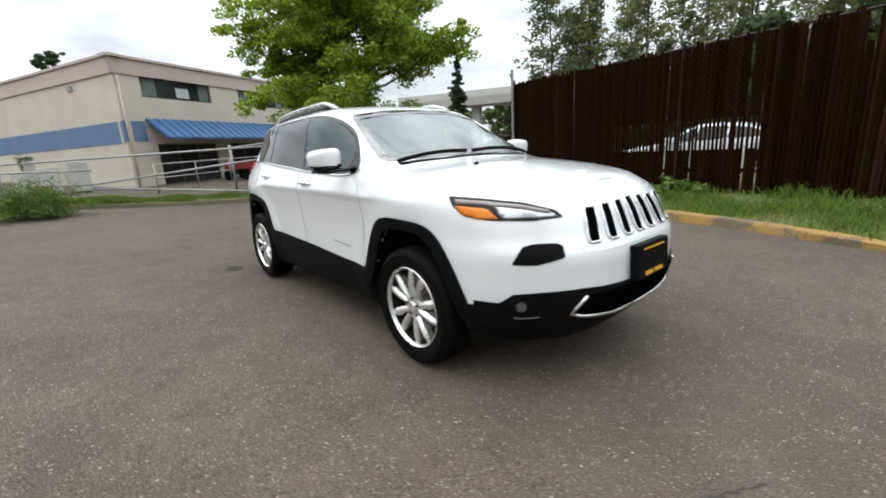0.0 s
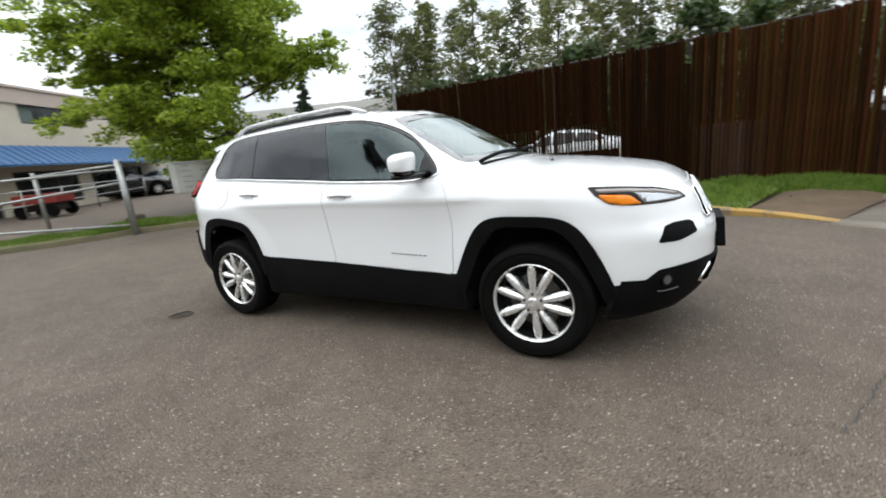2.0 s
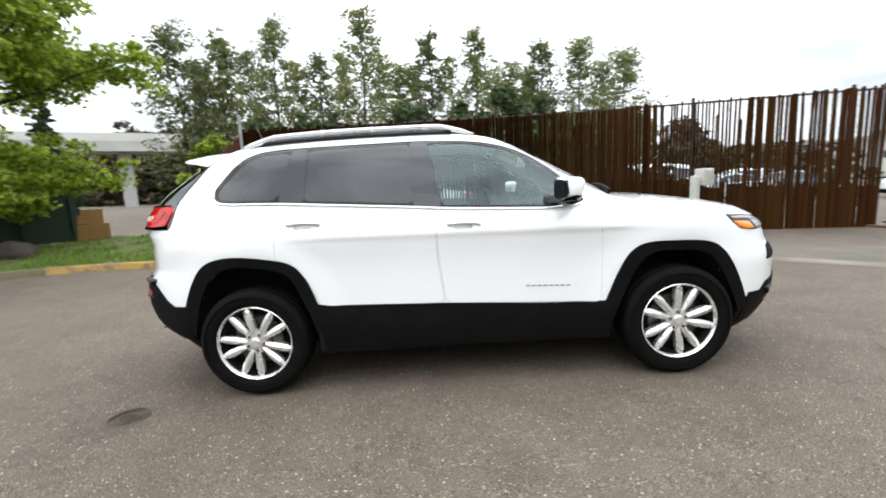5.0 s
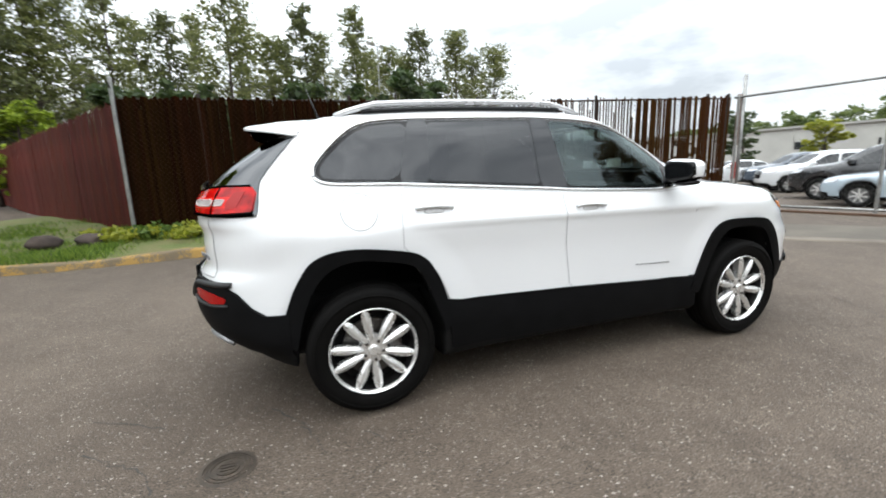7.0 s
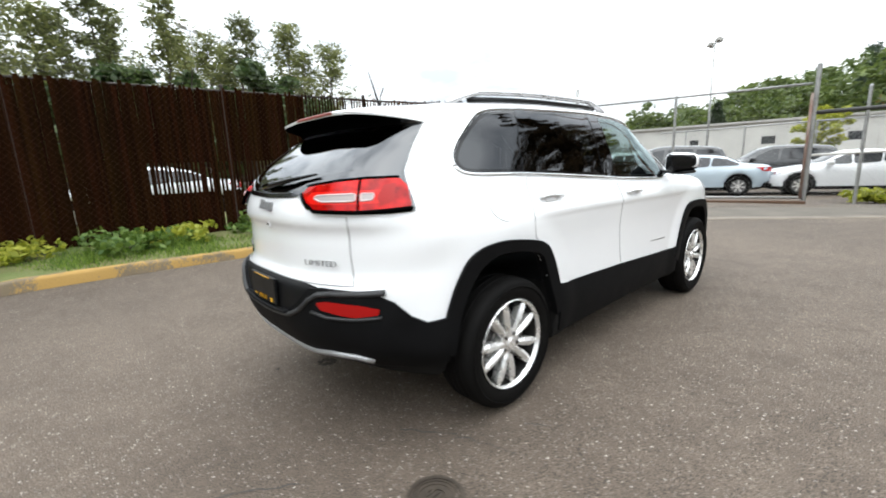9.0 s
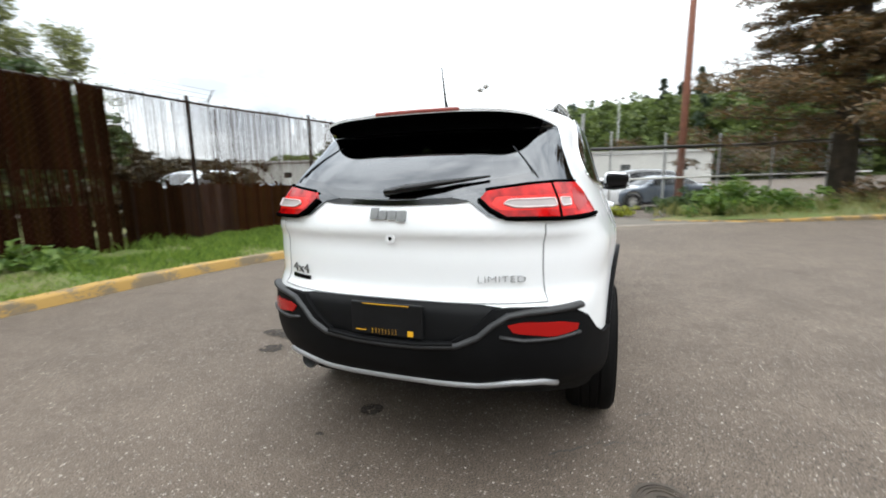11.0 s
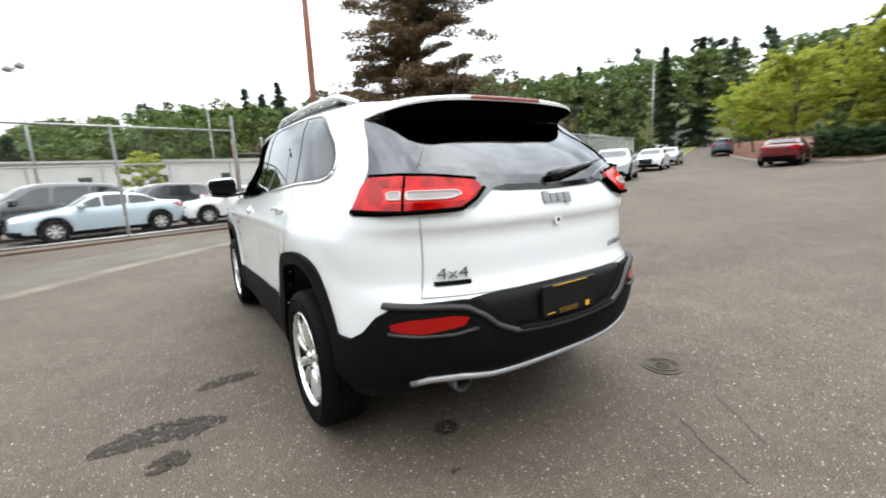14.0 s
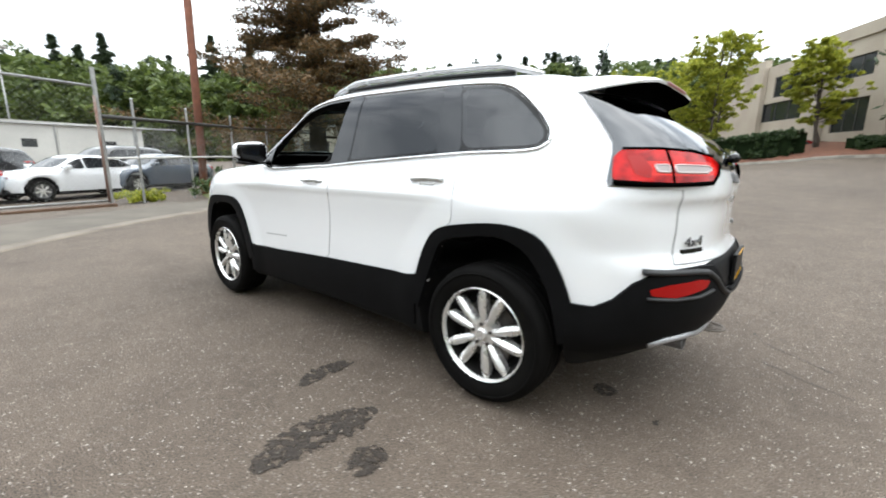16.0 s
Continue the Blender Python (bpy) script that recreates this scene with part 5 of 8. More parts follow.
FRONT_DOOR_GLASS = crisp([(-0.13, 1.155), (-0.204, 1.536), (0.0, 1.53), (0.143, 1.512), (0.285, 1.48), (0.409, 1.43), (0.53, 1.36), (0.622, 1.284), (0.72, 1.178), (0.7, 1.132), (0.526, 1.124)])
DLO = crisp(r=0.04, poly=[(-1.555, 1.238), (-1.57, 1.285), (-1.54, 1.34), (-1.4, 1.478), (-1.31, 1.527), (-1.18, 1.545), (-1.0, 1.552), (-0.3, 1.562), (0.0, 1.551), (0.16, 1.533), (0.3, 1.5), (0.43, 1.447), (0.55, 1.376), (0.65, 1.29), (0.768, 1.165), (0.752, 1.122), (0.53, 1.104), (0.2, 1.118), (-0.13, 1.135), (-0.3, 1.15), (-0.7, 1.178), (-1.14, 1.208), (-1.49, 1.218)])
WINDSCREEN = crisp([(-0.7, 1.188), (-0.35, 1.2), (0, 1.203), (0.35, 1.2), (0.7, 1.188), (0.585, 1.525), (0.3, 1.56), (0, 1.568), (-0.3, 1.56), (-0.585, 1.525)])
BACKLIGHT = crisp([(-0.575, 1.232), (-0.4, 1.205), (-0.25, 1.17), (0, 1.163), (0.25, 1.17), (0.4, 1.205), (0.575, 1.232), (0.49, 1.43), (0.3, 1.44), (0, 1.44), (-0.3, 1.44), (-0.49, 1.43)])
ARCH_R = arch([(-1.79, 0.46), (-1.755, 0.6), (-1.69, 0.75), (-1.6, 0.86), (-1.45, 0.9), (-1.25, 0.885), (-1.07, 0.84), (-0.985, 0.74), (-0.92, 0.57), (-0.88, 0.46)])
ARCH_R_IN = arch([(-1.715, 0.40), (-1.675, 0.57), (-1.62, 0.7), (-1.54, 0.795), (-1.42, 0.838), (-1.26, 0.825), (-1.11, 0.785), (-1.045, 0.69), (-0.97, 0.5), (-0.94, 0.40)])
ARCH_F = arch([(0.83, 0.42), (0.87, 0.52), (0.955, 0.71), (1.03, 0.82), (1.13, 0.868), (1.32, 0.872), (1.5, 0.858), (1.6, 0.805), (1.68, 0.7), (1.76, 0.54), (1.81, 0.4)])
ARCH_F_IN = arch([(0.91, 0.38), (0.95, 0.48), (1.03, 0.66), (1.1, 0.765), (1.18, 0.808), (1.32, 0.812), (1.46, 0.8), (1.54, 0.755), (1.61, 0.66), (1.69, 0.5), (1.74, 0.38)])


def surface_net(f, X, Y, Z):
    """Vertices and quads of the surface f = 0 on a grid."""
    inside = f < 0
    cells = np.zeros(tuple(n - 1 for n in f.shape), np.int8)
    acc, cnt = np.zeros(cells.shape + (3,)), np.zeros(cells.shape)
    n = cells.shape
    for dx in (0, 1):
        for dy in (0, 1):
            for dz in (0, 1):
                cells += inside[dx:dx + n[0], dy:dy + n[1], dz:dz + n[2]]
    P = (X, Y, Z)
    for ax in range(3):
        others = [a for a in range(3) if a != ax]
        for da in (0, 1):
            for db in (0, 1):
                o0 = [0, 0, 0]
                o0[others[0]], o0[others[1]] = da, db
                o1 = list(o0)
                o1[ax] = 1
                s0 = tuple(slice(o0[i], o0[i] + n[i]) for i in range(3))
                s1 = tuple(slice(o1[i], o1[i] + n[i]) for i in range(3))
                a, b = f[s0], f[s1]
                hit = (a < 0) != (b < 0)
                t = np.where(hit, a / np.where(hit, a - b, 1), 0)
                for i in range(3):
                    acc[..., i] += np.where(hit, P[i][s0] + t * (P[i][s1] - P[i][s0]), 0)
                cnt += hit
    live = (cells > 0) & (cells < 8)
    ids = np.full(cells.shape, -1)
    ids[live] = np.arange(live.sum())
    V = acc[live] / cnt[live][:, None]
    faces = []
    for ax in range(3):
        b, c = [a for a in range(3) if a != ax]
        lo = [slice(None)] * 3
        hi = [slice(None)] * 3
        lo[ax], hi[ax] = slice(0, -1), slice(1, None)
        cross = inside[tuple(lo)] != inside[tuple(hi)]
        ii = np.argwhere(cross)
        ok = (ii[:, b] > 0) & (ii[:, c] > 0) & (ii[:, b] < n[b]) & (ii[:, c] < n[c])
        ii = ii[ok]
        sign = inside[tuple(lo)][tuple(ii.T)]

        def cell(db, dc):
            q = ii.copy()
            q[:, b] += db
            q[:, c] += dc
            return ids[tuple(q.T)]
        q = np.stack([cell(-1, -1), cell(0, -1), cell(0, 0), cell(-1, 0)], 1)
        flip = sign if ax != 1 else ~sign
        q[~flip] = q[~flip][:, ::-1]
        faces.append(q)
    return V, np.concatenate(faces)


def make_shell():
    h = 0.018
    xs, ys, zs = np.arange(-2.34, 2.4, h), np.arange(-1.001, 1.01, h), np.arange(0.18, 1.74, h)
    X, Y, Z = np.meshgrid(xs, ys, zs, indexing="ij")
    f0 = body_f(X, Y, Z)
    XZx, XZz = np.meshgrid(xs, zs, indexing="ij")
    YZy, YZz = np.meshgrid(ys, zs, indexing="ij")
    cab = np.maximum.reduce([f0 + 0.05, 0.6 - Z, X - 1.0, -1.98 - X])
    f = np.maximum(f0, -cab)
    wells = np.minimum(poly_sd(XZx, XZz, ARCH_R_IN + [(-0.94, 0.0), (-1.715, 0.0)]), poly_sd(XZx, XZz, ARCH_F_IN + [(1.74, 0.0), (0.91, 0.0)]))
    f = np.maximum(f, -np.maximum(wells[:, None, :], 0.55 - np.abs(Y)))
    glass = np.minimum(np.minimum(poly_sd(XZx, XZz, QUARTER), poly_sd(XZx, XZz, REAR_DOOR_GLASS)), poly_sd(XZx, XZz, FRONT_DOOR_GLASS))
    f = np.maximum(f, -np.maximum(glass[:, None, :] + 0.002, 0.45 - np.abs(Y)))
    f = np.maximum(f, -np.maximum(np.broadcast_to(poly_sd(YZy, YZz, WINDSCREEN)[None], f.shape) + 0.014, 0.15 - X))
    f = np.maximum(f, -np.maximum(np.broadcast_to(poly_sd(YZy, YZz, BACKLIGHT)[None], f.shape) + 0.014, X + 1.55))
    V, F = surface_net(f, X, Y, Z)
    # settle the outer skin exactly on the form
    for _ in range(3):
        v0 = body_f(V[:, 0], V[:, 1], V[:, 2])
        e = 1e-3
        g = np.stack([(body_f(V[:, 0] + e, V[:, 1], V[:, 2]) - v0) / e, (body_f(V[:, 0], V[:, 1] + e, V[:, 2]) - v0) / e, (body_f(V[:, 0], V[:, 1], V[:, 2] + e) - v0) / e], 1)
        skin = np.abs(v0) < 0.008
        V = V - np.where(skin, v0 / np.maximum((g ** 2).sum(1), 0.3), 0)[:, None] * g
    C = V[F].mean(1)
    depth = body_f(C[:, 0], C[:, 1], C[:, 2])
    mat = np.where(depth < -0.012, 1, 0)
    pane = (poly_sd(C[:, 0], C[:, 2], DLO) < -0.008) & (np.abs(C[:, 1]) > 0.5)
    pane |= (poly_sd(C[:, 1], C[:, 2], WINDSCREEN) < -0.012) & (C[:, 0] > 0.15)
    pane |= (poly_sd(C[:, 1], C[:, 2], BACKLIGHT) < -0.012) & (C[:, 0] < -1.5)
    mat = np.where(pane, 1, mat)
    mat = np.where((C[:, 2] < 0.47) | ((C[:, 2] < 0.52) & (np.abs(C[:, 0]) < 0.9)), 1, mat)
    return V, F, mat


def project(uv, way, off, form=body_f):
    """Points of the body's skin (off metres outside it) for plan coordinates uv seen along a way."""
    uv = np.asarray(uv, float)
    kind, arg = way
    n = len(uv)
    if kind == "side":
        at = lambda t: (uv[:, 0], arg * t, uv[:, 1])
        lo, hi = np.full(n, 0.1), np.full(n, 1.2)
    elif kind == "round":
        c, s = np.cos(np.radians(uv[:, 0])), np.sin(np.radians(uv[:, 0]))
        at = lambda t: (arg + t * c, t * s, uv[:, 1])
        lo, hi = np.full(n, 0.2), np.full(n, 1.6)
    elif kind == "end":
        at = lambda t: (arg * t, uv[:, 0], uv[:, 1])
        lo, hi = np.full(n, -0.2), np.full(n, 2.6)
    else:
        at = lambda t: (uv[:, 0], uv[:, 1], t)
        lo, hi = np.full(n, 0.7), np.full(n, 2.0)
    for _ in range(34):
        m = (lo + hi) / 2
        ins = form(*at(m)) < off
        lo, hi = np.where(ins, m, lo), np.where(ins, hi, m)
    return np.stack(at((lo + hi) / 2), 1)


SIDE_L, SIDE_R, FRONT_RND, REAR_RND = ("side", 1), ("side", -1), ("round", 1.3), ("round", -1.3)
FRONT_END, REAR_END, FROM_TOP = ("end", 1), ("end", -1), ("top", 0)


def panel(outline, way, off, thick=0.01, step=0.035, form=body_f, holes=()):
    """A sheet lying on the body inside an outline, with its rim turned in."""
    sc = np.array([0.015, 1.0]) if way[0] == "round" else np.ones(2)
    loop = dense(np.asarray(outline, float) * sc, step)
    lo, hi = loop.min(0), loop.max(0)
    gx, gy = np.meshgrid(np.arange(lo[0] + step / 2, hi[0], step), np.arange(lo[1] + step / 2, hi[1], step), indexing="ij")
    g = np.stack([gx.ravel(), gy.ravel()], 1)
    keep = poly_sd(g[:, 0], g[:, 1], loop) < -0.35 * step
    loops = [loop] + [dense(np.asarray(h, float) * sc, step) for h in holes]
    for h in loops[1:]:
        keep &= poly_sd(g[:, 0], g[:, 1], h) > 0.35 * step
    pts, edges = [], []
    for lp in loops:
        k = len(pts)
        pts += [Vector(p) for p in lp]
        edges += [(k + i, k + (i + 1) % len(lp)) for i in range(len(lp))]
    pts += [Vector(p) for p in g[keep]]
    v2, _, f2 = delaunay_2d_cdt(pts, edges, [], 1, 1e-6)[:3]
    v2 = np.array([tuple(p) for p in v2])
    faces = [tuple(q) for q in f2]
    for h in loops[1:]:
        c2 = np.array([v2[list(q)].mean(0) for q in faces])
        out2 = poly_sd(c2[:, 0], c2[:, 1], h) > 0
        faces = [q for q, o in zip(faces, out2) if o]
    top = project(v2 / sc, way, off, form)
    count = {}
    for q in faces:
        for a, b in zip(q, q[1:] + q[:1]):
            count[(a, b)] = count.get((a, b), 0) + 1
    rim = [(a, b) for (a, b) in count if (b, a) not in count]
    ids = sorted({a for e in rim for a in e})
    back = project(v2[ids] / sc, way, off - thick, form)
    pos = {a: len(top) + k for k, a in enumerate(ids)}
    faces += [(b, a, pos[a], pos[b]) for a, b in rim]
    verts = np.concatenate([top, back])
    q = faces[0]
    nv = np.cross(verts[q[1]] - verts[q[0]], verts[q[2]] - verts[q[0]])
    c = verts[list(q)].mean(0)
    out = form(*(c + nv / (np.linalg.norm(nv) + 1e-12) * 0.01)) - form(*c)
    if out < 0:
        faces = [f[::-1] for f in faces]
    return [tuple(p) for p in verts], faces


def on_skin(line, way, off, step=0.03):
    """A line drawn on the body, as points in space."""
    sc = np.array([0.015, 1.0]) if way[0] == "round" else np.ones(2)
    p, out = np.asarray(line, float) * sc, []
    for a, b in zip(p[:-1], p[1:]):
        k = max(1, int(np.linalg.norm(b - a) / step))
        out += [a + (b - a) * i / k for i in range(k)]
    out.append(p[-1])
    return project(np.array(out) / sc, way, off)


def seam(line, way, width=0.006, off=0.0012):
    return tube(on_skin(line, way, off - width * 0.3), width * 0.5, 6)


def mirrored(poly, way):
    """The same outline on the other flank."""
    return [(-a, b) for a, b in poly] if way[0] in ("round", "end") else poly


# materials of the car
M_paint = surface("white_car_paint", (0.86, 0.865, 0.87), (0.83, 0.835, 0.845), rough=0.22, scale=1.2, fine=400, bump=0.0, coat=0.9, rough_var=0.04)
M_clad = surface("black_grained_plastic", (0.0042, 0.0042, 0.0045), (0.0065, 0.0065, 0.007), spec=0.07, rough=0.6, scale=8, fine=500, bump=0.15, dist=0.001)
M_gloss = surface("gloss_black_trim", (0.003, 0.003, 0.0035), (0.005, 0.005, 0.005), spec=0.3, rough=0.08, rough_var=0.03, scale=3, fine=80, bump=0.0)
M_seam = surface("dark_panel_gap", (0.3, 0.3, 0.305), (0.36, 0.36, 0.365), rough=0.8, bump=0.0)
M_scriptbar = surface("grey_script_badge", (0.3, 0.3, 0.305), (0.22, 0.22, 0.225), rough=0.35, metal=0.4, bump=0.0)
M_hoodgap = surface("shaded_hood_gap", (0.55, 0.55, 0.555), (0.6, 0.6, 0.605), rough=0.7, bump=0.0)
M_inside = surface("dark_cabin_lining", (0.007, 0.007, 0.0075), (0.012, 0.0115, 0.011), spec=0.15, rough=0.85, scale=5, fine=200, bump=0.1)
M_chrome = surface("polished_chrome", (0.8, 0.8, 0.8), (0.72, 0.72, 0.72), rough=0.1, metal=1.0, scale=4, fine=60, bump=0.0, rough_var=0.05)
M_alloy = surface("polished_alloy", (0.86, 0.85, 0.83), (0.78, 0.77, 0.75), rough=0.28, metal=0.7, scale=12, fine=90, bump=0.04, dist=0.002, rough_var=0.06)
M_rubber = surface("tyre_rubber", (0.0032, 0.003, 0.0028), (0.006, 0.0056, 0.0053), spec=0.08, rough=0.7, scale=9, fine=160, bump=0.25, dist=0.003)
M_barrel = surface("dark_wheel_inside", (0.018, 0.017, 0.016), (0.01, 0.0095, 0.009), rough=0.5, metal=0.6, scale=8, fine=60, bump=0.1)
M_disc = surface("brake_steel", (0.13, 0.125, 0.12), (0.08, 0.07, 0.065), rough=0.45, metal=0.9, scale=8, fine=60, bump=0.1)
M_privacy = pane_mat("privacy_glass", (0.04, 0.04, 0.044), ior=2.0)
M_sideglass = pane_mat("dark_side_glass", (0.04, 0.04, 0.044), ior=1.66)
M_dpanel = pane_mat("glossy_grey_panel", (0.008, 0.008, 0.0085), rough=0.04, ior=1.95)
M_pillar = pane_mat("glossy_pillar_film", (0.008, 0.008, 0.0085), ior=1.66)
M_clear = pane_mat("tinted_front_glass", (0.42, 0.5, 0.48), ior=1.75, gloss=(0.82, 0.96, 0.97))
M_screen = pane_mat("coated_windscreen", (0.6, 0.68, 0.66), ior=2.7, gloss=(0.9, 0.98, 0.98))


def lens_mat(name, col, rough=0.08):
    m, n, l, b = new_mat(name)
    b.inputs["Base Color"].default_value = (*col, 1)
    b.inputs["Roughness"].default_value = rough
    b.inputs["Specular IOR Level"].default_value = 0.25
    w = n.new("ShaderNodeTexWave")
    w.inputs["Scale"].default_value = 40
    tc = n.new("ShaderNodeTexCoord")
    l.new(tc.outputs["Object"], w.inputs["Vector"])
    bp = n.new("ShaderNodeBump")
    bp.inputs["Strength"].default_value, bp.inputs["Distance"].default_value = 0.05, 0.002
    l.new(w.outputs["Fac"], bp.inputs["Height"])
    l.new(bp.outputs[0], b.inputs["Normal"])
    return m


M_redlens = lens_mat("red_tail_lens", (0.46, 0.002, 0.003))
_n, _l = M_redlens.node_tree.nodes, M_redlens.node_tree.links
_nz, _rp, _tc = _n.new("ShaderNodeTexNoise"), _n.new("ShaderNodeValToRGB"), _n.new("ShaderNodeTexCoord")
_nz.inputs["Scale"].default_value, _nz.inputs["Detail"].default_value = 16, 3
_rp.color_ramp.elements[0].position, _rp.color_ramp.elements[1].position = 0.35, 0.62
_rp.color_ramp.elements[0].color, _rp.color_ramp.elements[1].color = (0.2, 0.001, 0.002, 1), (0.5, 0.004, 0.004, 1)
_l.new(_tc.outputs["Object"], _nz.inputs["Vector"])
_l.new(_nz.outputs["Fac"], _rp.inputs[0])
_l.new(_rp.outputs[0], _n["Principled BSDF"].inputs["Base Color"])
M_redrefl = lens_mat("red_reflector", (0.3, 0.006, 0.005))
M_amber = lens_mat("amber_marker", (0.75, 0.22, 0.02))
M_whitelens = lens_mat("pale_lamp_insert", (0.36, 0.32, 0.31))
M_lensrim = surface("pale_lens_edge", (0.62, 0.52, 0.5), (0.5, 0.4, 0.38), rough=0.2, bump=0.0)
M_lensglow = lens_mat("bright_red_band", (0.62, 0.012, 0.008))
M_frit = surface("black_glass_edge", (0.004, 0.004, 0.0045), (0.006, 0.006, 0.006), rough=0.04, rough_var=0.02, bump=0.0)
M_frit.node_tree.nodes["Principled BSDF"].inputs["IOR"].default_value = 2.7
# Glossless near black: shade of openings put into the colour; lamp rims too
M_hollow = surface("black_trim_and_shade", (0.0015, 0.0015, 0.0015), (0.0025, 0.0025, 0.0025), rough=0.95, spec=0.0, bump=0.0)
M_silver = surface("silver_lamp_bowl", (0.55, 0.56, 0.58), (0.45, 0.46, 0.48), rough=0.25, metal=0.8, bump=0.0)
M_dullsilver = surface("satin_silver_trim", (0.42, 0.42, 0.43), (0.34, 0.34, 0.35), rough=0.4, metal=0.6, bump=0.0)
M_yellow = surface("yellow_print", (0.75, 0.4, 0.01), (0.65, 0.34, 0.01), rough=0.5, bump=0.0)
M_badge = surface("grey_badge_metal", (0.17, 0.172, 0.176), (0.11, 0.112, 0.115), rough=0.35, metal=0.5, bump=0.0)


def wheel_parts():
    """One wheel about the y axis, its face towards -y: tyre, rim with ten spokes, hub, bolts, disc."""
    w = new("wheel")
    tyre = [(0.245, -0.095), (0.262, -0.108), (0.30, -0.116), (0.335, -0.112), (0.354, -0.098), (0.362, -0.075), (0.363, -0.05), (0.356, -0.046), (0.356, -0.038), (0.364, -0.034),
            (0.364, -0.004), (0.357, 0.0), (0.364, 0.004), (0.364, 0.034), (0.356, 0.038), (0.356, 0.046), (0.363, 0.05), (0.362, 0.075), (0.354, 0.098), (0.335, 0.112), (0.30, 0.116), (0.262, 0.108), (0.245, 0.095)]
    t = piece("tyre", lathe(tyre, "y", 64), M_rubber, w, smooth=True, sharp=35)
    piece("sidewall_ring", lathe([(0.316, -0.1185), (0.322, -0.119), (0.326, -0.1175), (0.322, -0.113)], "y", 64), M_rubber, t, smooth=True)
    rim = [(0.246, -0.098), (0.25, -0.104), (0.246, -0.108), (0.2415, -0.104), (0.235, -0.086), (0.24, -0.085)]
    barrel = [(0.232, -0.088), (0.222, -0.06), (0.215, 0.02), (0.222, 0.09), (0.244, 0.094), (0.24, 0.08), (0.226, 0.05), (0.226, -0.04), (0.236, -0.084)]
    piece("barrel", lathe(barrel, "y", 64), M_barrel, w, smooth=True, sharp=30)
    piece("rim", lathe(rim, "y", 64), M_alloy, w, smooth=True, sharp=30)
    # spokes: broad ridged arms, set in pairs that narrow to the hub
    sec = []
    for r, hw, y_mid, y_edge in [(0.055, 0.014, -0.088, -0.076), (0.09, 0.019, -0.097, -0.082), (0.14, 0.0245, -0.102, -0.086), (0.185, 0.0255, -0.101, -0.086), (0.215, 0.022, -0.097, -0.086), (0.238, 0.014, -0.091, -0.086)]:
        sec.append([(-hw, y_edge, r), (-hw * 0.2, y_mid, r), (hw * 0.35, y_mid + 0.003, r), (hw, y_edge, r), (hw * 0.8, -0.045, r), (-hw * 0.8, -0.045, r)])
    v = [p for s in sec for p in s]
    fcs = [tuple(reversed(q)) for q in grid_faces(len(sec), 6, True)] + [tuple(range(6)), tuple(range(len(v) - 1, len(v) - 7, -1))]
    spoke = mesh_of("spoke", v, fcs, M_alloy)
    for k in range(10):
        s = new("spoke", spoke)
        s.parent = w
        s.matrix_world = Euler((0, radians(36 * k + (5 if k % 2 else -5) * 0.6), 0)).to_matrix().to_4x4()
    piece("hub", lathe([(0.0, -0.098), (0.026, -0.098), (0.031, -0.094), (0.034, -0.086), (0.074, -0.083), (0.08, -0.07), (0.08, -0.02), (0.0, -0.02)], "y", 40, False), M_alloy, w, smooth=True, sharp=30)
    bolt = mesh_of("bolt", *lathe([(0.0, -0.096), (0.008, -0.096), (0.01, -0.09), (0.01, -0.08)], "y", 6, False), M_disc)
    for k in range(5):
        b = new("bolt", bolt)
        b.parent = w
        b.matrix_world = Matrix.Translation((0.056 * math.sin(radians(72 * k + 36)), 0, 0.056 * math.cos(radians(72 * k + 36))))
    piece("brake_disc", lathe([(0.06, -0.02), (0.165, -0.02), (0.165, 0.005), (0.06, 0.005)], "y", 48), M_disc, w, smooth=True, sharp=30)
    piece("caliper", box(0.09, 0.17, -0.045, 0.03, -0.06, 0.08, 0.012), M_disc, w)
    piece("inner_barrel", lathe([(0.22, 0.0), (0.0, 0.0), (0.0, 0.01), (0.22, 0.01)], "y", 40, True), M_inside, w)
    return w


car = thing("suv", "white compact SUV with black plastic cladding, standing on asphalt", "car")
sv, sf, sm = make_shell()
me = bpy.data.meshes.new("body")
me.from_pydata(sv.tolist(), [], sf.tolist())
for m in (M_paint, M_inside):
    me.materials.append(m)
me.polygons.foreach_set("material_index", sm.astype(np.int32))
me.polygons.foreach_set("use_smooth", np.ones(len(me.polygons), bool))
me.set_sharp_from_angle(angle=radians(50))
me.update()
body = new("body", me)
body.parent = car


def skin(name, outline, way, off, mat, thick=0.01, step=0.035, parent=None, label="", holes=()):
    return piece(name, panel(outline, way, off, thick, step, holes=holes), mat, parent or car, label, smooth=True, sharp=45)


F_DOOR = crisp([(-0.128, 0.548), (-0.16, 0.8), (-0.17, 1.0), (-0.178, 1.118), (0.2, 1.1), (0.53, 1.087), (0.73, 1.1), (0.8, 1.09), (0.84, 1.0), (0.852, 0.82), (0.838, 0.507)])
R_DOOR = crisp([(-0.14, 0.55), (-0.172, 0.8), (-0.182, 1.0), (-0.19, 1.122), (-0.7, 1.16), (-1.135, 1.19), (-1.155, 1.0), (-1.155, 0.872), (-1.06, 0.842), (-0.975, 0.735), (-0.905, 0.565)])
SILL = [(-0.93, 0.585), (-0.84, 0.57), (-0.5, 0.56), (-0.14, 0.548), (0.4, 0.52), (0.86, 0.5), (0.9, 0.29), (-0.9, 0.29)]
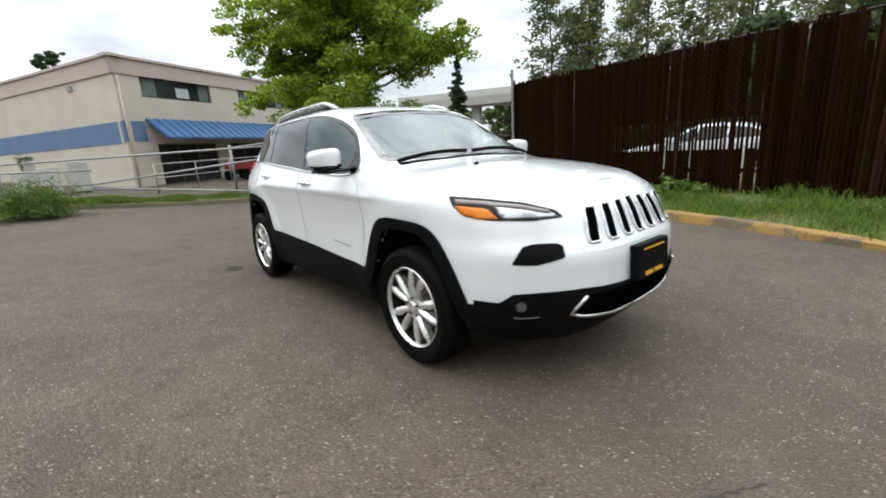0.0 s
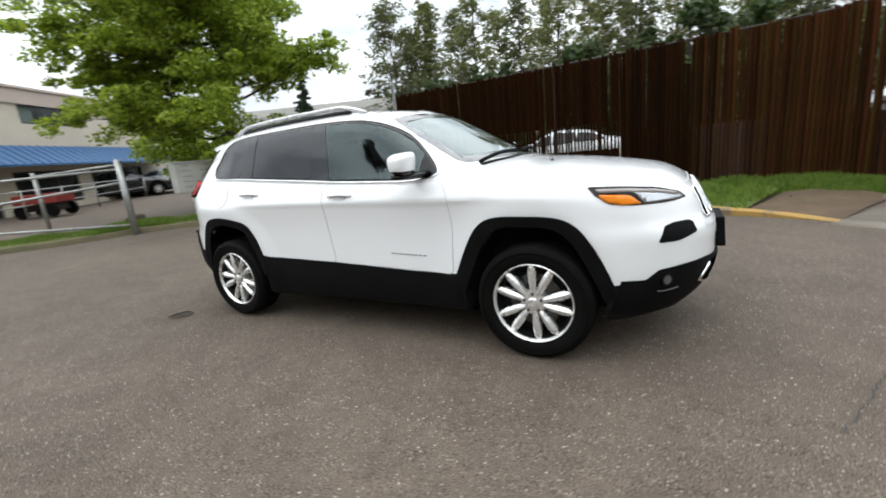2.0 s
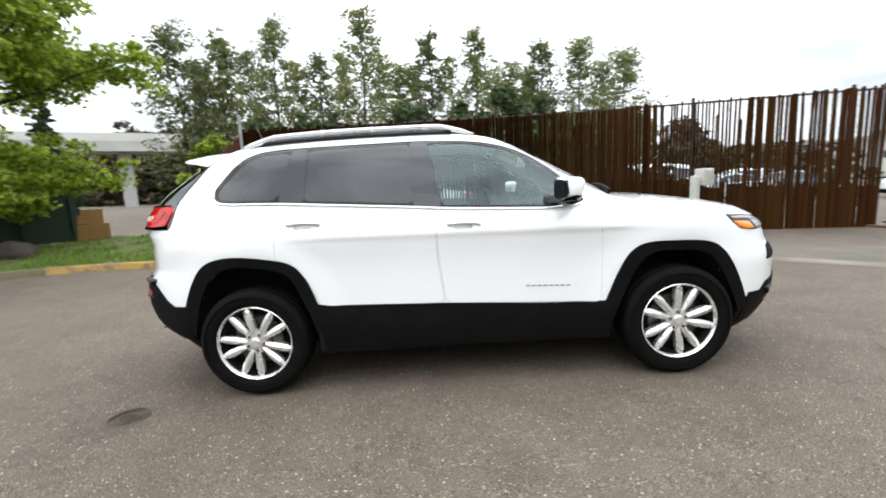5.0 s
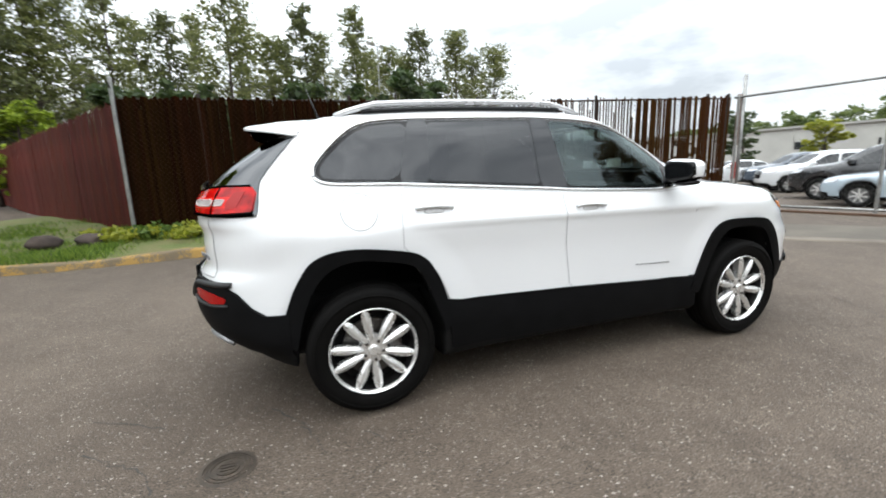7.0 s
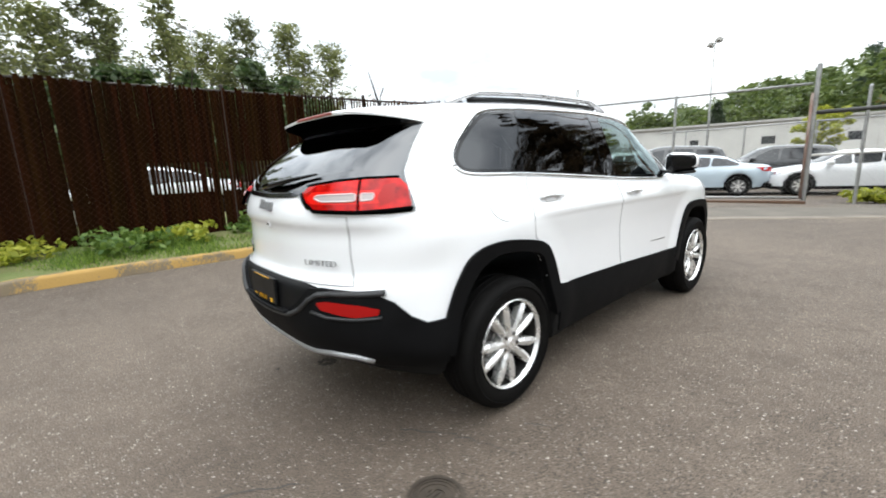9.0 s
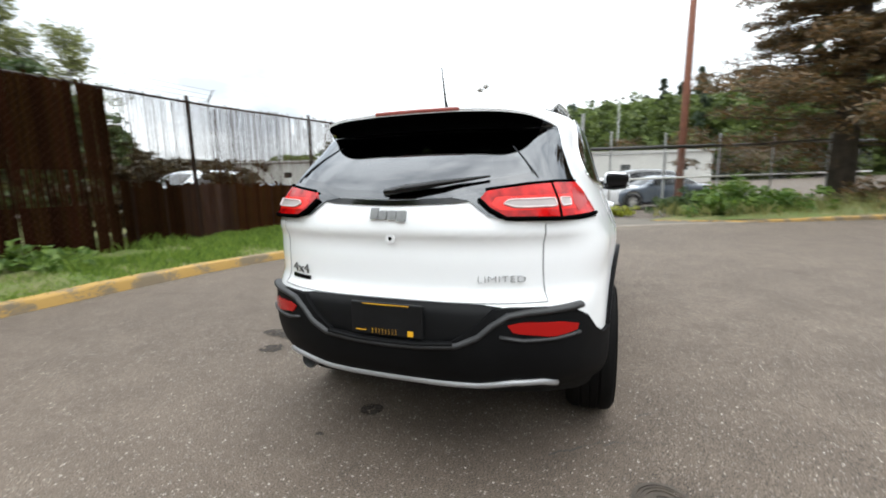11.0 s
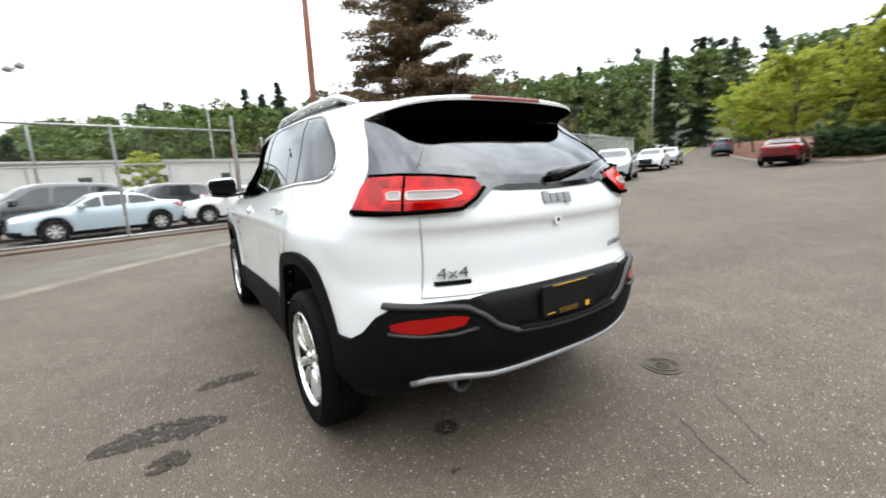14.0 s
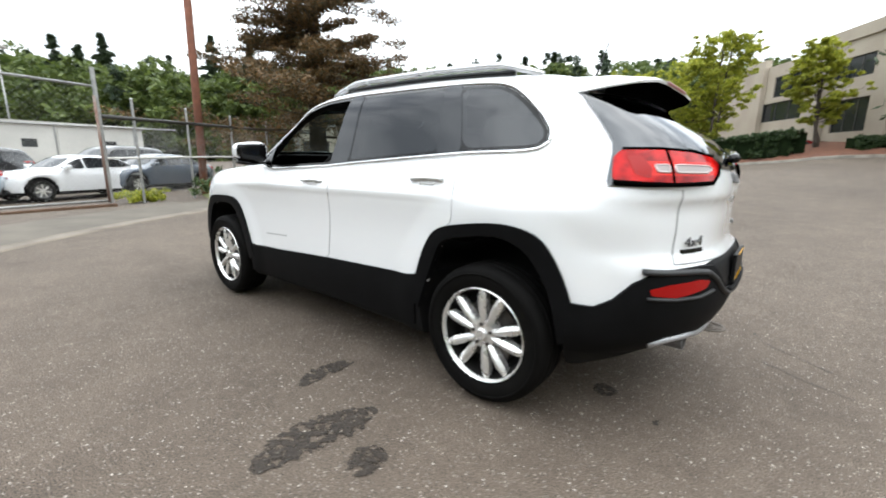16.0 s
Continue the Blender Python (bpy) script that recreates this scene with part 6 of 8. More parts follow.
for sgn, way in ((1, SIDE_L), (-1, SIDE_R)):
    fd = skin("front_door", F_DOOR, way, 0.003, M_paint, 0.012, 0.018)
    rd = skin("rear_door", R_DOOR, way, 0.003, M_paint, 0.012, 0.018)
    for poly, dob in ((F_DOOR, fd), (R_DOOR, rd)):
        piece("door_gap", seam(list(poly) + [poly[0]], way, 0.005, 0.0015), M_seam, dob)
    sill = skin("sill_cladding", SILL, way, 0.012, M_clad, 0.03)
    skin("rear_arch_flare", ARCH_R + ARCH_R_IN[::-1], way, 0.016, M_clad, 0.05, 0.025)
    skin("front_arch_flare", ARCH_F + ARCH_F_IN[::-1], way, 0.016, M_clad, 0.05, 0.025)
    # windows
    for name, poly, m in (("quarter_window", QUARTER, M_sideglass), ("rear_door_window", REAR_DOOR_GLASS, M_sideglass), ("front_door_window", FRONT_DOOR_GLASS, M_clear)):
        if sgn > 0 and name == "front_door_window":
            continue
        g = skin(name, poly, way, 0.0015, m, 0.004, 0.05)
        g.visible_shadow = False
    skin("window_surround", DLO, way, 0.002, M_gloss, 0.006, holes=[QUARTER, REAR_DOOR_GLASS, FRONT_DOOR_GLASS])
    skin("pillar_trim", soft([(-0.312, 1.156), (-0.318, 1.556), (-0.2, 1.552), (-0.124, 1.142)]), way, 0.0045, M_pillar, 0.006)
    skin("pillar_trim", soft([(-1.142, 1.214), (-1.054, 1.545), (-0.95, 1.549), (-0.978, 1.204)]), way, 0.0045, M_pillar, 0.006)
    skin("mirror_sail", soft([(0.61, 1.112), (0.64, 1.28), (0.765, 1.16), (0.75, 1.125)]), way, 0.002, M_gloss, 0.006)
    piece("window_chrome", tube(on_skin(list(DLO) + [DLO[0]], way, 0.003), 0.0085, 8, squash=0.8), M_chrome, car, "bright chrome strip round the side windows", smooth=True)
    gap = inset(DLO, -0.0125)
    piece("window_gap", seam(list(gap) + [gap[0]], way, 0.005, 0.001), M_seam, car)
    # handles with their scooped recess
    for hx, hz in ((-0.0, 1.04), (-0.975, 1.082)):
        hn = piece("door_handle", tube(on_skin([(hx - 0.105, hz), (hx - 0.07, hz + 0.004), (hx, hz + 0.006), (hx + 0.07, hz + 0.002), (hx + 0.1, hz - 0.004)], way, 0.018), 0.013, 10, squash=0.75),
                   M_paint, fd if hx > -0.5 else rd, smooth=True)
        piece("handle_recess", panel(soft([(hx - 0.06, hz - 0.03), (hx - 0.06, hz + 0.03), (hx + 0.05, hz + 0.03), (hx + 0.05, hz - 0.03)]), way, 0.0045, 0.002, 0.02), surface("recess_shade", (0.84, 0.845, 0.85), rough=0.35, bump=0), hn, smooth=True)
    # model script on the front door, as plain bars
    for k in range(8):
        skin("badge_bar", [(0.37 + 0.036 * k, 0.628 - 0.0015 * k), (0.37 + 0.036 * k, 0.635 - 0.0015 * k), (0.396 + 0.036 * k, 0.635 - 0.0015 * k), (0.396 + 0.036 * k, 0.628 - 0.0015 * k)], way, 0.006, M_scriptbar, 0.004, 0.03, fd)
    # mirror
    mir = new("door_mirror")
    mir.parent = car
    bm = bmesh.new()
    bmesh.ops.create_uvsphere(bm, u_segments=28, v_segments=18, radius=1)
    for v in bm.verts:
        x, y, z = v.co
        p = 3.6
        nrm = (abs(x) ** p + abs(y) ** p + abs(z) ** p) ** (1 / p)
        x, y, z = x / nrm, y / nrm, z / nrm
        v.co = (0.078 * x * (0.75 + 0.15 * z) + 0.025 * (1 - y * y), 0.112 * y, 0.07 * z * (1 - 0.12 * y))
    cap_v, cap_f = [tuple(v.co) for v in bm.verts], [tuple(v.index for v in q.verts) for q in bm.faces]
    bm.free()
    at = Matrix.Translation((0.60, sgn * 0.962, 1.218)) @ Matrix.Diagonal((1, sgn, 1, 1)) @ Euler((0, 0, radians(-8))).to_matrix().to_4x4()
    low = [all(cap_v[i][2] < -0.028 for i in q) or all(cap_v[i][0] < -0.03 for i in q) for q in cap_f]
    pc = piece("mirror_cap", moved((cap_v, cap_f), at), [M_paint, M_gloss], mir, smooth=True, mat_ids=[1 if q else 0 for q in low])
    piece("mirror_glass", moved(([(x * 0.1 - 0.04, y * 0.84, z * 0.8) for x, y, z in cap_v], cap_f), at), M_gloss, mir, smooth=True)
    piece("mirror_foot", join(tube([(0.68, sgn * 0.79, 1.155), (0.65, sgn * 0.86, 1.145), (0.615, sgn * 0.95, 1.14), (0.605, sgn * 1.05, 1.148)], [0.04, 0.034, 0.042, 0.03], 12, squash=0.42)), M_gloss, mir, smooth=True)
    # headlamp: black housing, amber and silver inside, on the front corner
    q = (lambda poly: poly) if sgn > 0 else (lambda poly: mirrored(poly, FRONT_RND))
    hl = skin("headlamp", q(soft([(66.5, 1.012), (55, 1.0), (42, 0.975), (33, 0.935), (31, 0.902), (40, 0.893), (52, 0.897), (60, 0.915), (64.5, 0.965)])), FRONT_RND, 0.004, M_gloss, 0.02, 0.025)
    piece("amber_marker", panel(q(soft([(63.6, 0.968), (53.0, 0.953), (49.6, 0.903), (56.5, 0.905), (61.5, 0.927)])), FRONT_RND, 0.007, 0.004, 0.02), M_amber, hl, "amber side marker", smooth=True)
    piece("lamp_bowl", panel(q(soft([(51.5, 0.968), (42, 0.952), (33.5, 0.922), (33, 0.904), (48.5, 0.902)])), FRONT_RND, 0.007, 0.004, 0.02), M_silver, hl, smooth=True)
    piece("light_guide", panel(q([(64, 0.998), (54, 0.988), (43, 0.967), (35, 0.938), (35, 0.922), (43, 0.949), (54, 0.968), (63, 0.977)]), FRONT_RND, 0.008, 0.003, 0.02), M_whitelens, hl, "pale daytime light strip", smooth=True)
    skin("upper_intake", q(soft([(46.5, 0.692), (43.5, 0.775), (40, 0.788), (34, 0.788), (32.5, 0.775), (32.3, 0.722), (40, 0.69)])), FRONT_RND, 0.003, M_clad, 0.03, 0.03)
    fog_at = [tuple(project(q([(44, 0.49)]), FRONT_RND, o)[0]) for o in (0.0, 0.026)]
    fog = piece("fog_lamp", tube(fog_at, 0.034, 18), M_gloss, car, smooth=True, sharp=30)
    piece("fog_lens", tube([tuple(project(q([(44, 0.49)]), FRONT_RND, o)[0]) for o in (0.02, 0.029)], 0.024, 18), M_badge, fog, "pale round fog lens", smooth=True, sharp=30)
    piece("fog_trim", tube(on_skin(q([(46, 0.424), (44, 0.42), (41, 0.424), (39, 0.43)]), FRONT_RND, 0.014), 0.0035, 6), M_badge, fog, smooth=True)
    # tail lamp in its black surround
    q = (lambda poly: poly) if sgn > 0 else (lambda poly: mirrored(poly, REAR_RND))
    rim_out = [tuple(p) for p in spline([(119.9, 1.466), (122.0, 1.42), (124.4, 1.37), (127.0, 1.29), (127.9, 1.25), (127.5, 1.212), (126.2, 1.15), (125.3, 1.1), (125.5, 1.083)], 0.6)]
    blk = skin("tail_surround", q(rim_out + [(134, 1.079), (150, 1.083), (155.5, 1.1), (160, 1.16), (164, 1.17), (158, 1.2), (150, 1.225), (142, 1.24), (143, 1.3), (144, 1.4), (140, 1.45), (130, 1.465), (123, 1.47)]), REAR_RND, 0.009, M_dpanel, 0.02, 0.018)
    tl = skin("tail_lamp", q(soft([(129.5, 1.222), (127.3, 1.19), (126.3, 1.1), (140, 1.092), (152, 1.097), (155, 1.128), (157.3, 1.165), (155.6, 1.195), (146, 1.214), (138, 1.222)])), REAR_RND, 0.022, M_redlens, 0.03, 0.025, label="red tail lamp with a pale insert")
    piece("lens_band", panel(q(soft([(131.5, 1.178), (132.2, 1.124), (153, 1.122), (155.0, 1.146), (153.6, 1.174)])), REAR_RND, 0.0232, 0.003, 0.02), M_lensglow, tl, "brighter red band round the pale inserts", smooth=True, sharp=30)
    for lens in ([(135.6, 1.164), (136.0, 1.138), (138.8, 1.136), (138.8, 1.165)], [(140.2, 1.165), (140.2, 1.135), (149.8, 1.134), (152.2, 1.148), (151.0, 1.161)]):
        piece("reverse_lens", panel(q(soft(lens)), REAR_RND, 0.0255, 0.004, 0.02), M_whitelens, tl, smooth=True, sharp=30)
        rim_line = soft(lens)
        piece("lens_rim", tube(on_skin(q(list(rim_line) + [rim_line[0]]), REAR_RND, 0.0255), 0.0035, 6), M_lensrim, tl, smooth=True)
    piece("lens_shade", panel(q(soft([(130.2, 1.2), (131.0, 1.13), (134.2, 1.112), (135.0, 1.15), (133.4, 1.198)])), REAR_RND, 0.024, 0.003, 0.02), M_redrefl, tl, "darker red patch in the lens", smooth=True, sharp=30)
    piece("lens_rib", panel(q([(139.2, 1.222), (139.75, 1.222), (139.75, 1.092), (139.2, 1.092)]), REAR_RND, 0.025, 0.006, 0.02), M_hollow, tl)
    piece("lens_rim", tube(on_skin(q([(126.2, 1.098), (134, 1.092), (140, 1.089), (152, 1.094), (155.3, 1.127), (157.6, 1.165)]), REAR_RND, 0.02), 0.0085, 8), M_hollow, tl, smooth=True)
    piece("lens_rim", tube(on_skin(q([(129.5, 1.226), (138, 1.226), (146, 1.218), (155.8, 1.199)]), REAR_RND, 0.021), 0.006, 8), M_hollow, tl, smooth=True)
    skin("rear_reflector", q(soft([(152.3, 0.702), (149, 0.712), (140, 0.702), (135.4, 0.684), (135.8, 0.66), (142, 0.648), (151, 0.672)])), REAR_RND, 0.022, M_redrefl, 0.02, 0.025)
    piece("bumper_gap", seam(q([(142.8, 1.07), (142.8, 0.9), (142.2, 0.775)]), REAR_RND, 0.006, 0.0025), M_seam, car)

# front face
LOWER_F = [(-57.5, 0.5), (-50, 0.497), (-46, 0.545), (-38, 0.558), (-27, 0.565), (-12, 0.55), (12, 0.55), (27, 0.565), (38, 0.558), (46, 0.545), (50, 0.497), (57.5, 0.5), (60, 0.3), (30, 0.262), (0, 0.255), (-30, 0.262), (-60, 0.3)]
lf = skin("lower_front_bumper", LOWER_F, FRONT_RND, 0.010, M_clad, 0.03)
# Flat sheet; the dark inside of the intake is only its colour
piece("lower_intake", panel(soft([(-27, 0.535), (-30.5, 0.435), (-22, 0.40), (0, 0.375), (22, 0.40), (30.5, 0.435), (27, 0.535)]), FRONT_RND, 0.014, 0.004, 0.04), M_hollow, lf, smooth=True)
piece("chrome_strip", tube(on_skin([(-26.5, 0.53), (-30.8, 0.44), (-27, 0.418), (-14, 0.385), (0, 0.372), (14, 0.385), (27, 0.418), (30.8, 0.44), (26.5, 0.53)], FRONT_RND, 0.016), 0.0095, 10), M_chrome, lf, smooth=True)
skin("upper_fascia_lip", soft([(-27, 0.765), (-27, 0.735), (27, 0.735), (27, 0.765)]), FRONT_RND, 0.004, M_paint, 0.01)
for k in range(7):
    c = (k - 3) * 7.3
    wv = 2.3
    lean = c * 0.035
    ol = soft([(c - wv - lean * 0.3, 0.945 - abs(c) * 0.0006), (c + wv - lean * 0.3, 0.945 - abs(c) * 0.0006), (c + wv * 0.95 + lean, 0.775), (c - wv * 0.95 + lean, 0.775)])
    # No real opening: the slot's inner shade is this sheet's black
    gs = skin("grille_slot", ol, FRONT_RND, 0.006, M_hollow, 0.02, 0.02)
    piece("slot_surround", tube(on_skin(list(ol) + [ol[0]], FRONT_RND, 0.006), 0.0075, 8), M_chrome, gs, "bright surround of a grille slot", smooth=True)
for line in ([(-66.5, 1.03), (-55, 1.018), (-42, 0.993), (-32, 0.965), (-20, 0.965), (0, 0.972), (20, 0.965), (32, 0.965), (42, 0.993), (55, 1.018), (66.5, 1.03)],):
    piece("hood_gap", seam(line, FRONT_RND, 0.005, 0.001), M_hoodgap, car)
for s in (1, -1):
    piece("hood_gap", seam([(1.0, s * 0.76), (1.2, s * 0.775), (1.45, s * 0.765), (1.65, s * 0.74)], FROM_TOP, 0.005, 0.001), M_hoodgap, car)
skin("nose_emblem", soft([(2.015, -0.07), (2.015, 0.07), (2.04, 0.07), (2.04, -0.07)]), FROM_TOP, 0.003, M_silver, 0.004, 0.03)
pl = new("plate_holder")
pl.parent = car
pm = pose(2.315, 0.0, 0.635, 0, -4, 0)
piece("plate", moved(box(-0.03, 0.018, -0.17, 0.17, -0.09, 0.09, 0.008), pm), M_clad, pl)
for a, b, c, d in ((-0.11, 0.11, 0.058, 0.066), (-0.1, -0.02, -0.075, -0.055), (0.0, 0.09, -0.075, -0.055)):
    piece("yellow_bar", moved(box(0.018, 0.0205, a, b, c, d), pm), M_yellow, pl)
# windscreen, cowl, wipers
ws = skin("windscreen", WINDSCREEN, FRONT_END, 0.002, M_screen, 0.004, 0.06)
ws.visible_shadow = False
skin("windscreen_band", WINDSCREEN, FRONT_END, 0.0035, M_frit, 0.006, 0.03, ws, holes=[inset(WINDSCREEN, 0.035)])
skin("cowl", soft([(1.0, -0.62), (1.075, -0.3), (1.09, 0.0), (1.075, 0.3), (1.0, 0.62), (0.97, 0.63), (1.05, 0.3), (1.065, 0.0), (1.05, -0.3), (0.97, -0.63)]), FROM_TOP, 0.004, M_clad, 0.02, 0.03)
for y0, y1, ph in ((-0.64, -0.1, 0.0), (-0.04, 0.6, 0.0)):
    n = 10
    pts = [project([(1.05 - 0.16 * abs(y0 + (y1 - y0) * i / n) ** 1.5 * 0.8 - ph, y0 + (y1 - y0) * i / n)], FROM_TOP, 0.022 + 0.01 * math.sin(math.pi * i / n))[0] for i in range(n + 1)]
    wb = piece("wiper", tube(pts, 0.013, 8), M_clad, car, smooth=True)
piece("washer_jet", tube([tuple(project([(1.35, -0.3)], FROM_TOP, -0.002)[0]), tuple(project([(1.345, -0.3)], FROM_TOP, 0.01)[0])], 0.014, 8), M_clad, car, smooth=True)
# rear face
LOWER_R = [(117.5, 0.6), (124, 0.598), (128, 0.635), (132, 0.705), (136, 0.74), (143, 0.758), (151, 0.762), (155, 0.757), (160, 0.68), (166, 0.615), (180, 0.605), (194, 0.615), (200, 0.68), (205, 0.757), (209, 0.762), (217, 0.758),
           (224, 0.74), (228, 0.705), (232, 0.635), (236, 0.598), (242.5, 0.6), (242, 0.38), (222, 0.37), (205, 0.42), (180, 0.42), (155, 0.42), (138, 0.37), (118, 0.38)]
lr = skin("lower_rear_bumper", LOWER_R, REAR_RND, 0.018, M_clad, 0.035, 0.03)
piece("plate_recess", panel(soft([(152, 0.772), (157, 0.66), (163, 0.6), (180, 0.59), (197, 0.6), (203, 0.66), (208, 0.772)]), REAR_RND, 0.004, 0.006, 0.04), surface("recess_black", (0.006, 0.006, 0.0065), rough=0.5, spec=0.12, bump=0), car, smooth=True)
# Paler than the cladding: sky light on the ridges put into the colour
M_ridge = surface("skylit_grey_plastic", (0.02, 0.02, 0.021), (0.011, 0.011, 0.012), rough=0.55, scale=6, fine=90, bump=0.1)
piece("bumper_ridge", tube(on_skin([(134, 0.752), (140, 0.748), (148, 0.744), (152, 0.735), (155.5, 0.7), (158.5, 0.655), (163, 0.62), (172, 0.607), (180, 0.603), (188, 0.607), (197, 0.62), (201.5, 0.655), (204.5, 0.7), (208, 0.735), (212, 0.744), (220, 0.748), (226, 0.752)], REAR_RND, 0.012), 0.022, 8, squash=0.6), M_ridge, lr, smooth=True)
for k in (1, -1):
    piece("bumper_ridge", tube(on_skin([(180 - k * 45, 0.648), (180 - k * 38, 0.64), (180 - k * 31, 0.642), (180 - k * 26, 0.658)], REAR_RND, 0.018), 0.012, 8, squash=0.6), M_ridge, lr, smooth=True)
piece("plate_shelf", tube(on_skin([(164, 0.628), (172, 0.615), (180, 0.612), (188, 0.615), (196, 0.628)], REAR_RND, 0.02), 0.014, 8, squash=0.6), M_clad, lr, smooth=True)
prm = pose(-2.245, 0.0, 0.69, 0, 0, 0)
rp2 = piece("plate", moved(box(-0.004, 0.012, -0.155, 0.155, -0.055, 0.075, 0.004), prm), surface("dealer_plate_black", (0.007, 0.007, 0.0075), (0.01, 0.01, 0.0105), rough=0.45, spec=0.15, bump=0), car)
for a, b, c, d in [(-0.1, 0.1, 0.069, 0.0715), (0.09, 0.135, -0.041, -0.038), (-0.115, -0.092, -0.05, -0.028)] + [(0.06 - 0.0145 * k, 0.0485 + 0.012 - 0.0145 * k, -0.05, -0.028) for k in range(8)]:
    piece("yellow_bar", moved(box(-0.0065, -0.004, a, b, c, d), prm), M_yellow, rp2)
piece("chrome_strip", tube(on_skin([(138.5, 0.425), (143, 0.45), (150, 0.455), (158, 0.432), (168, 0.428), (180, 0.426), (192, 0.428), (202, 0.432), (210, 0.455), (217, 0.45), (221.5, 0.425)], REAR_RND, 0.022), 0.014, 10), M_dullsilver, lr, smooth=True)
ex = piece("exhaust_tip", lathe([(0.034, -2.13), (0.04, -2.125), (0.04, -1.9), (0.034, -1.9)], "y", 24), M_badge, car, smooth=True, sharp=30)
ex.matrix_world = pose(0, 0.47, 0.42, 0, 0, -90)
piece("tailgate_gap", seam([(142.2, 0.775), (160, 0.775), (180, 0.775), (200, 0.775), (217.8, 0.775)], REAR_RND, 0.006, 0.0025), M_seam, car)
bl = skin("rear_window", BACKLIGHT, REAR_END, 0.002, M_privacy, 0.004, 0.05)
bl.visible_shadow = False
skin("rear_glass_edge", soft([(-0.45, 1.213), (-0.27, 1.17), (0, 1.16), (0.27, 1.17), (0.45, 1.213), (0.45, 1.2), (0.29, 1.15), (0, 1.14), (-0.29, 1.15), (-0.45, 1.2)]), REAR_END, 0.006, M_gloss, 0.01, 0.03)
skin("rear_glass_head", soft([(-0.53, 1.425), (-0.52, 1.468), (-0.3, 1.475), (0, 1.477), (0.3, 1.475), (0.52, 1.468), (0.53, 1.425), (0.3, 1.432), (0, 1.433), (-0.3, 1.432)]), REAR_END, 0.0045, M_dpanel, 0.006, 0.03, bl)
skin("rear_window_band", BACKLIGHT, REAR_END, 0.0035, M_dpanel, 0.006, 0.03, bl, holes=[inset(BACKLIGHT, 0.035)])
# roof spoiler: a white lip over a black hollow, with a slim brake light in its edge
TIP_X = curve([0, 0.3, 0.43, 0.5, 0.55, 0.59], [-1.885, -1.888, -1.868, -1.812, -1.72, -1.63])
TIP_Z = curve([0, 0.25, 0.42, 0.5, 0.55, 0.59], [1.527, 1.522, 1.508, 1.496, 1.482, 1.465])
ROOT_Z = curve([0, 0.2, 0.35, 0.45, 0.52, 0.59], [1.463, 1.462, 1.457, 1.457, 1.46, 1.463])


def spoiler_row(y):
    """Across the spoiler at one place: the lip from roof to edge, and the hollow from edge to glass."""
    u = abs(y)
    xr = -1.46 - 0.155 * (u / 0.6) ** 2
    xt, zt, z0 = float(TIP_X(u)), float(TIP_Z(u)), float(ROOT_Z(u))
    zr = float(project([(xr, y * 0.96)], FROM_TOP, 0.002)[0][2])
    xm = (xr + xt) / 2
    fade = max(0.0, 1 - (u / 0.6) ** 4)
    zm = max(float(project([(xm, y * 0.98)], FROM_TOP, 0.003)[0][2]), (zr + zt + 0.02) / 2 + 0.008 * fade)
    root = project([(y * 0.97, z0)], REAR_END, 0.012)[0]
    top = [(xr, y * 0.96, zr), (xm, y * 0.985, zm), (xt + 0.02, y, zt + 0.008 + 0.016 * fade), (xt, y, zt + 0.004 + 0.009 * fade), (xt + 0.003, y, zt)]
    below = [(xt + 0.003, y, zt), (xt + 0.045 * fade + 0.004, y, zt - 0.012 * fade), (float(root[0]) * 0.7 + (xt + 0.05 * fade) * 0.3, y * 0.985, zt * 0.6 + z0 * 0.4), tuple(root)]
    return top, below


def spoiler_net(ys, which):
    rows = [spoiler_row(float(y))[which] for y in ys]
    return [p for r in rows for p in r], [q[::-1] for q in grid_faces(len(ys), len(rows[0]))]


spoiler = piece("spoiler", spoiler_net(np.linspace(-0.588, 0.588, 61), 0), M_paint, car, "white roof spoiler above the rear window", smooth=True, sharp=50)
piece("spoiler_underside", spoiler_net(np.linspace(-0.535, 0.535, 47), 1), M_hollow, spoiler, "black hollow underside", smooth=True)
for s in (1, -1):
    piece("spoiler_cheek", spoiler_net(np.linspace(s * 0.562 - 0.027, s * 0.562 + 0.027, 9), 1), M_dpanel, spoiler, "glossy dark grey end of the spoiler", smooth=True)
bl_y = np.linspace(-0.2, 0.2, 13)
bl_v = [(float(TIP_X(abs(y))) + o, y, float(TIP_Z(abs(y))) + z) for y in bl_y for o, z in ((0.01, 0.0215), (-0.0015, 0.018), (-0.0025, 0.012), (-0.0005, 0.004))]
piece("brake_light", (bl_v, [q[::-1] for q in grid_faces(len(bl_y), 4)]), surface("dull_red_lens", (0.3, 0.07, 0.055), rough=0.3, bump=0), spoiler, smooth=True)
# rear wiper, badges, button
wp = [tuple(project([(y, z)], REAR_END, o)[0]) for y, z, o in ((0.02, 1.19, 0.03), (-0.06, 1.205, 0.035), (-0.2, 1.225, 0.032), (-0.38, 1.248, 0.025))]
piece("rear_wiper", tube(wp, [0.026, 0.024, 0.017, 0.006], 10, squash=0.7), M_gloss, car, smooth=True)
piece("camera_button", tube([tuple(project([(0.0, 1.012)], REAR_END, 0.0)[0]), tuple(project([(0.0, 1.012)], REAR_END, 0.008)[0])], 0.02, 14), M_paint, car, smooth=True, sharp=30)
piece("lock_dot", tube([tuple(project([(0.0, 1.012)], REAR_END, 0.006)[0]), tuple(project([(0.0, 1.012)], REAR_END, 0.01)[0])], 0.008, 12), M_gloss, car)
em = new("tailgate_emblem")
em.parent = car
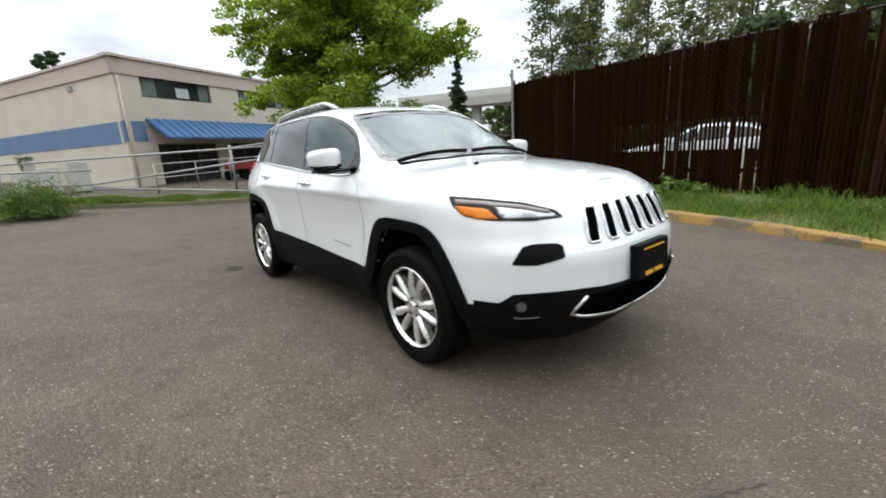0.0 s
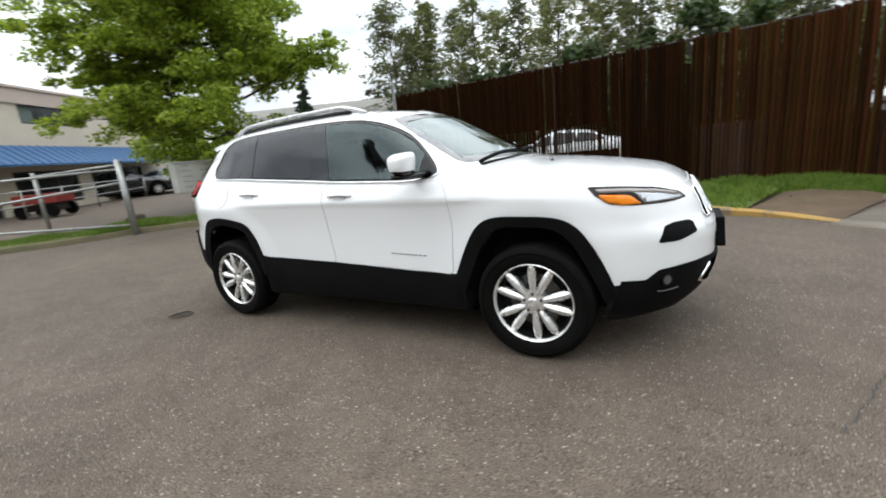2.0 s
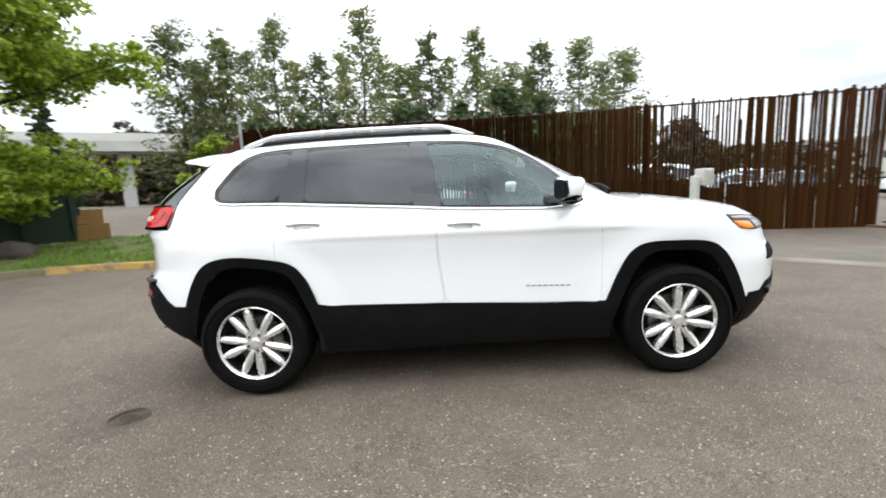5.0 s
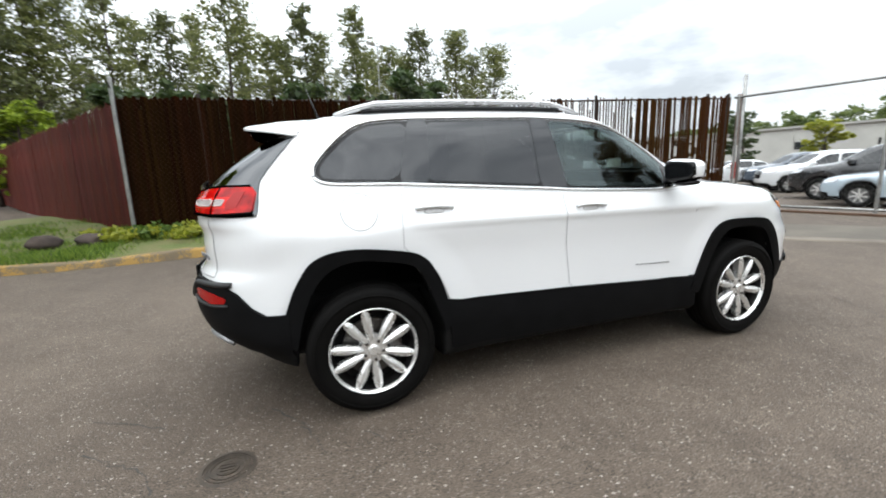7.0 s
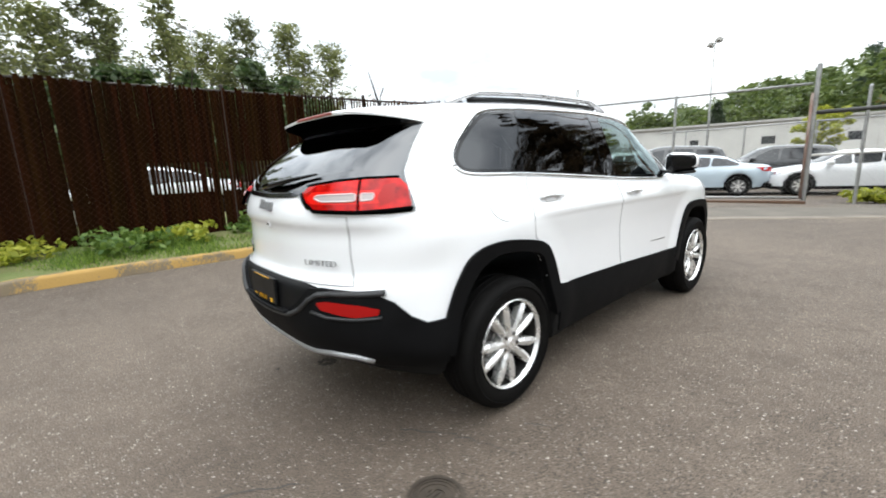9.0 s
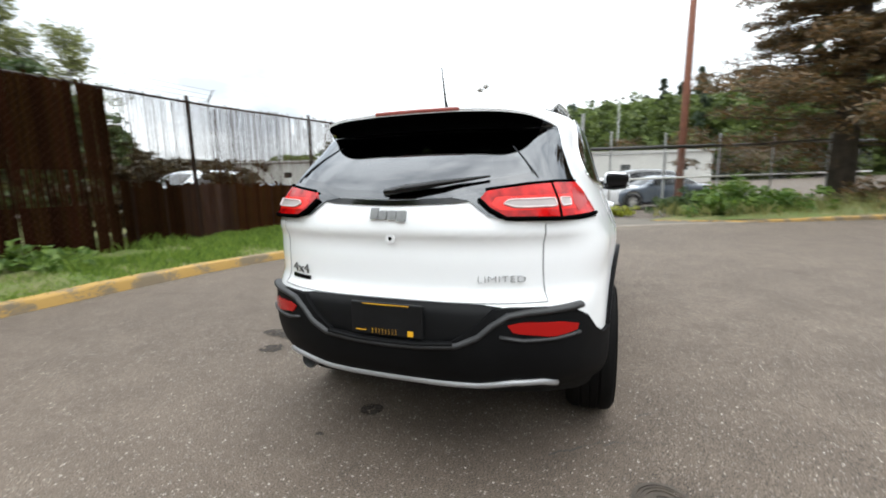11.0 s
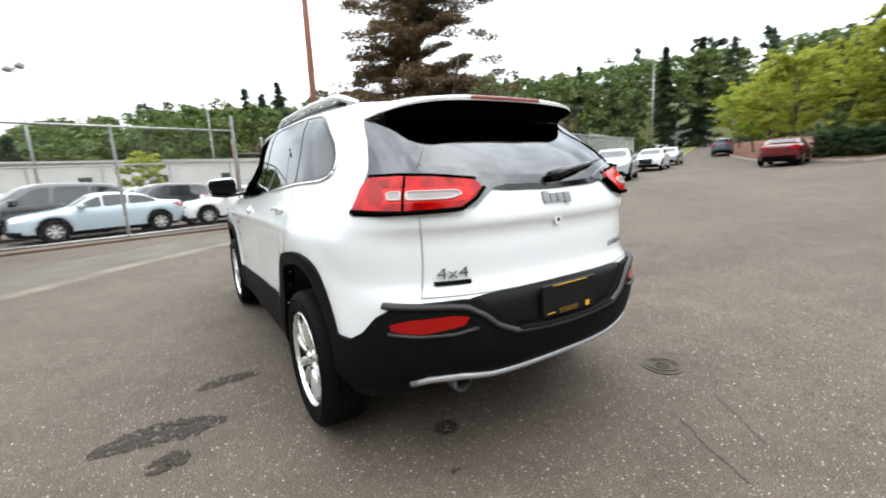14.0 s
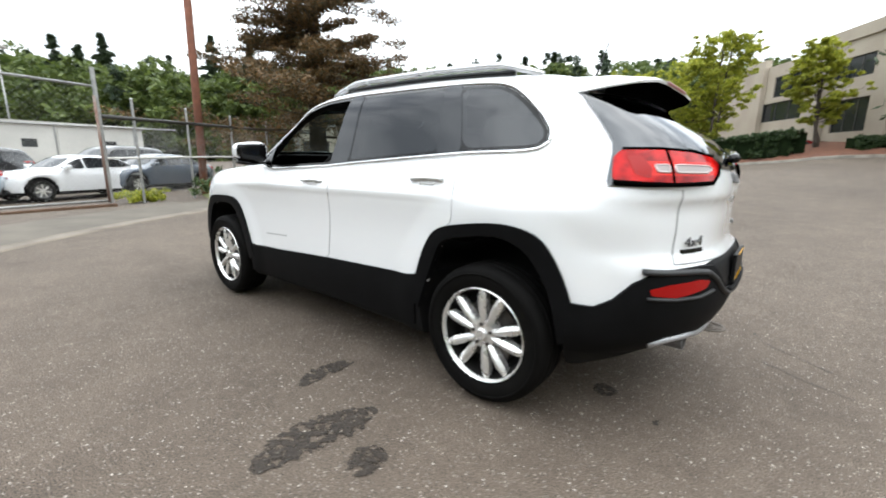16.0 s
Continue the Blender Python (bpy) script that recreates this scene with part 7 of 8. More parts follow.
for a, b, z0, z1 in ((0.082, 0.05, 1.088, 1.132), (0.045, 0.012, 1.088, 1.122), (0.007, -0.028, 1.088, 1.122), (-0.033, -0.07, 1.08, 1.122)):
    piece("emblem_block", panel(soft([(a, z0), (a, z1), (b, z1), (b, z0)]), REAR_END, 0.012, 0.012, 0.02), M_scriptbar, em, smooth=True, sharp=40)


def lettering(text, size, at, mat, parent, name):
    cu = bpy.data.curves.new(name, "FONT")
    cu.body, cu.size, cu.extrude, cu.offset, cu.align_x, cu.align_y = text, size, 0.003, -0.0012, "CENTER", "CENTER"
    cu.materials.append(mat)
    tmp = bpy.data.objects.new(name, cu)
    me2 = bpy.data.meshes.new_from_object(tmp)
    bpy.data.objects.remove(tmp)
    ob = new(name, me2)
    ob.parent = parent
    ob.matrix_world = at
    return ob


def rear_frame(y, z, off):
    """A frame lying on the tailgate: x to the reader's right, y up."""
    p0 = Vector(project([(y, z)], REAR_END, off)[0])
    pr = Vector(project([(y - 0.05, z)], REAR_END, off)[0])
    pu = Vector(project([(y, z + 0.04)], REAR_END, off)[0])
    ex = (pr - p0).normalized()
    ey = (pu - p0 - ex * (pu - p0).dot(ex)).normalized()
    ez = ex.cross(ey)
    return Matrix(((ex.x, ey.x, ez.x, p0.x), (ex.y, ey.y, ez.y, p0.y), (ex.z, ey.z, ez.z, p0.z), (0, 0, 0, 1)))


lettering("4x4", 0.062, rear_frame(0.485, 0.856, 0.006) @ Matrix.Diagonal((1.35, 1, 1, 1)), M_badge, car, "badge_text")
lettering("LIMITED", 0.042, rear_frame(-0.435, 0.862, 0.006) @ Matrix.Diagonal((1.25, 0.9, 1, 1)), M_scriptbar, car, "badge_text")
skin("badge_bar", [(0.55, 0.812), (0.55, 0.828), (0.42, 0.828), (0.42, 0.812)], REAR_END, 0.006, M_gloss, 0.006, 0.03)
# roof rails, antenna
for s in (1, -1):
    xs_r = np.linspace(-1.42, 0.1, 22)
    yr = lambda x: s * (0.57 - 0.05 * max(0, (-0.5 - x)) ** 1.5)
    base = [project([(x, yr(x))], FROM_TOP, 0.0)[0] for x in xs_r]
    up = [0.05 * min(1, min(i, 21 - i) / 3.0) ** 0.8 for i in range(22)]
    rail = piece("roof_rail", tube([(p[0], p[1], p[2] + u) for p, u in zip(base, up)], 0.02, 10, squash=0.8), surface("silver_rail", (0.75, 0.75, 0.76), rough=0.25, metal=0.6, bump=0), car, smooth=True)
    # Black tube added between rail and roof to stand for the gap's shade
    piece("rail_gap_shade", tube([(p[0], p[1], p[2] + 0.012) for p in base[2:-2]], 0.016, 8), M_gloss, rail, smooth=True)
piece("antenna", tube([tuple(project([(-1.45, -0.0)], FROM_TOP, 0.0)[0]), tuple(Vector(project([(-1.45, 0.0)], FROM_TOP, 0.0)[0]) + Vector((-0.03, 0, 0.06))), tuple(Vector(project([(-1.45, 0)], FROM_TOP, 0.0)[0]) + Vector((-0.08, 0, 0.21)))], [0.014, 0.006, 0.003], 8), M_gloss, car, smooth=True)
skin("fuel_flap", [(-1.365 + 0.088 * math.cos(a), 1.08 + 0.088 * math.sin(a)) for a in np.linspace(0, 6.283, 36, endpoint=False)], SIDE_R, 0.003, M_paint, 0.008)
piece("fuel_gap", seam([(-1.365 + 0.09 * math.cos(a), 1.08 + 0.09 * math.sin(a)) for a in np.linspace(0, 6.283, 37)], SIDE_R, 0.004, 0.002), M_seam, car)
# wheels
w0 = wheel_parts()
w0.parent = car
w0.matrix_world = pose(1.34, -0.768, 0.353, 0, 33, 0) @ Matrix.Diagonal((0.97, 1, 0.97, 1))
for m in (pose(-1.34, -0.768, 0.353, 0, -7, 0) @ Matrix.Diagonal((0.97, 1, 0.97, 1)), pose(1.34, 0.768, 0.353, 0, 20, 180) @ Matrix.Diagonal((0.97, 1, 0.97, 1)), pose(-1.34, 0.768, 0.353, 0, 31, 180) @ Matrix.Diagonal((0.97, 1, 0.97, 1))):
    c = copy_thing(w0, m)
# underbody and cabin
# Hung low and coloured near black to deepen the shade below the car
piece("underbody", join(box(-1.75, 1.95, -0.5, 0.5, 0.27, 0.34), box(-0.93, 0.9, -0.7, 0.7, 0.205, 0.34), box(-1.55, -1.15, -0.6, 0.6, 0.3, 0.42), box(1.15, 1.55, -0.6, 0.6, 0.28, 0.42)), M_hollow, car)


def seat(x, y, w):
    s = new("seat")
    s.parent = car
    piece("cushion", box(x - 0.02, x + 0.48, y - w / 2, y + w / 2, 0.72, 0.9, 0.05), M_inside, s, smooth=True, sharp=60)
    b = box(-0.07, 0.07, -w / 2, w / 2, 0, 0.58, 0.05)
    piece("backrest", moved(b, pose(x, y, 0.84, 0, -17, 0)), M_inside, s, smooth=True, sharp=60)
    piece("headrest", moved(box(-0.05, 0.05, -0.13, 0.13, 0, 0.17, 0.045), pose(x - 0.2, y, 1.43, 0, -12, 0)), M_inside, s, smooth=True, sharp=60)
    return s


for y in (-0.37, 0.37):
    seat(-0.15, y, 0.5)
for y in (-0.4, 0.0, 0.4):
    seat(-1.05, y, 0.42)
piece("dashboard", moved(box(0.5, 1.0, -0.72, 0.72, 0.78, 1.12, 0.07), pose(0, 0, 0)), M_inside, car, smooth=True, sharp=60)
piece("steering_wheel", moved(tube([(0, 0.185 * math.cos(a), 0.185 * math.sin(a)) for a in np.linspace(0, 6.283, 28, endpoint=False)], 0.016, 8, closed=True), pose(0.36, 0.37, 1.06, 0, -25, 0)), M_inside, car, smooth=True)
piece("steering_hub", moved(box(-0.02, 0.03, -0.16, 0.16, -0.04, 0.04, 0.015), pose(0.37, 0.37, 1.06, 0, -25, 0)), M_inside, car)
piece("inner_mirror", box(0.3, 0.33, -0.12, 0.12, 1.45, 1.52, 0.012), M_gloss, car)

# ---- parked cars ----
SEDAN = form_of(curve([-2.6, -2.3, -1.9, -1.55, -1.0, -0.45, 0.05, 0.35, 0.75, 1.1, 1.4, 1.9, 2.2, 2.6], [0.9, 1.03, 1.08, 1.13, 1.36, 1.44, 1.445, 1.39, 1.19, 1.02, 0.97, 0.9, 0.83, 0.6]),
                curve([0.1, 0.25, 0.45, 0.7, 0.85, 0.95, 1.1, 1.3, 1.45, 1.8], [0.78, 0.86, 0.895, 0.91, 0.9, 0.87, 0.8, 0.69, 0.6, 0.3]),
                curve([0.1, 0.25, 0.45, 0.6, 0.75, 0.88, 1.1, 1.8], [2.1, 2.3, 2.38, 2.38, 2.33, 2.2, 1.8, 1.0]),
                curve([0.1, 0.3, 0.5, 0.8, 0.98, 1.06, 1.2, 1.8], [-2.05, -2.25, -2.36, -2.38, -2.36, -2.25, -1.9, -1.0]),
                curve([-2.6, -2.0, 0, 2.0, 2.6], [0.3, 0.22, 0.2, 0.2, 0.26]), (-1.4, 1.4), 0.95)
CROSSOVER = form_of(curve([-2.6, -2.1, -1.85, -1.4, -0.9, -0.3, 0.1, 0.4, 0.8, 1.1, 1.4, 1.9, 2.15, 2.6], [1.5, 1.6, 1.64, 1.69, 1.72, 1.73, 1.7, 1.62, 1.38, 1.2, 1.13, 1.06, 0.98, 0.7]),
                    curve([0.1, 0.3, 0.5, 0.8, 0.95, 1.1, 1.3, 1.5, 1.65, 1.9], [0.8, 0.88, 0.92, 0.935, 0.93, 0.9, 0.82, 0.74, 0.68, 0.4]),
                    curve([0.1, 0.3, 0.5, 0.75, 0.95, 1.05, 1.3, 1.9], [2.05, 2.25, 2.34, 2.34, 2.28, 2.18, 1.8, 1.0]),
                    curve([0.1, 0.35, 0.55, 0.9, 1.1, 1.3, 1.5, 1.62, 1.9], [-2.05, -2.25, -2.34, -2.33, -2.31, -2.22, -2.1, -2.0, -1.6]),
                    curve([-2.6, -2.0, 0, 2.0, 2.6], [0.34, 0.26, 0.24, 0.24, 0.3]), (-1.4, 1.4), 1.1)
M_lotglass = surface("car_window_glass", (0.012, 0.014, 0.016), (0.02, 0.022, 0.024), rough=0.05, bump=0.0)
M_lottyre = M_rubber
M_lotrim = surface("grey_lot_rim", (0.2, 0.2, 0.2), (0.1, 0.1, 0.1), rough=0.4, metal=0.5, scale=8, bump=0)


def simple_wheel():
    w = new("wheel")
    piece("tyre", lathe([(0.22, -0.1), (0.3, -0.11), (0.335, -0.09), (0.34, 0.0), (0.335, 0.09), (0.3, 0.11), (0.22, 0.1)], "y", 28), M_lottyre, w, smooth=True)
    r = [lathe([(0.225, -0.09), (0.225, -0.1), (0.2, -0.1), (0.195, -0.05), (0.0, -0.045), (0.0, -0.03), (0.21, -0.03)], "y", 28, True)]
    piece("rim", r[0], M_lotrim, w, smooth=True, sharp=30)
    sp = mesh_of("spoke", *box(-0.022, 0.022, -0.09, -0.05, 0.0, 0.21, 0.006), M_alloy)
    for k in range(7):
        s = new("spoke", sp)
        s.parent = w
        s.matrix_world = Euler((0, radians(51.43 * k), 0)).to_matrix().to_4x4()
    return w


def parked_car(kind, paint, label, x, y, heading, group="", scale=1.0):
    """A parked car: body, windows, lamps, wheels. heading: degrees, 0 looks to +x."""
    form = SEDAN if kind == "sedan" else CROSSOVER
    h = 0.06
    X, Y, Z = np.meshgrid(np.arange(-2.52, 2.56, h), np.arange(-1.05, 1.06, h), np.arange(0.1, 1.86, h), indexing="ij")
    f = form(X, Y, Z)
    for cx in (-1.4, 1.4):
        f = np.maximum(f, -np.maximum(np.sqrt((X - cx) ** 2 + (Z - 0.36) ** 2) - 0.4, 0.5 - np.abs(Y)))
    V, Fq = surface_net(f, X, Y, Z)
    C = V[Fq].mean(1)
    dark = (form(C[:, 0], C[:, 1], C[:, 2]) < -0.03) | (C[:, 2] < 0.3)
    t = thing("parked_car", label, "car", group)
    me = mesh_of("body", V, Fq, [paint, M_clad], True, dark.astype(int))
    new("body", me).parent = t
    put = lambda name, poly, way, mat, off=0.012: piece(name, panel(soft(poly), way, off, 0.02, 0.09, form), mat, t, smooth=True, sharp=45)
    if kind == "sedan":
        sides = [[(-1.45, 1.06), (-1.05, 1.27), (-0.62, 1.33), (-0.55, 1.03)], [(-0.5, 1.03), (-0.56, 1.34), (-0.1, 1.36), (0.1, 1.34), (0.12, 1.0)], [(0.17, 1.0), (0.16, 1.33), (0.45, 1.22), (0.86, 1.0)]]
        scr, bl2 = [(-0.66, 1.05), (0.66, 1.05), (0.55, 1.34), (-0.55, 1.34)], [(-0.62, 1.15), (0.62, 1.15), (0.52, 1.34), (-0.52, 1.34)]
        hz, tz = (0.66, 0.8), (0.82, 0.97)
    else:
        sides = [[(-1.95, 1.2), (-1.8, 1.48), (-1.25, 1.55), (-1.2, 1.16)], [(-1.12, 1.15), (-1.15, 1.57), (-0.3, 1.58), (-0.2, 1.12)], [(-0.12, 1.12), (-0.2, 1.57), (0.15, 1.53), (0.5, 1.33), (0.78, 1.11)]]
        scr, bl2 = [(-0.72, 1.22), (0.72, 1.22), (0.6, 1.6), (-0.6, 1.6)], [(-0.68, 1.2), (0.68, 1.2), (0.58, 1.52), (-0.58, 1.52)]
        hz, tz = (0.82, 0.97), (0.95, 1.2)
    for way in (SIDE_L, SIDE_R):
        for poly in sides:
            put("side_window", poly, way, M_lotglass)
    put("windscreen", scr, FRONT_END, M_lotglass)
    put("rear_window", bl2, REAR_END, M_lotglass)
    for s in (1, -1):
        put("headlamp", [(s * 0.5, hz[0]), (s * 0.78, hz[0] + 0.05), (s * 0.8, hz[1]), (s * 0.5, hz[1] - 0.03)], FRONT_END, M_silver)
        put("tail_lamp", [(s * 0.45, tz[0]), (s * 0.78, tz[0]), (s * 0.8, tz[1]), (s * 0.5, tz[1])], REAR_END, M_redlens)
    put("grille", [(-0.38, hz[0] - 0.22), (0.38, hz[0] - 0.22), (0.44, hz[1] - 0.05), (-0.44, hz[1] - 0.05)], FRONT_END, M_gloss)
    put("lower_trim", [(-0.7, 0.25), (0.7, 0.25), (0.7, 0.42), (-0.7, 0.42)], FRONT_END, M_clad)
    put("lower_trim", [(-0.7, 0.28), (0.7, 0.28), (0.7, 0.48), (-0.7, 0.48)], REAR_END, M_clad)
    for s in (1, -1):
        mv = box(0.62, 0.82, s * 0.98 - 0.1, s * 0.98 + 0.1, (0.98 if kind == "sedan" else 1.1), (1.12 if kind == "sedan" else 1.26), 0.04)
        piece("door_mirror", mv, paint, t, smooth=True, sharp=50)
    w = simple_wheel()
    w.parent = t
    w.matrix_world = pose(1.4, -0.8, 0.34)
    for m in (pose(-1.4, -0.8, 0.34), pose(1.4, 0.8, 0.34, 0, 0, 180), pose(-1.4, 0.8, 0.34, 0, 0, 180)):
        copy_thing(w, m)
    t.matrix_world = pose(x, y, gz(x, y) - 0.005, 0, 0, heading) @ Matrix.Diagonal((scale, scale, scale, 1))
    return t


def paint_mat(name, col):
    return surface(name, col, tuple(c * 0.93 for c in col), rough=0.25, scale=1.0, fine=200, bump=0.0, coat=0.8, rough_var=0.05)


P_white, P_black, P_silver = paint_mat("white_paint", (0.75, 0.76, 0.77)), paint_mat("black_paint", (0.012, 0.012, 0.014)), paint_mat("silver_paint", (0.4, 0.42, 0.44))
P_blue, P_red, P_slate = paint_mat("pale_blue_paint", (0.42, 0.5, 0.56)), paint_mat("dark_red_paint", (0.28, 0.015, 0.015)), paint_mat("slate_blue_paint", (0.07, 0.09, 0.12))
LOT = "cars in the lot"
parked_car("sedan", P_blue, "pale blue-white sedan with dark lower trim in the lot", 14.72, 3.4, 109, LOT)
parked_car("sedan", P_white, "white sedan parked in the lot behind the gate", 16.4, -0.75, 110, LOT)
parked_car("sedan", P_slate, "slate blue sedan parked behind the lot fence", 17.3, -3.4, 112, LOT)
parked_car("suv", P_black, "glossy black SUV parked in the lot", 16.6, 5.3, 110, LOT, 1.08)
parked_car("suv", P_white, "white SUV parked beside a black one", 19.6, 8.8, 140, LOT)
parked_car("suv", P_slate, "dark SUV parked in the second row", 22.6, 11.6, 140, LOT)
parked_car("sedan", P_white, "white sedan parked at the end of the row", 22.4, 14.6, 145, LOT)
parked_car("suv", P_black, "black SUV parked in the back row of the lot", 19.6, 2.0, 112, LOT)
parked_car("suv", P_black, "long black SUV parked in the back row", 20.2, -2.6, 112, LOT, 1.05)
parked_car("suv", P_silver, "silver SUV parked near the warehouse", 31, 9.5, 95, LOT)
parked_car("suv", P_white, "white SUV parked near the warehouse", 32, 3.5, 95, LOT)
parked_car("sedan", P_white, "white car parked behind the brown slat fence", -1.3, 11.7, 183, LOT, 1.06)
parked_car("suv", P_white, "white SUV parked behind the brown slat fence", 6.6, 11.4, 175, LOT)
parked_car("sedan", P_silver, "silver sedan parked behind the open slats", 14.6, 18.0, 172, LOT)
parked_car("suv", P_white, "white SUV parked in the row behind the slats", 19.5, 24.0, 172, LOT)
parked_car("sedan", P_slate, "dark blue sedan parked behind the open slats", 18.2, 18.6, 178, LOT)
ROADSIDE = "cars along the road"
parked_car("sedan", P_silver, "silver sedan parked by the chain-link fence", 9.25, -16.3, 118, ROADSIDE)
parked_car("sedan", P_white, "white car parked along the road", 13.6, -26.5, 112, ROADSIDE)
parked_car("sedan", P_silver, "silver car parked along the road", 16.2, -33, 112, ROADSIDE)
parked_car("sedan", paint_mat("deep_red_paint", (0.12, 0.008, 0.01)), "dark red hatchback parked by the mulch bed", 6.1, -26.4, 282, ROADSIDE)
parked_car("suv", P_slate, "grey pickup-like SUV parked up the road", 18.5, -47, 292, ROADSIDE)
parked_car("sedan", P_silver, "silver sedan parked further up the road", 22.0, -55, 292, ROADSIDE)
parked_car("sedan", P_white, "small white car parked far up the road", 37.0, -67.4, 118, ROADSIDE)
parked_car("sedan", P_black, "black sedan parked behind the hedge", -0.6, -31.5, 20, "cars behind the hedge")
parked_car("sedan", P_white, "white sedan parked behind the hedge", 3.0, -33, 20, "cars behind the hedge")
YARD = "cars in the yard"
parked_car("suv", P_white, "white truck-like car parked in the yard", -25.5, 19.5, 50, YARD)
parked_car("sedan", P_silver, "grey sedan parked in the yard", -24.5, 12.0, 60, YARD)
parked_car("sedan", P_black, "black sedan parked beside the shop", -24.0, 9.0, 70, YARD)
for k, (x, y, p) in enumerate([(41, -28, P_red), (47, -36, P_white), (50, -39, P_silver), (53, -42, P_red)]):
    parked_car("sedan", p, "far parked car beyond the pine", x + 6, y - 3, 30, "far cars")

truck = thing("box_truck", "white truck with a sloping cab far up the road", "truck", at=pose(37, -76, gz(37, -76), 0, 0, 245))
tv = [(x, y, z) for y in (-1.1, 1.1) for x, z in ((-4, 0.5), (3.0, 0.5), (3.2, 1.6), (1.9, 3.6), (0.6, 3.9), (-4, 3.9))]
piece("cab", (tv, [(0, 1, 2, 3, 4, 5), (11, 10, 9, 8, 7, 6)] + [(i, i + 6, (i + 1) % 6 + 6, (i + 1) % 6) for i in range(6)]), P_white, truck)
piece("windscreen", ([(3.15, -0.95, 1.75), (3.15, 0.95, 1.75), (2.05, 0.85, 3.4), (2.05, -0.85, 3.4), (3.2, -0.95, 1.75), (3.2, 0.95, 1.75), (2.1, 0.85, 3.42), (2.1, -0.85, 3.42)], [(0, 1, 2, 3), (7, 6, 5, 4), (0, 4, 5, 1), (1, 5, 6, 2), (2, 6, 7, 3), (3, 7, 4, 0)]), M_lotglass, truck)
for x in (-2.6, 2.0):
    for y in (-1.0, 1.0):
        wv2 = piece("wheel", lathe([(0.0, -0.14), (0.45, -0.14), (0.5, -0.08), (0.5, 0.08), (0.45, 0.14), (0.0, 0.14)], "y", 20, False), M_rubber, truck, smooth=True, sharp=40)
        wv2.matrix_world = truck.matrix_world @ pose(x, y, 0.5)

# ---- street furniture and small things ----
M_offwhite = surface("weathered_white_metal", (0.55, 0.54, 0.5), (0.42, 0.41, 0.38), rough=0.5, scale=2.5, fine=40, bump=0.1)
mb = thing("mailbox_cluster", "weathered grey-white cluster mailbox on a square pedestal", "mailbox", at=pose(-9.62, 4.05, 0.14, 0, 0, -12))
piece("cabinet", box(-0.22, 0.22, -0.5, 0.5, 0.72, 1.5, 0.02), M_offwhite, mb)
piece("hood", box(-0.25, 0.26, -0.53, 0.53, 1.5, 1.54, 0.012), M_offwhite, mb)
piece("pedestal", box(-0.11, 0.11, -0.11, 0.11, -0.05, 0.72, 0.015), M_offwhite, mb)
piece("base_plate", box(-0.2, 0.2, -0.2, 0.2, -0.03, 0.03, 0.01), M_galv, mb)
for i in range(2):
    for j in range(5):
        y0, z0 = -0.46 + i * 0.48, 0.78 + j * 0.14
        dr = piece("door", box(0.222, 0.232, y0, y0 + 0.44, z0, z0 + 0.125, 0.004), M_offwhite, mb)
        piece("slot", box(0.2325, 0.236, y0 + 0.1, y0 + 0.34, z0 + 0.085, z0 + 0.095), M_darkframe, dr)
kp = thing("keypad_post", "white keypad pedestal with a box on a short arm", "keypad", at=pose(4.86, 4.68, 0.08, 0, 0, 30))
piece("post", box(-0.07, 0.07, -0.06, 0.06, -0.1, 1.16, 0.012), M_offwhite, kp)
piece("arm", box(0.05, 0.3, -0.05, 0.05, 1.02, 1.12, 0.01), M_offwhite, kp)
piece("box", box(0.08, 0.46, -0.12, 0.06, 0.98, 1.3, 0.02), M_offwhite, kp)
piece("panel", box(0.13, 0.41, -0.126, -0.121, 1.03, 1.25), surface("beige_panel", (0.45, 0.42, 0.36), rough=0.6), kp)
piece("footing", box(-0.2, 0.2, -0.2, 0.2, -0.12, 0.02, 0.02), M_kerbgrey, kp)
dm = thing("dumpster", "dark green steel dumpster with a black lid", "dumpster", at=pose(-11.9, 8.75, 0.22, 0, 0, 45))
M_dump = surface("dark_green_steel", (0.012, 0.035, 0.022), (0.02, 0.045, 0.03), rough=0.6, scale=2, fine=30, bump=0.2)
dv = [(x, y, z) for z, k in ((0.0, 0.9), (1.45, 1.0)) for x, y in ((-1.2 * k, -0.8 * k), (1.2 * k, -0.8 * k), (1.2 * k, 0.8 * k), (-1.2 * k, 0.8 * k))]
piece("bin", (dv, [(3, 2, 1, 0), (0, 1, 5, 4), (1, 2, 6, 5), (2, 3, 7, 6), (3, 0, 4, 7)]), M_dump, dm)
piece("lid", box(-1.25, 1.25, -0.86, 0.86, 1.45, 1.53, 0.03), M_clad, dm)
for s in (-1, 1):
    piece("fork_pocket", box(s * 1.2 - 0.06, s * 1.2 + 0.06, -0.5, 0.5, 0.75, 0.95, 0.01), M_dump, dm)
for k in range(3):
    piece("rib", box(-1.1 + 1.06 * k, -1.02 + 1.06 * k, -0.86, -0.74, 0.2, 1.3), M_dump, dm)
M_carton = surface("brown_cardboard", (0.36, 0.2, 0.07), (0.3, 0.16, 0.055), rough=0.9, scale=3, fine=30, bump=0.15)
for k, (x, y, z, w, h, r) in enumerate([(-10.95, 9.75, 0.08, 1.15, 0.5, 40), (-11.0, 9.7, 0.585, 1.0, 0.42, 44)]):
    bx = thing("cardboard_box", "large brown cardboard box stacked by the dumpster", "box", "boxes by the dumpster", at=pose(x, y, gz(x, y) + 0.1 + z, 0, 0, r))
    piece("carton", box(-w / 2, w / 2, -0.4, 0.4, 0, h, 0.01), M_carton, bx)
    piece("flap_tape", box(-w / 2 - 0.002, w / 2 + 0.002, -0.03, 0.03, h, h + 0.004), M_tanwall, bx)


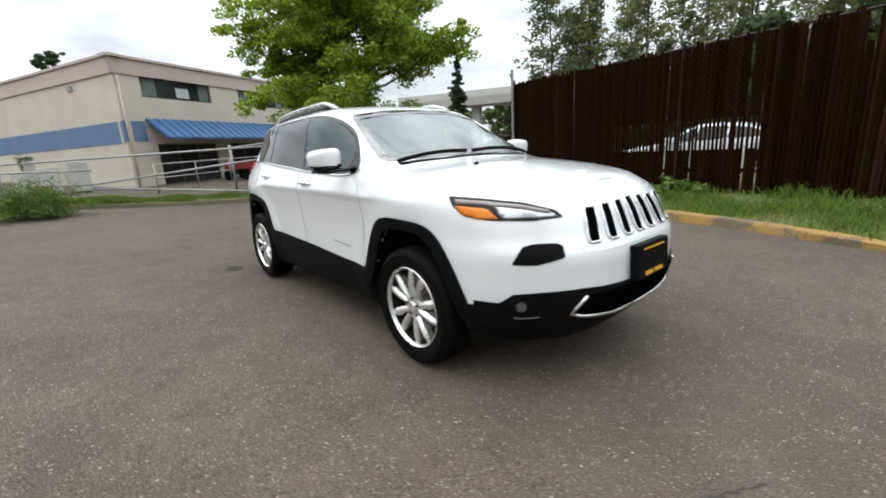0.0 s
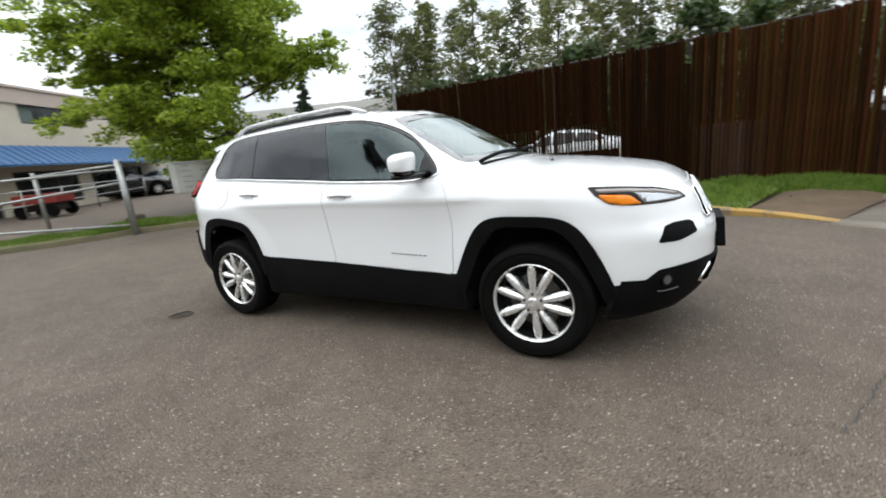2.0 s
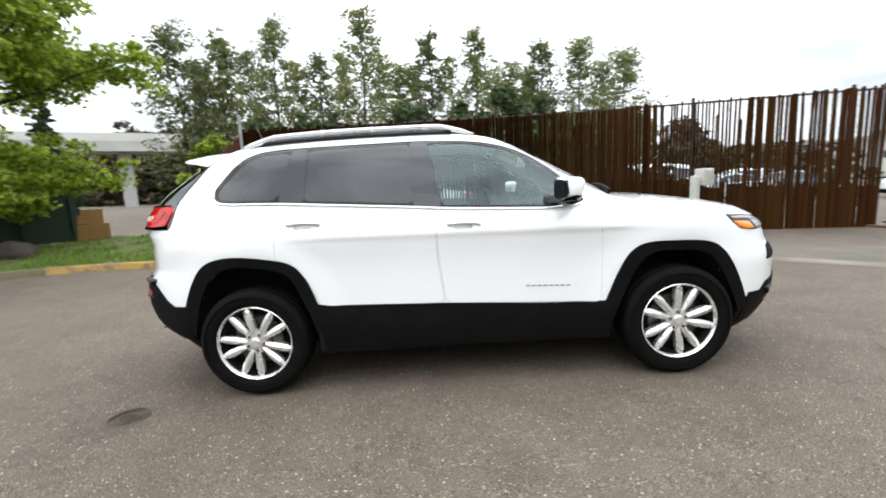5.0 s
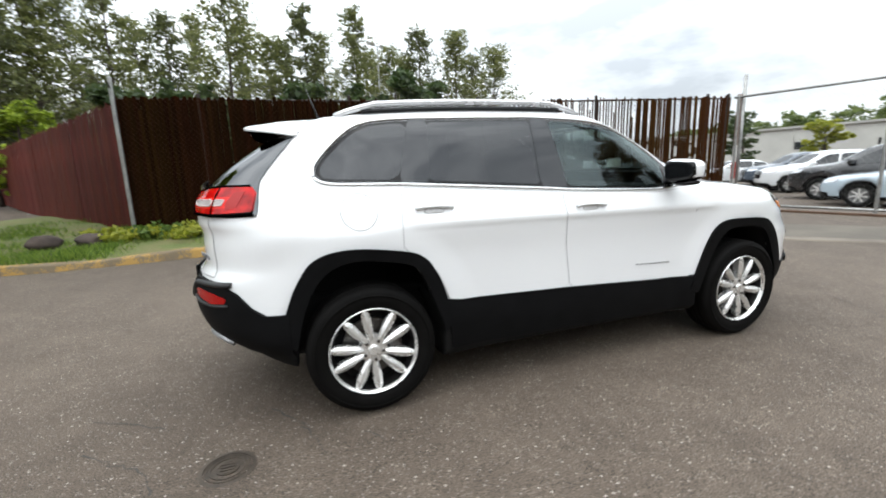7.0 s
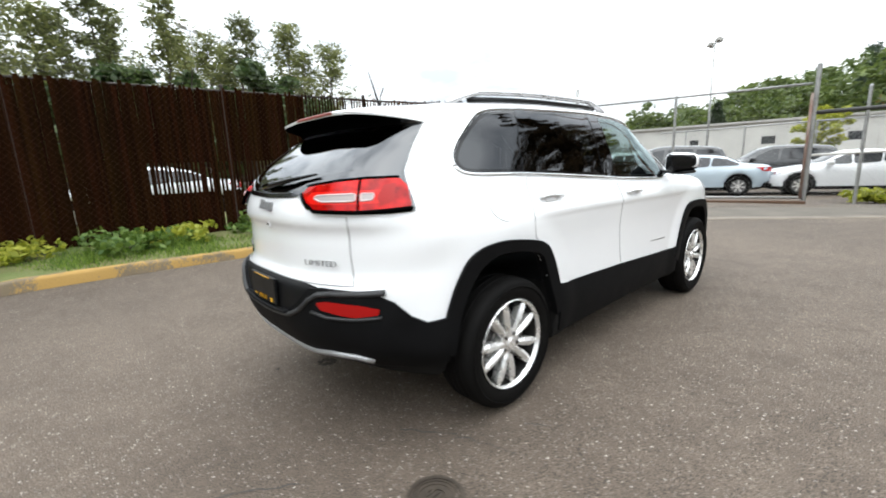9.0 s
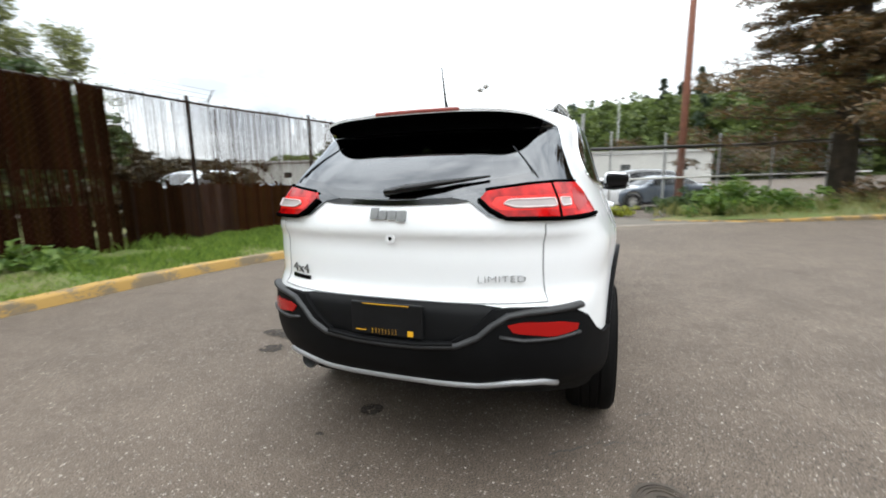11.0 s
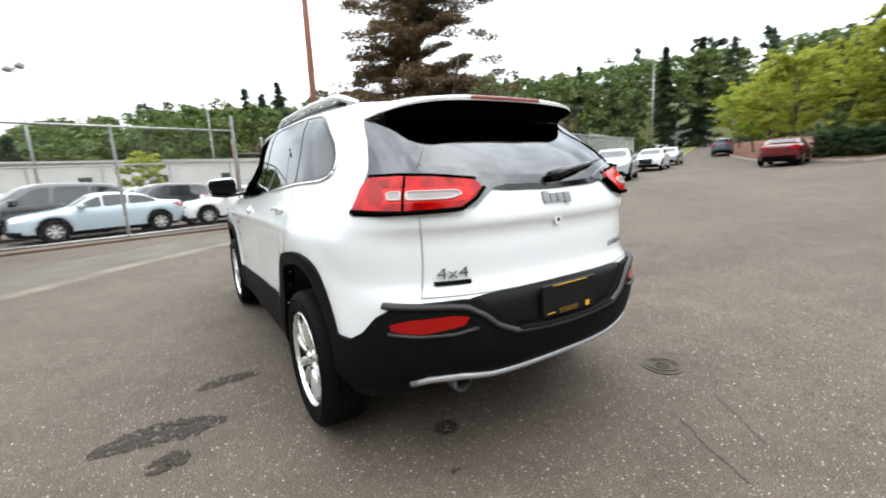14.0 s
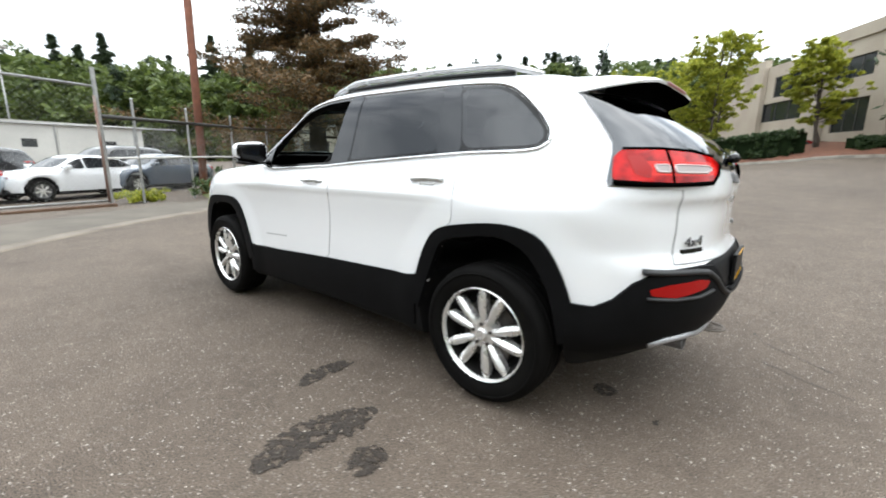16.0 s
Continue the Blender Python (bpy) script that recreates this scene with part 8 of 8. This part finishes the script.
def rock(name_label, x, y, z, sx, sy, sz, seed):
    bm = bmesh.new()
    bmesh.ops.create_icosphere(bm, subdivisions=3, radius=1)
    off3 = Vector((seed * 3.7, seed * 1.3, 0))
    for v in bm.verts:
        k = 1 + 0.28 * noise.noise(v.co * 1.4 + off3) + 0.1 * noise.noise(v.co * 4 + off3)
        v.co = Vector((v.co.x * sx * k, v.co.y * sy * k, v.co.z * sz * k))
    vf = [tuple(v.co) for v in bm.verts], [tuple(v.index for v in f.verts) for f in bm.faces]
    bm.free()
    ob = piece("rock", vf, M_rock, smooth=True)
    ob.matrix_world = pose(x, y, z, 0, 0, seed * 50)
    return tagged(ob, name_label, "rock", "rocks on the verge")


M_rock = surface("dark_brown_stone", (0.07, 0.05, 0.04), (0.04, 0.03, 0.026), rough=0.9, scale=4, fine=30, bump=0.6, dist=0.02)
rock("rounded dark brown rock in the grass by the fence corner", -5.75, 6.0, 0.24, 0.26, 0.17, 0.14, 1)
rock("rounded dark brown rock in the grass by the fence corner", -5.1, 6.05, 0.24, 0.3, 0.2, 0.14, 2)
rock("dark rock at the foot of the maple", -9.3, 5.75, 0.3, 0.5, 0.35, 0.25, 3)
rock("dark rock in the grass by the kerb", -11.4, 3.2, 0.2, 0.3, 0.25, 0.2, 4)

# pipe barrier gate by the shop yard
pg = thing("pipe_barrier", "galvanised pipe barrier gate with slanting rails", "barrier")
gA, gB, gC = (-9.75, 2.35), (-13.6, 2.0), (-15.2, -4.2)
for (x, y), zt in ((gA, 1.85), (gB, 1.8), (gC, 1.6)):
    piece("post", tube([(x, y, gz(x, y) - 0.1), (x, y, zt)], 0.075 if (x, y) == gA else 0.05, 10), M_galv, pg, smooth=True)
for p, q in (((*gA, 1.62), (*gC, 1.5)), ((*gA, 1.3), (-14.4, -2.0, 0.75)), ((*gA, 0.25), (-14.4, -2.0, 0.62)), ((*gA, 1.72), (*gB, 1.7)), ((-14.4, -2.0, 0.75), (-17.5, -8.0, 0.95)), ((-14.4, -2.0, 1.2), (-17.5, -8.0, 1.35))):
    piece("rail", tube([p, q], 0.03, 8), M_galv, pg, smooth=True)
yr = thing("yard_railing", "grey pipe railing along the shop's loading yard", "railing")
for k in range(7):
    x, y = -15.6 - 1.1 * k, -0.2 + 1.55 * k
    piece("post", tube([(x, y, gz(x, y) - 0.1), (x, y, gz(x, y) + 1.05)], 0.025, 8), M_galv, yr, smooth=True)
for z in (0.55, 1.05):
    piece("rail", tube([(-15.6, -0.2, gz(-15.6, 0) + z), (-22.2, 9.1, gz(-22.2, 9) + z)], 0.022, 8), M_galv, yr, smooth=True)
# clutter by the shop wall
for k, (x, y, w, h, m) in enumerate([(-18.2, -3.2, 0.55, 0.95, M_offwhite), (-18.0, -2.4, 0.5, 1.15, M_offwhite), (-19.3, -3.9, 0.7, 0.8, M_offwhite)]):
    ap = thing("old_appliance", "old white appliance standing by the shop wall", "appliance", "clutter by the shop", at=pose(x, y, gz(x, y), 0, 0, 20 * k))
    piece("casing", box(-w / 2, w / 2, -0.3, 0.3, 0.03, h, 0.02), m, ap)
    piece("door", box(w / 2 + 0.001, w / 2 + 0.02, -0.27, 0.27, 0.1, h - 0.08, 0.006), m, ap)
    piece("foot", box(-w / 2 + 0.05, w / 2 - 0.05, -0.25, 0.25, 0, 0.03), M_darkframe, ap)
rb = thing("red_cart", "red steel cart standing under the awning", "cart", at=pose(-18.2, 3.6, gz(-18.2, 3.6), 0, 0, 30))
piece("tray", box(-0.8, 0.8, -0.4, 0.4, 0.5, 0.85, 0.03), surface("red_enamel", (0.25, 0.03, 0.02), rough=0.5), rb)
for x in (-0.55, 0.55):
    for y in (-0.42, 0.42):
        w9 = piece("wheel", lathe([(0.0, -0.05), (0.24, -0.05), (0.25, 0.0), (0.24, 0.05), (0.0, 0.05)], "y", 16, False), M_rubber, rb, smooth=True, sharp=40)
        w9.matrix_world = rb.matrix_world @ pose(x, y, 0.25)
    piece("axle", tube([(x, -0.42, 0.25), (x, 0.42, 0.25), ], 0.03, 6), M_darkframe, rb)
    piece("strut", box(x - 0.04, x + 0.04, -0.3, 0.3, 0.25, 0.5), M_darkframe, rb)


def shrub(label, x, y, z, r, h, mat, seed, leaf=0.05, n=60, each=34):
    rng = np.random.default_rng(seed)
    t = thing("shrub", label, "shrub", at=pose(x, y, z))
    c = rng.normal(0, 0.4, (n, 3)) * [r, r, h * 0.6]
    c[:, 2] = np.abs(c[:, 2]) + 0.05
    v, f = leaf_cloud(c, np.full(n, 0.22 * r), each, leaf, rng, 0.8)
    v[:, 2] = np.maximum(v[:, 2], -0.05)
    new("leaves", fast_mesh("leaves", v, f, mat)).parent = t
    piece("branch", join(*[tube([(0, 0, -0.05), tuple(q)], [0.012, 0.004], 5) for q in c[:14]]), M_bark, t)
    return t


shrub("wild grassy bush at the kerb", -11.6, -3.3, 0.12, 1.0, 1.5, M_leafs, 201, 0.028, 200, 60)
for k, (x, y, r, h) in enumerate([(-4.2, 6.6, 0.4, 0.35), (-3.5, 6.3, 0.45, 0.35), (-2.3, 6.0, 0.6, 0.45), (-1.6, 6.2, 0.5, 0.4), (-0.2, 6.3, 0.5, 0.35), (-4.9, 6.4, 0.4, 0.4)]):
    shrub("low broad-leaved weeds at the fence's foot", x, y, 0.16, r * 1.35, h * 0.85, M_leafy if k % 2 else M_leafs, 210 + k, 0.06, 34, 18)
for k, (x, y, r, h) in enumerate([(10.9, -9.8, 1.0, 0.7), (9.8, -8.6, 0.9, 0.6), (11.6, -8.4, 1.1, 0.9), (10.7, -13.0, 1.0, 1.1), (12.2, -15.2, 1.1, 1.3), (12.6, -1.6, 0.6, 0.35)]):
    shrub("green and yellow bush by the chain-link fence", x, y, gz(x, y) + 0.1, r, h, (M_leafy if k > 2 else M_pine) if k % 3 else M_leafd, 230 + k, 0.06)

for k, (x, y, r, h) in enumerate([(10.1, -4.3, 0.95, 1.35), (11.2, -3.6, 0.8, 1.0), (10.2, -5.6, 0.9, 0.9)]):
    shrub("dense green bush beside the browning pine", x, y, gz(x, y) + 0.08, r, h, M_leafd if k % 2 else M_leafs, 250 + k, 0.07, 90, 40)

# small iron cover in the asphalt
mc = thing("valve_cover", "small round rusty iron cover set in the asphalt", "manhole cover", at=pose(-2.05, -1.05, 0.0))
M_iron = surface("worn_cast_iron", (0.052, 0.042, 0.034), (0.09, 0.072, 0.055), rough=0.6, metal=0.5, scale=20, fine=120, bump=0.3, dist=0.003)
piece("ring", lathe([(0.118, -0.02), (0.118, 0.006), (0.1, 0.007), (0.1, -0.02)], "z", 40), M_iron, mc, smooth=True, sharp=30)
piece("lid", lathe([(0.0, 0.003), (0.096, 0.003), (0.096, -0.02)], "z", 40, False), M_iron, mc, smooth=True, sharp=30)
for r in (0.04, 0.068, 0.086):
    piece("raised_ring", lathe([(r, 0.002), (r, 0.008), (r + 0.007, 0.008), (r + 0.007, 0.002)], "z", 36), M_iron, mc, smooth=True, sharp=30)
for k in range(4):
    piece("raised_bar", moved(box(-0.03, 0.03, -0.005, 0.005, 0.002, 0.008), pose(0, -0.03 + 0.02 * k, 0)), M_iron, mc)

M_oil = asphalt_mat("oil_stained_asphalt", 0.33, True)


def stain(label, pts, width, seed, z=0.004):
    """A ragged dark stain along a line on the asphalt."""
    rng = np.random.default_rng(seed)
    line = spline(pts, 0.012) if len(pts) > 1 else np.array([pts[0]] * 2) + [[-0.01, 0], [0.01, 0]]
    nrm = normals2(line)
    n = len(line)
    left, right = [], []
    for i, p in enumerate(line):
        e = math.sin(math.pi * (i + 0.5) / n) ** 0.5
        left.append(p + nrm[i] * width * 1.25 * e * rng.uniform(0.75, 1.2))
        right.append(p - nrm[i] * width * 1.25 * e * rng.uniform(0.75, 1.2))
    v = [(*p, z) for p in left + right]
    f = [(i, n + i, n + i + 1, i + 1) for i in range(n - 1)]
    return tagged(piece("stain", (v, [q[::-1] for q in f]), M_oil), label, "stain", kind="structure")


stain("dark oil stain on the asphalt", [(-0.96, 1.83), (-0.93, 1.6), (-0.98, 1.4), (-1.0, 1.24)], 0.085, 1)
stain("small dark oil stain", [(-1.29, 1.58), (-1.24, 1.5), (-1.26, 1.42)], 0.06, 2)
stain("faint oil stain", [(-0.55, 1.36), (-0.5, 1.2), (-0.53, 1.0)], 0.05, 3)
stain("dark drip stain behind the rear wheel", [(-1.84, 0.37), (-1.79, 0.35), (-1.73, 0.36)], 0.05, 4)
stain("tiny dark drip", [(-2.075, 0.485), (-2.05, 0.49)], 0.02, 5)
M_crack = surface("crack_in_asphalt", (0.045, 0.04, 0.036), (0.065, 0.058, 0.052), rough=0.95, bump=0.2)


def crack(pts, seed, width=0.0048):
    rng = np.random.default_rng(seed)
    line = spline(pts, 0.035)
    line = line + rng.normal(0, 0.008, line.shape)
    nrm = normals2(line)
    wv = width * rng.uniform(0.3, 1.2, len(line))
    v = [(*(p + n2 * w), 0.0035) for p, n2, w in zip(line, nrm, wv)] + [(*(p - n2 * w), 0.0035) for p, n2, w in zip(line, nrm, wv)]
    n = len(line)
    return tagged(piece("crack", (v, [(i + 1, n + i + 1, n + i, i) for i in range(n - 1)]), M_crack), "thin winding crack in the asphalt", "crack", kind="structure")


CRACKS = [[(-1.43, -1.0), (-1.19, -1.3), (-1.01, -1.47), (-0.86, -1.59)], [(-0.86, -1.44), (-0.64, -1.42), (-0.5, -1.52), (-0.37, -1.65), (-0.22, -1.85), (-0.2, -2.4)],
          [(1.15, -1.2), (0.93, -1.23), (0.52, -1.46), (0.15, -1.64), (-0.22, -1.68)], [(-1.88, -0.6), (-1.73, -0.82), (-1.63, -1.12)], [(-2.32, -1.11), (-2.42, -0.93), (-2.58, -0.8), (-2.71, -0.69)],
          [(-2.41, -0.59), (-2.56, -0.49), (-2.67, -0.43), (-2.78, -0.39)], [(-0.71, -1.48), (-0.54, -1.45), (-0.41, -1.58), (-0.21, -1.7)], [(-1.15, -1.14), (-1.03, -1.4), (-0.91, -1.74)],
          [(-2.33, -1.35), (-2.5, -1.06)], [(2.0, -1.5), (2.6, -1.2), (3.0, -0.5)], [(-1.0, -2.6), (0.2, -2.4), (1.2, -2.5)]]
for k, pts in enumerate(CRACKS):
    crack(pts, 300 + k)
# second row of slats that closes the brown fence, open where the parked cars show through
rngf = np.random.default_rng(77)
M_slat2 = surface("dark_back_slat", (0.016, 0.0056, 0.0022), (0.008, 0.0034, 0.0015), rough=0.95, scale=3, fine=35, bump=0.3, spread=0.3, spec=0.02)
backm = mesh_of("back_slat", *box(-0.033, 0.033, -0.003, 0.003, 0, 1), M_slat2)
# Eastern back slats share the brightened rust colours
backo = mesh_of("back_slat", *box(-0.036, 0.036, -0.003, 0.003, 0, 1), M_slatorange)
backr = mesh_of("back_slat", *box(-0.036, 0.036, -0.003, 0.003, 0, 1), M_slatlit)
for p, d in along(FENCE_N, 0.07):
    x = p[0] + d[0] * 0.035
    y = p[1] + d[1] * 0.035 + 0.016
    lo0 = base_n(x) - 0.02
    if x > 1.2:
        spans = [(lo0, float(np.interp(x, [1.2, 4.8, 6.0, 8.5], [1.3, 1.25, 1.05, 0.95])) + rngf.uniform(-0.1, 0.06))] if rngf.random() < (0.97 if x < 5.2 else 0.92) else []
    else:
        spans = [(lo0, 0.95), (1.5, 2.8)] if (x > -1.7 and rngf.random() < 0.93) else [(lo0, 2.82)]
    if rngf.random() < 0.06:
        continue
    for lo, hi in spans:
        b = new("back_slat", backo if x > 2.6 else backr if x > 1.2 else backm)
        b.parent = fn
        b.matrix_world = Matrix.Translation((x, y, lo)) @ Euler((0, 0, math.atan2(d[1], d[0]))).to_matrix().to_4x4() @ Matrix.Diagonal((1, 1, hi - lo, 1))
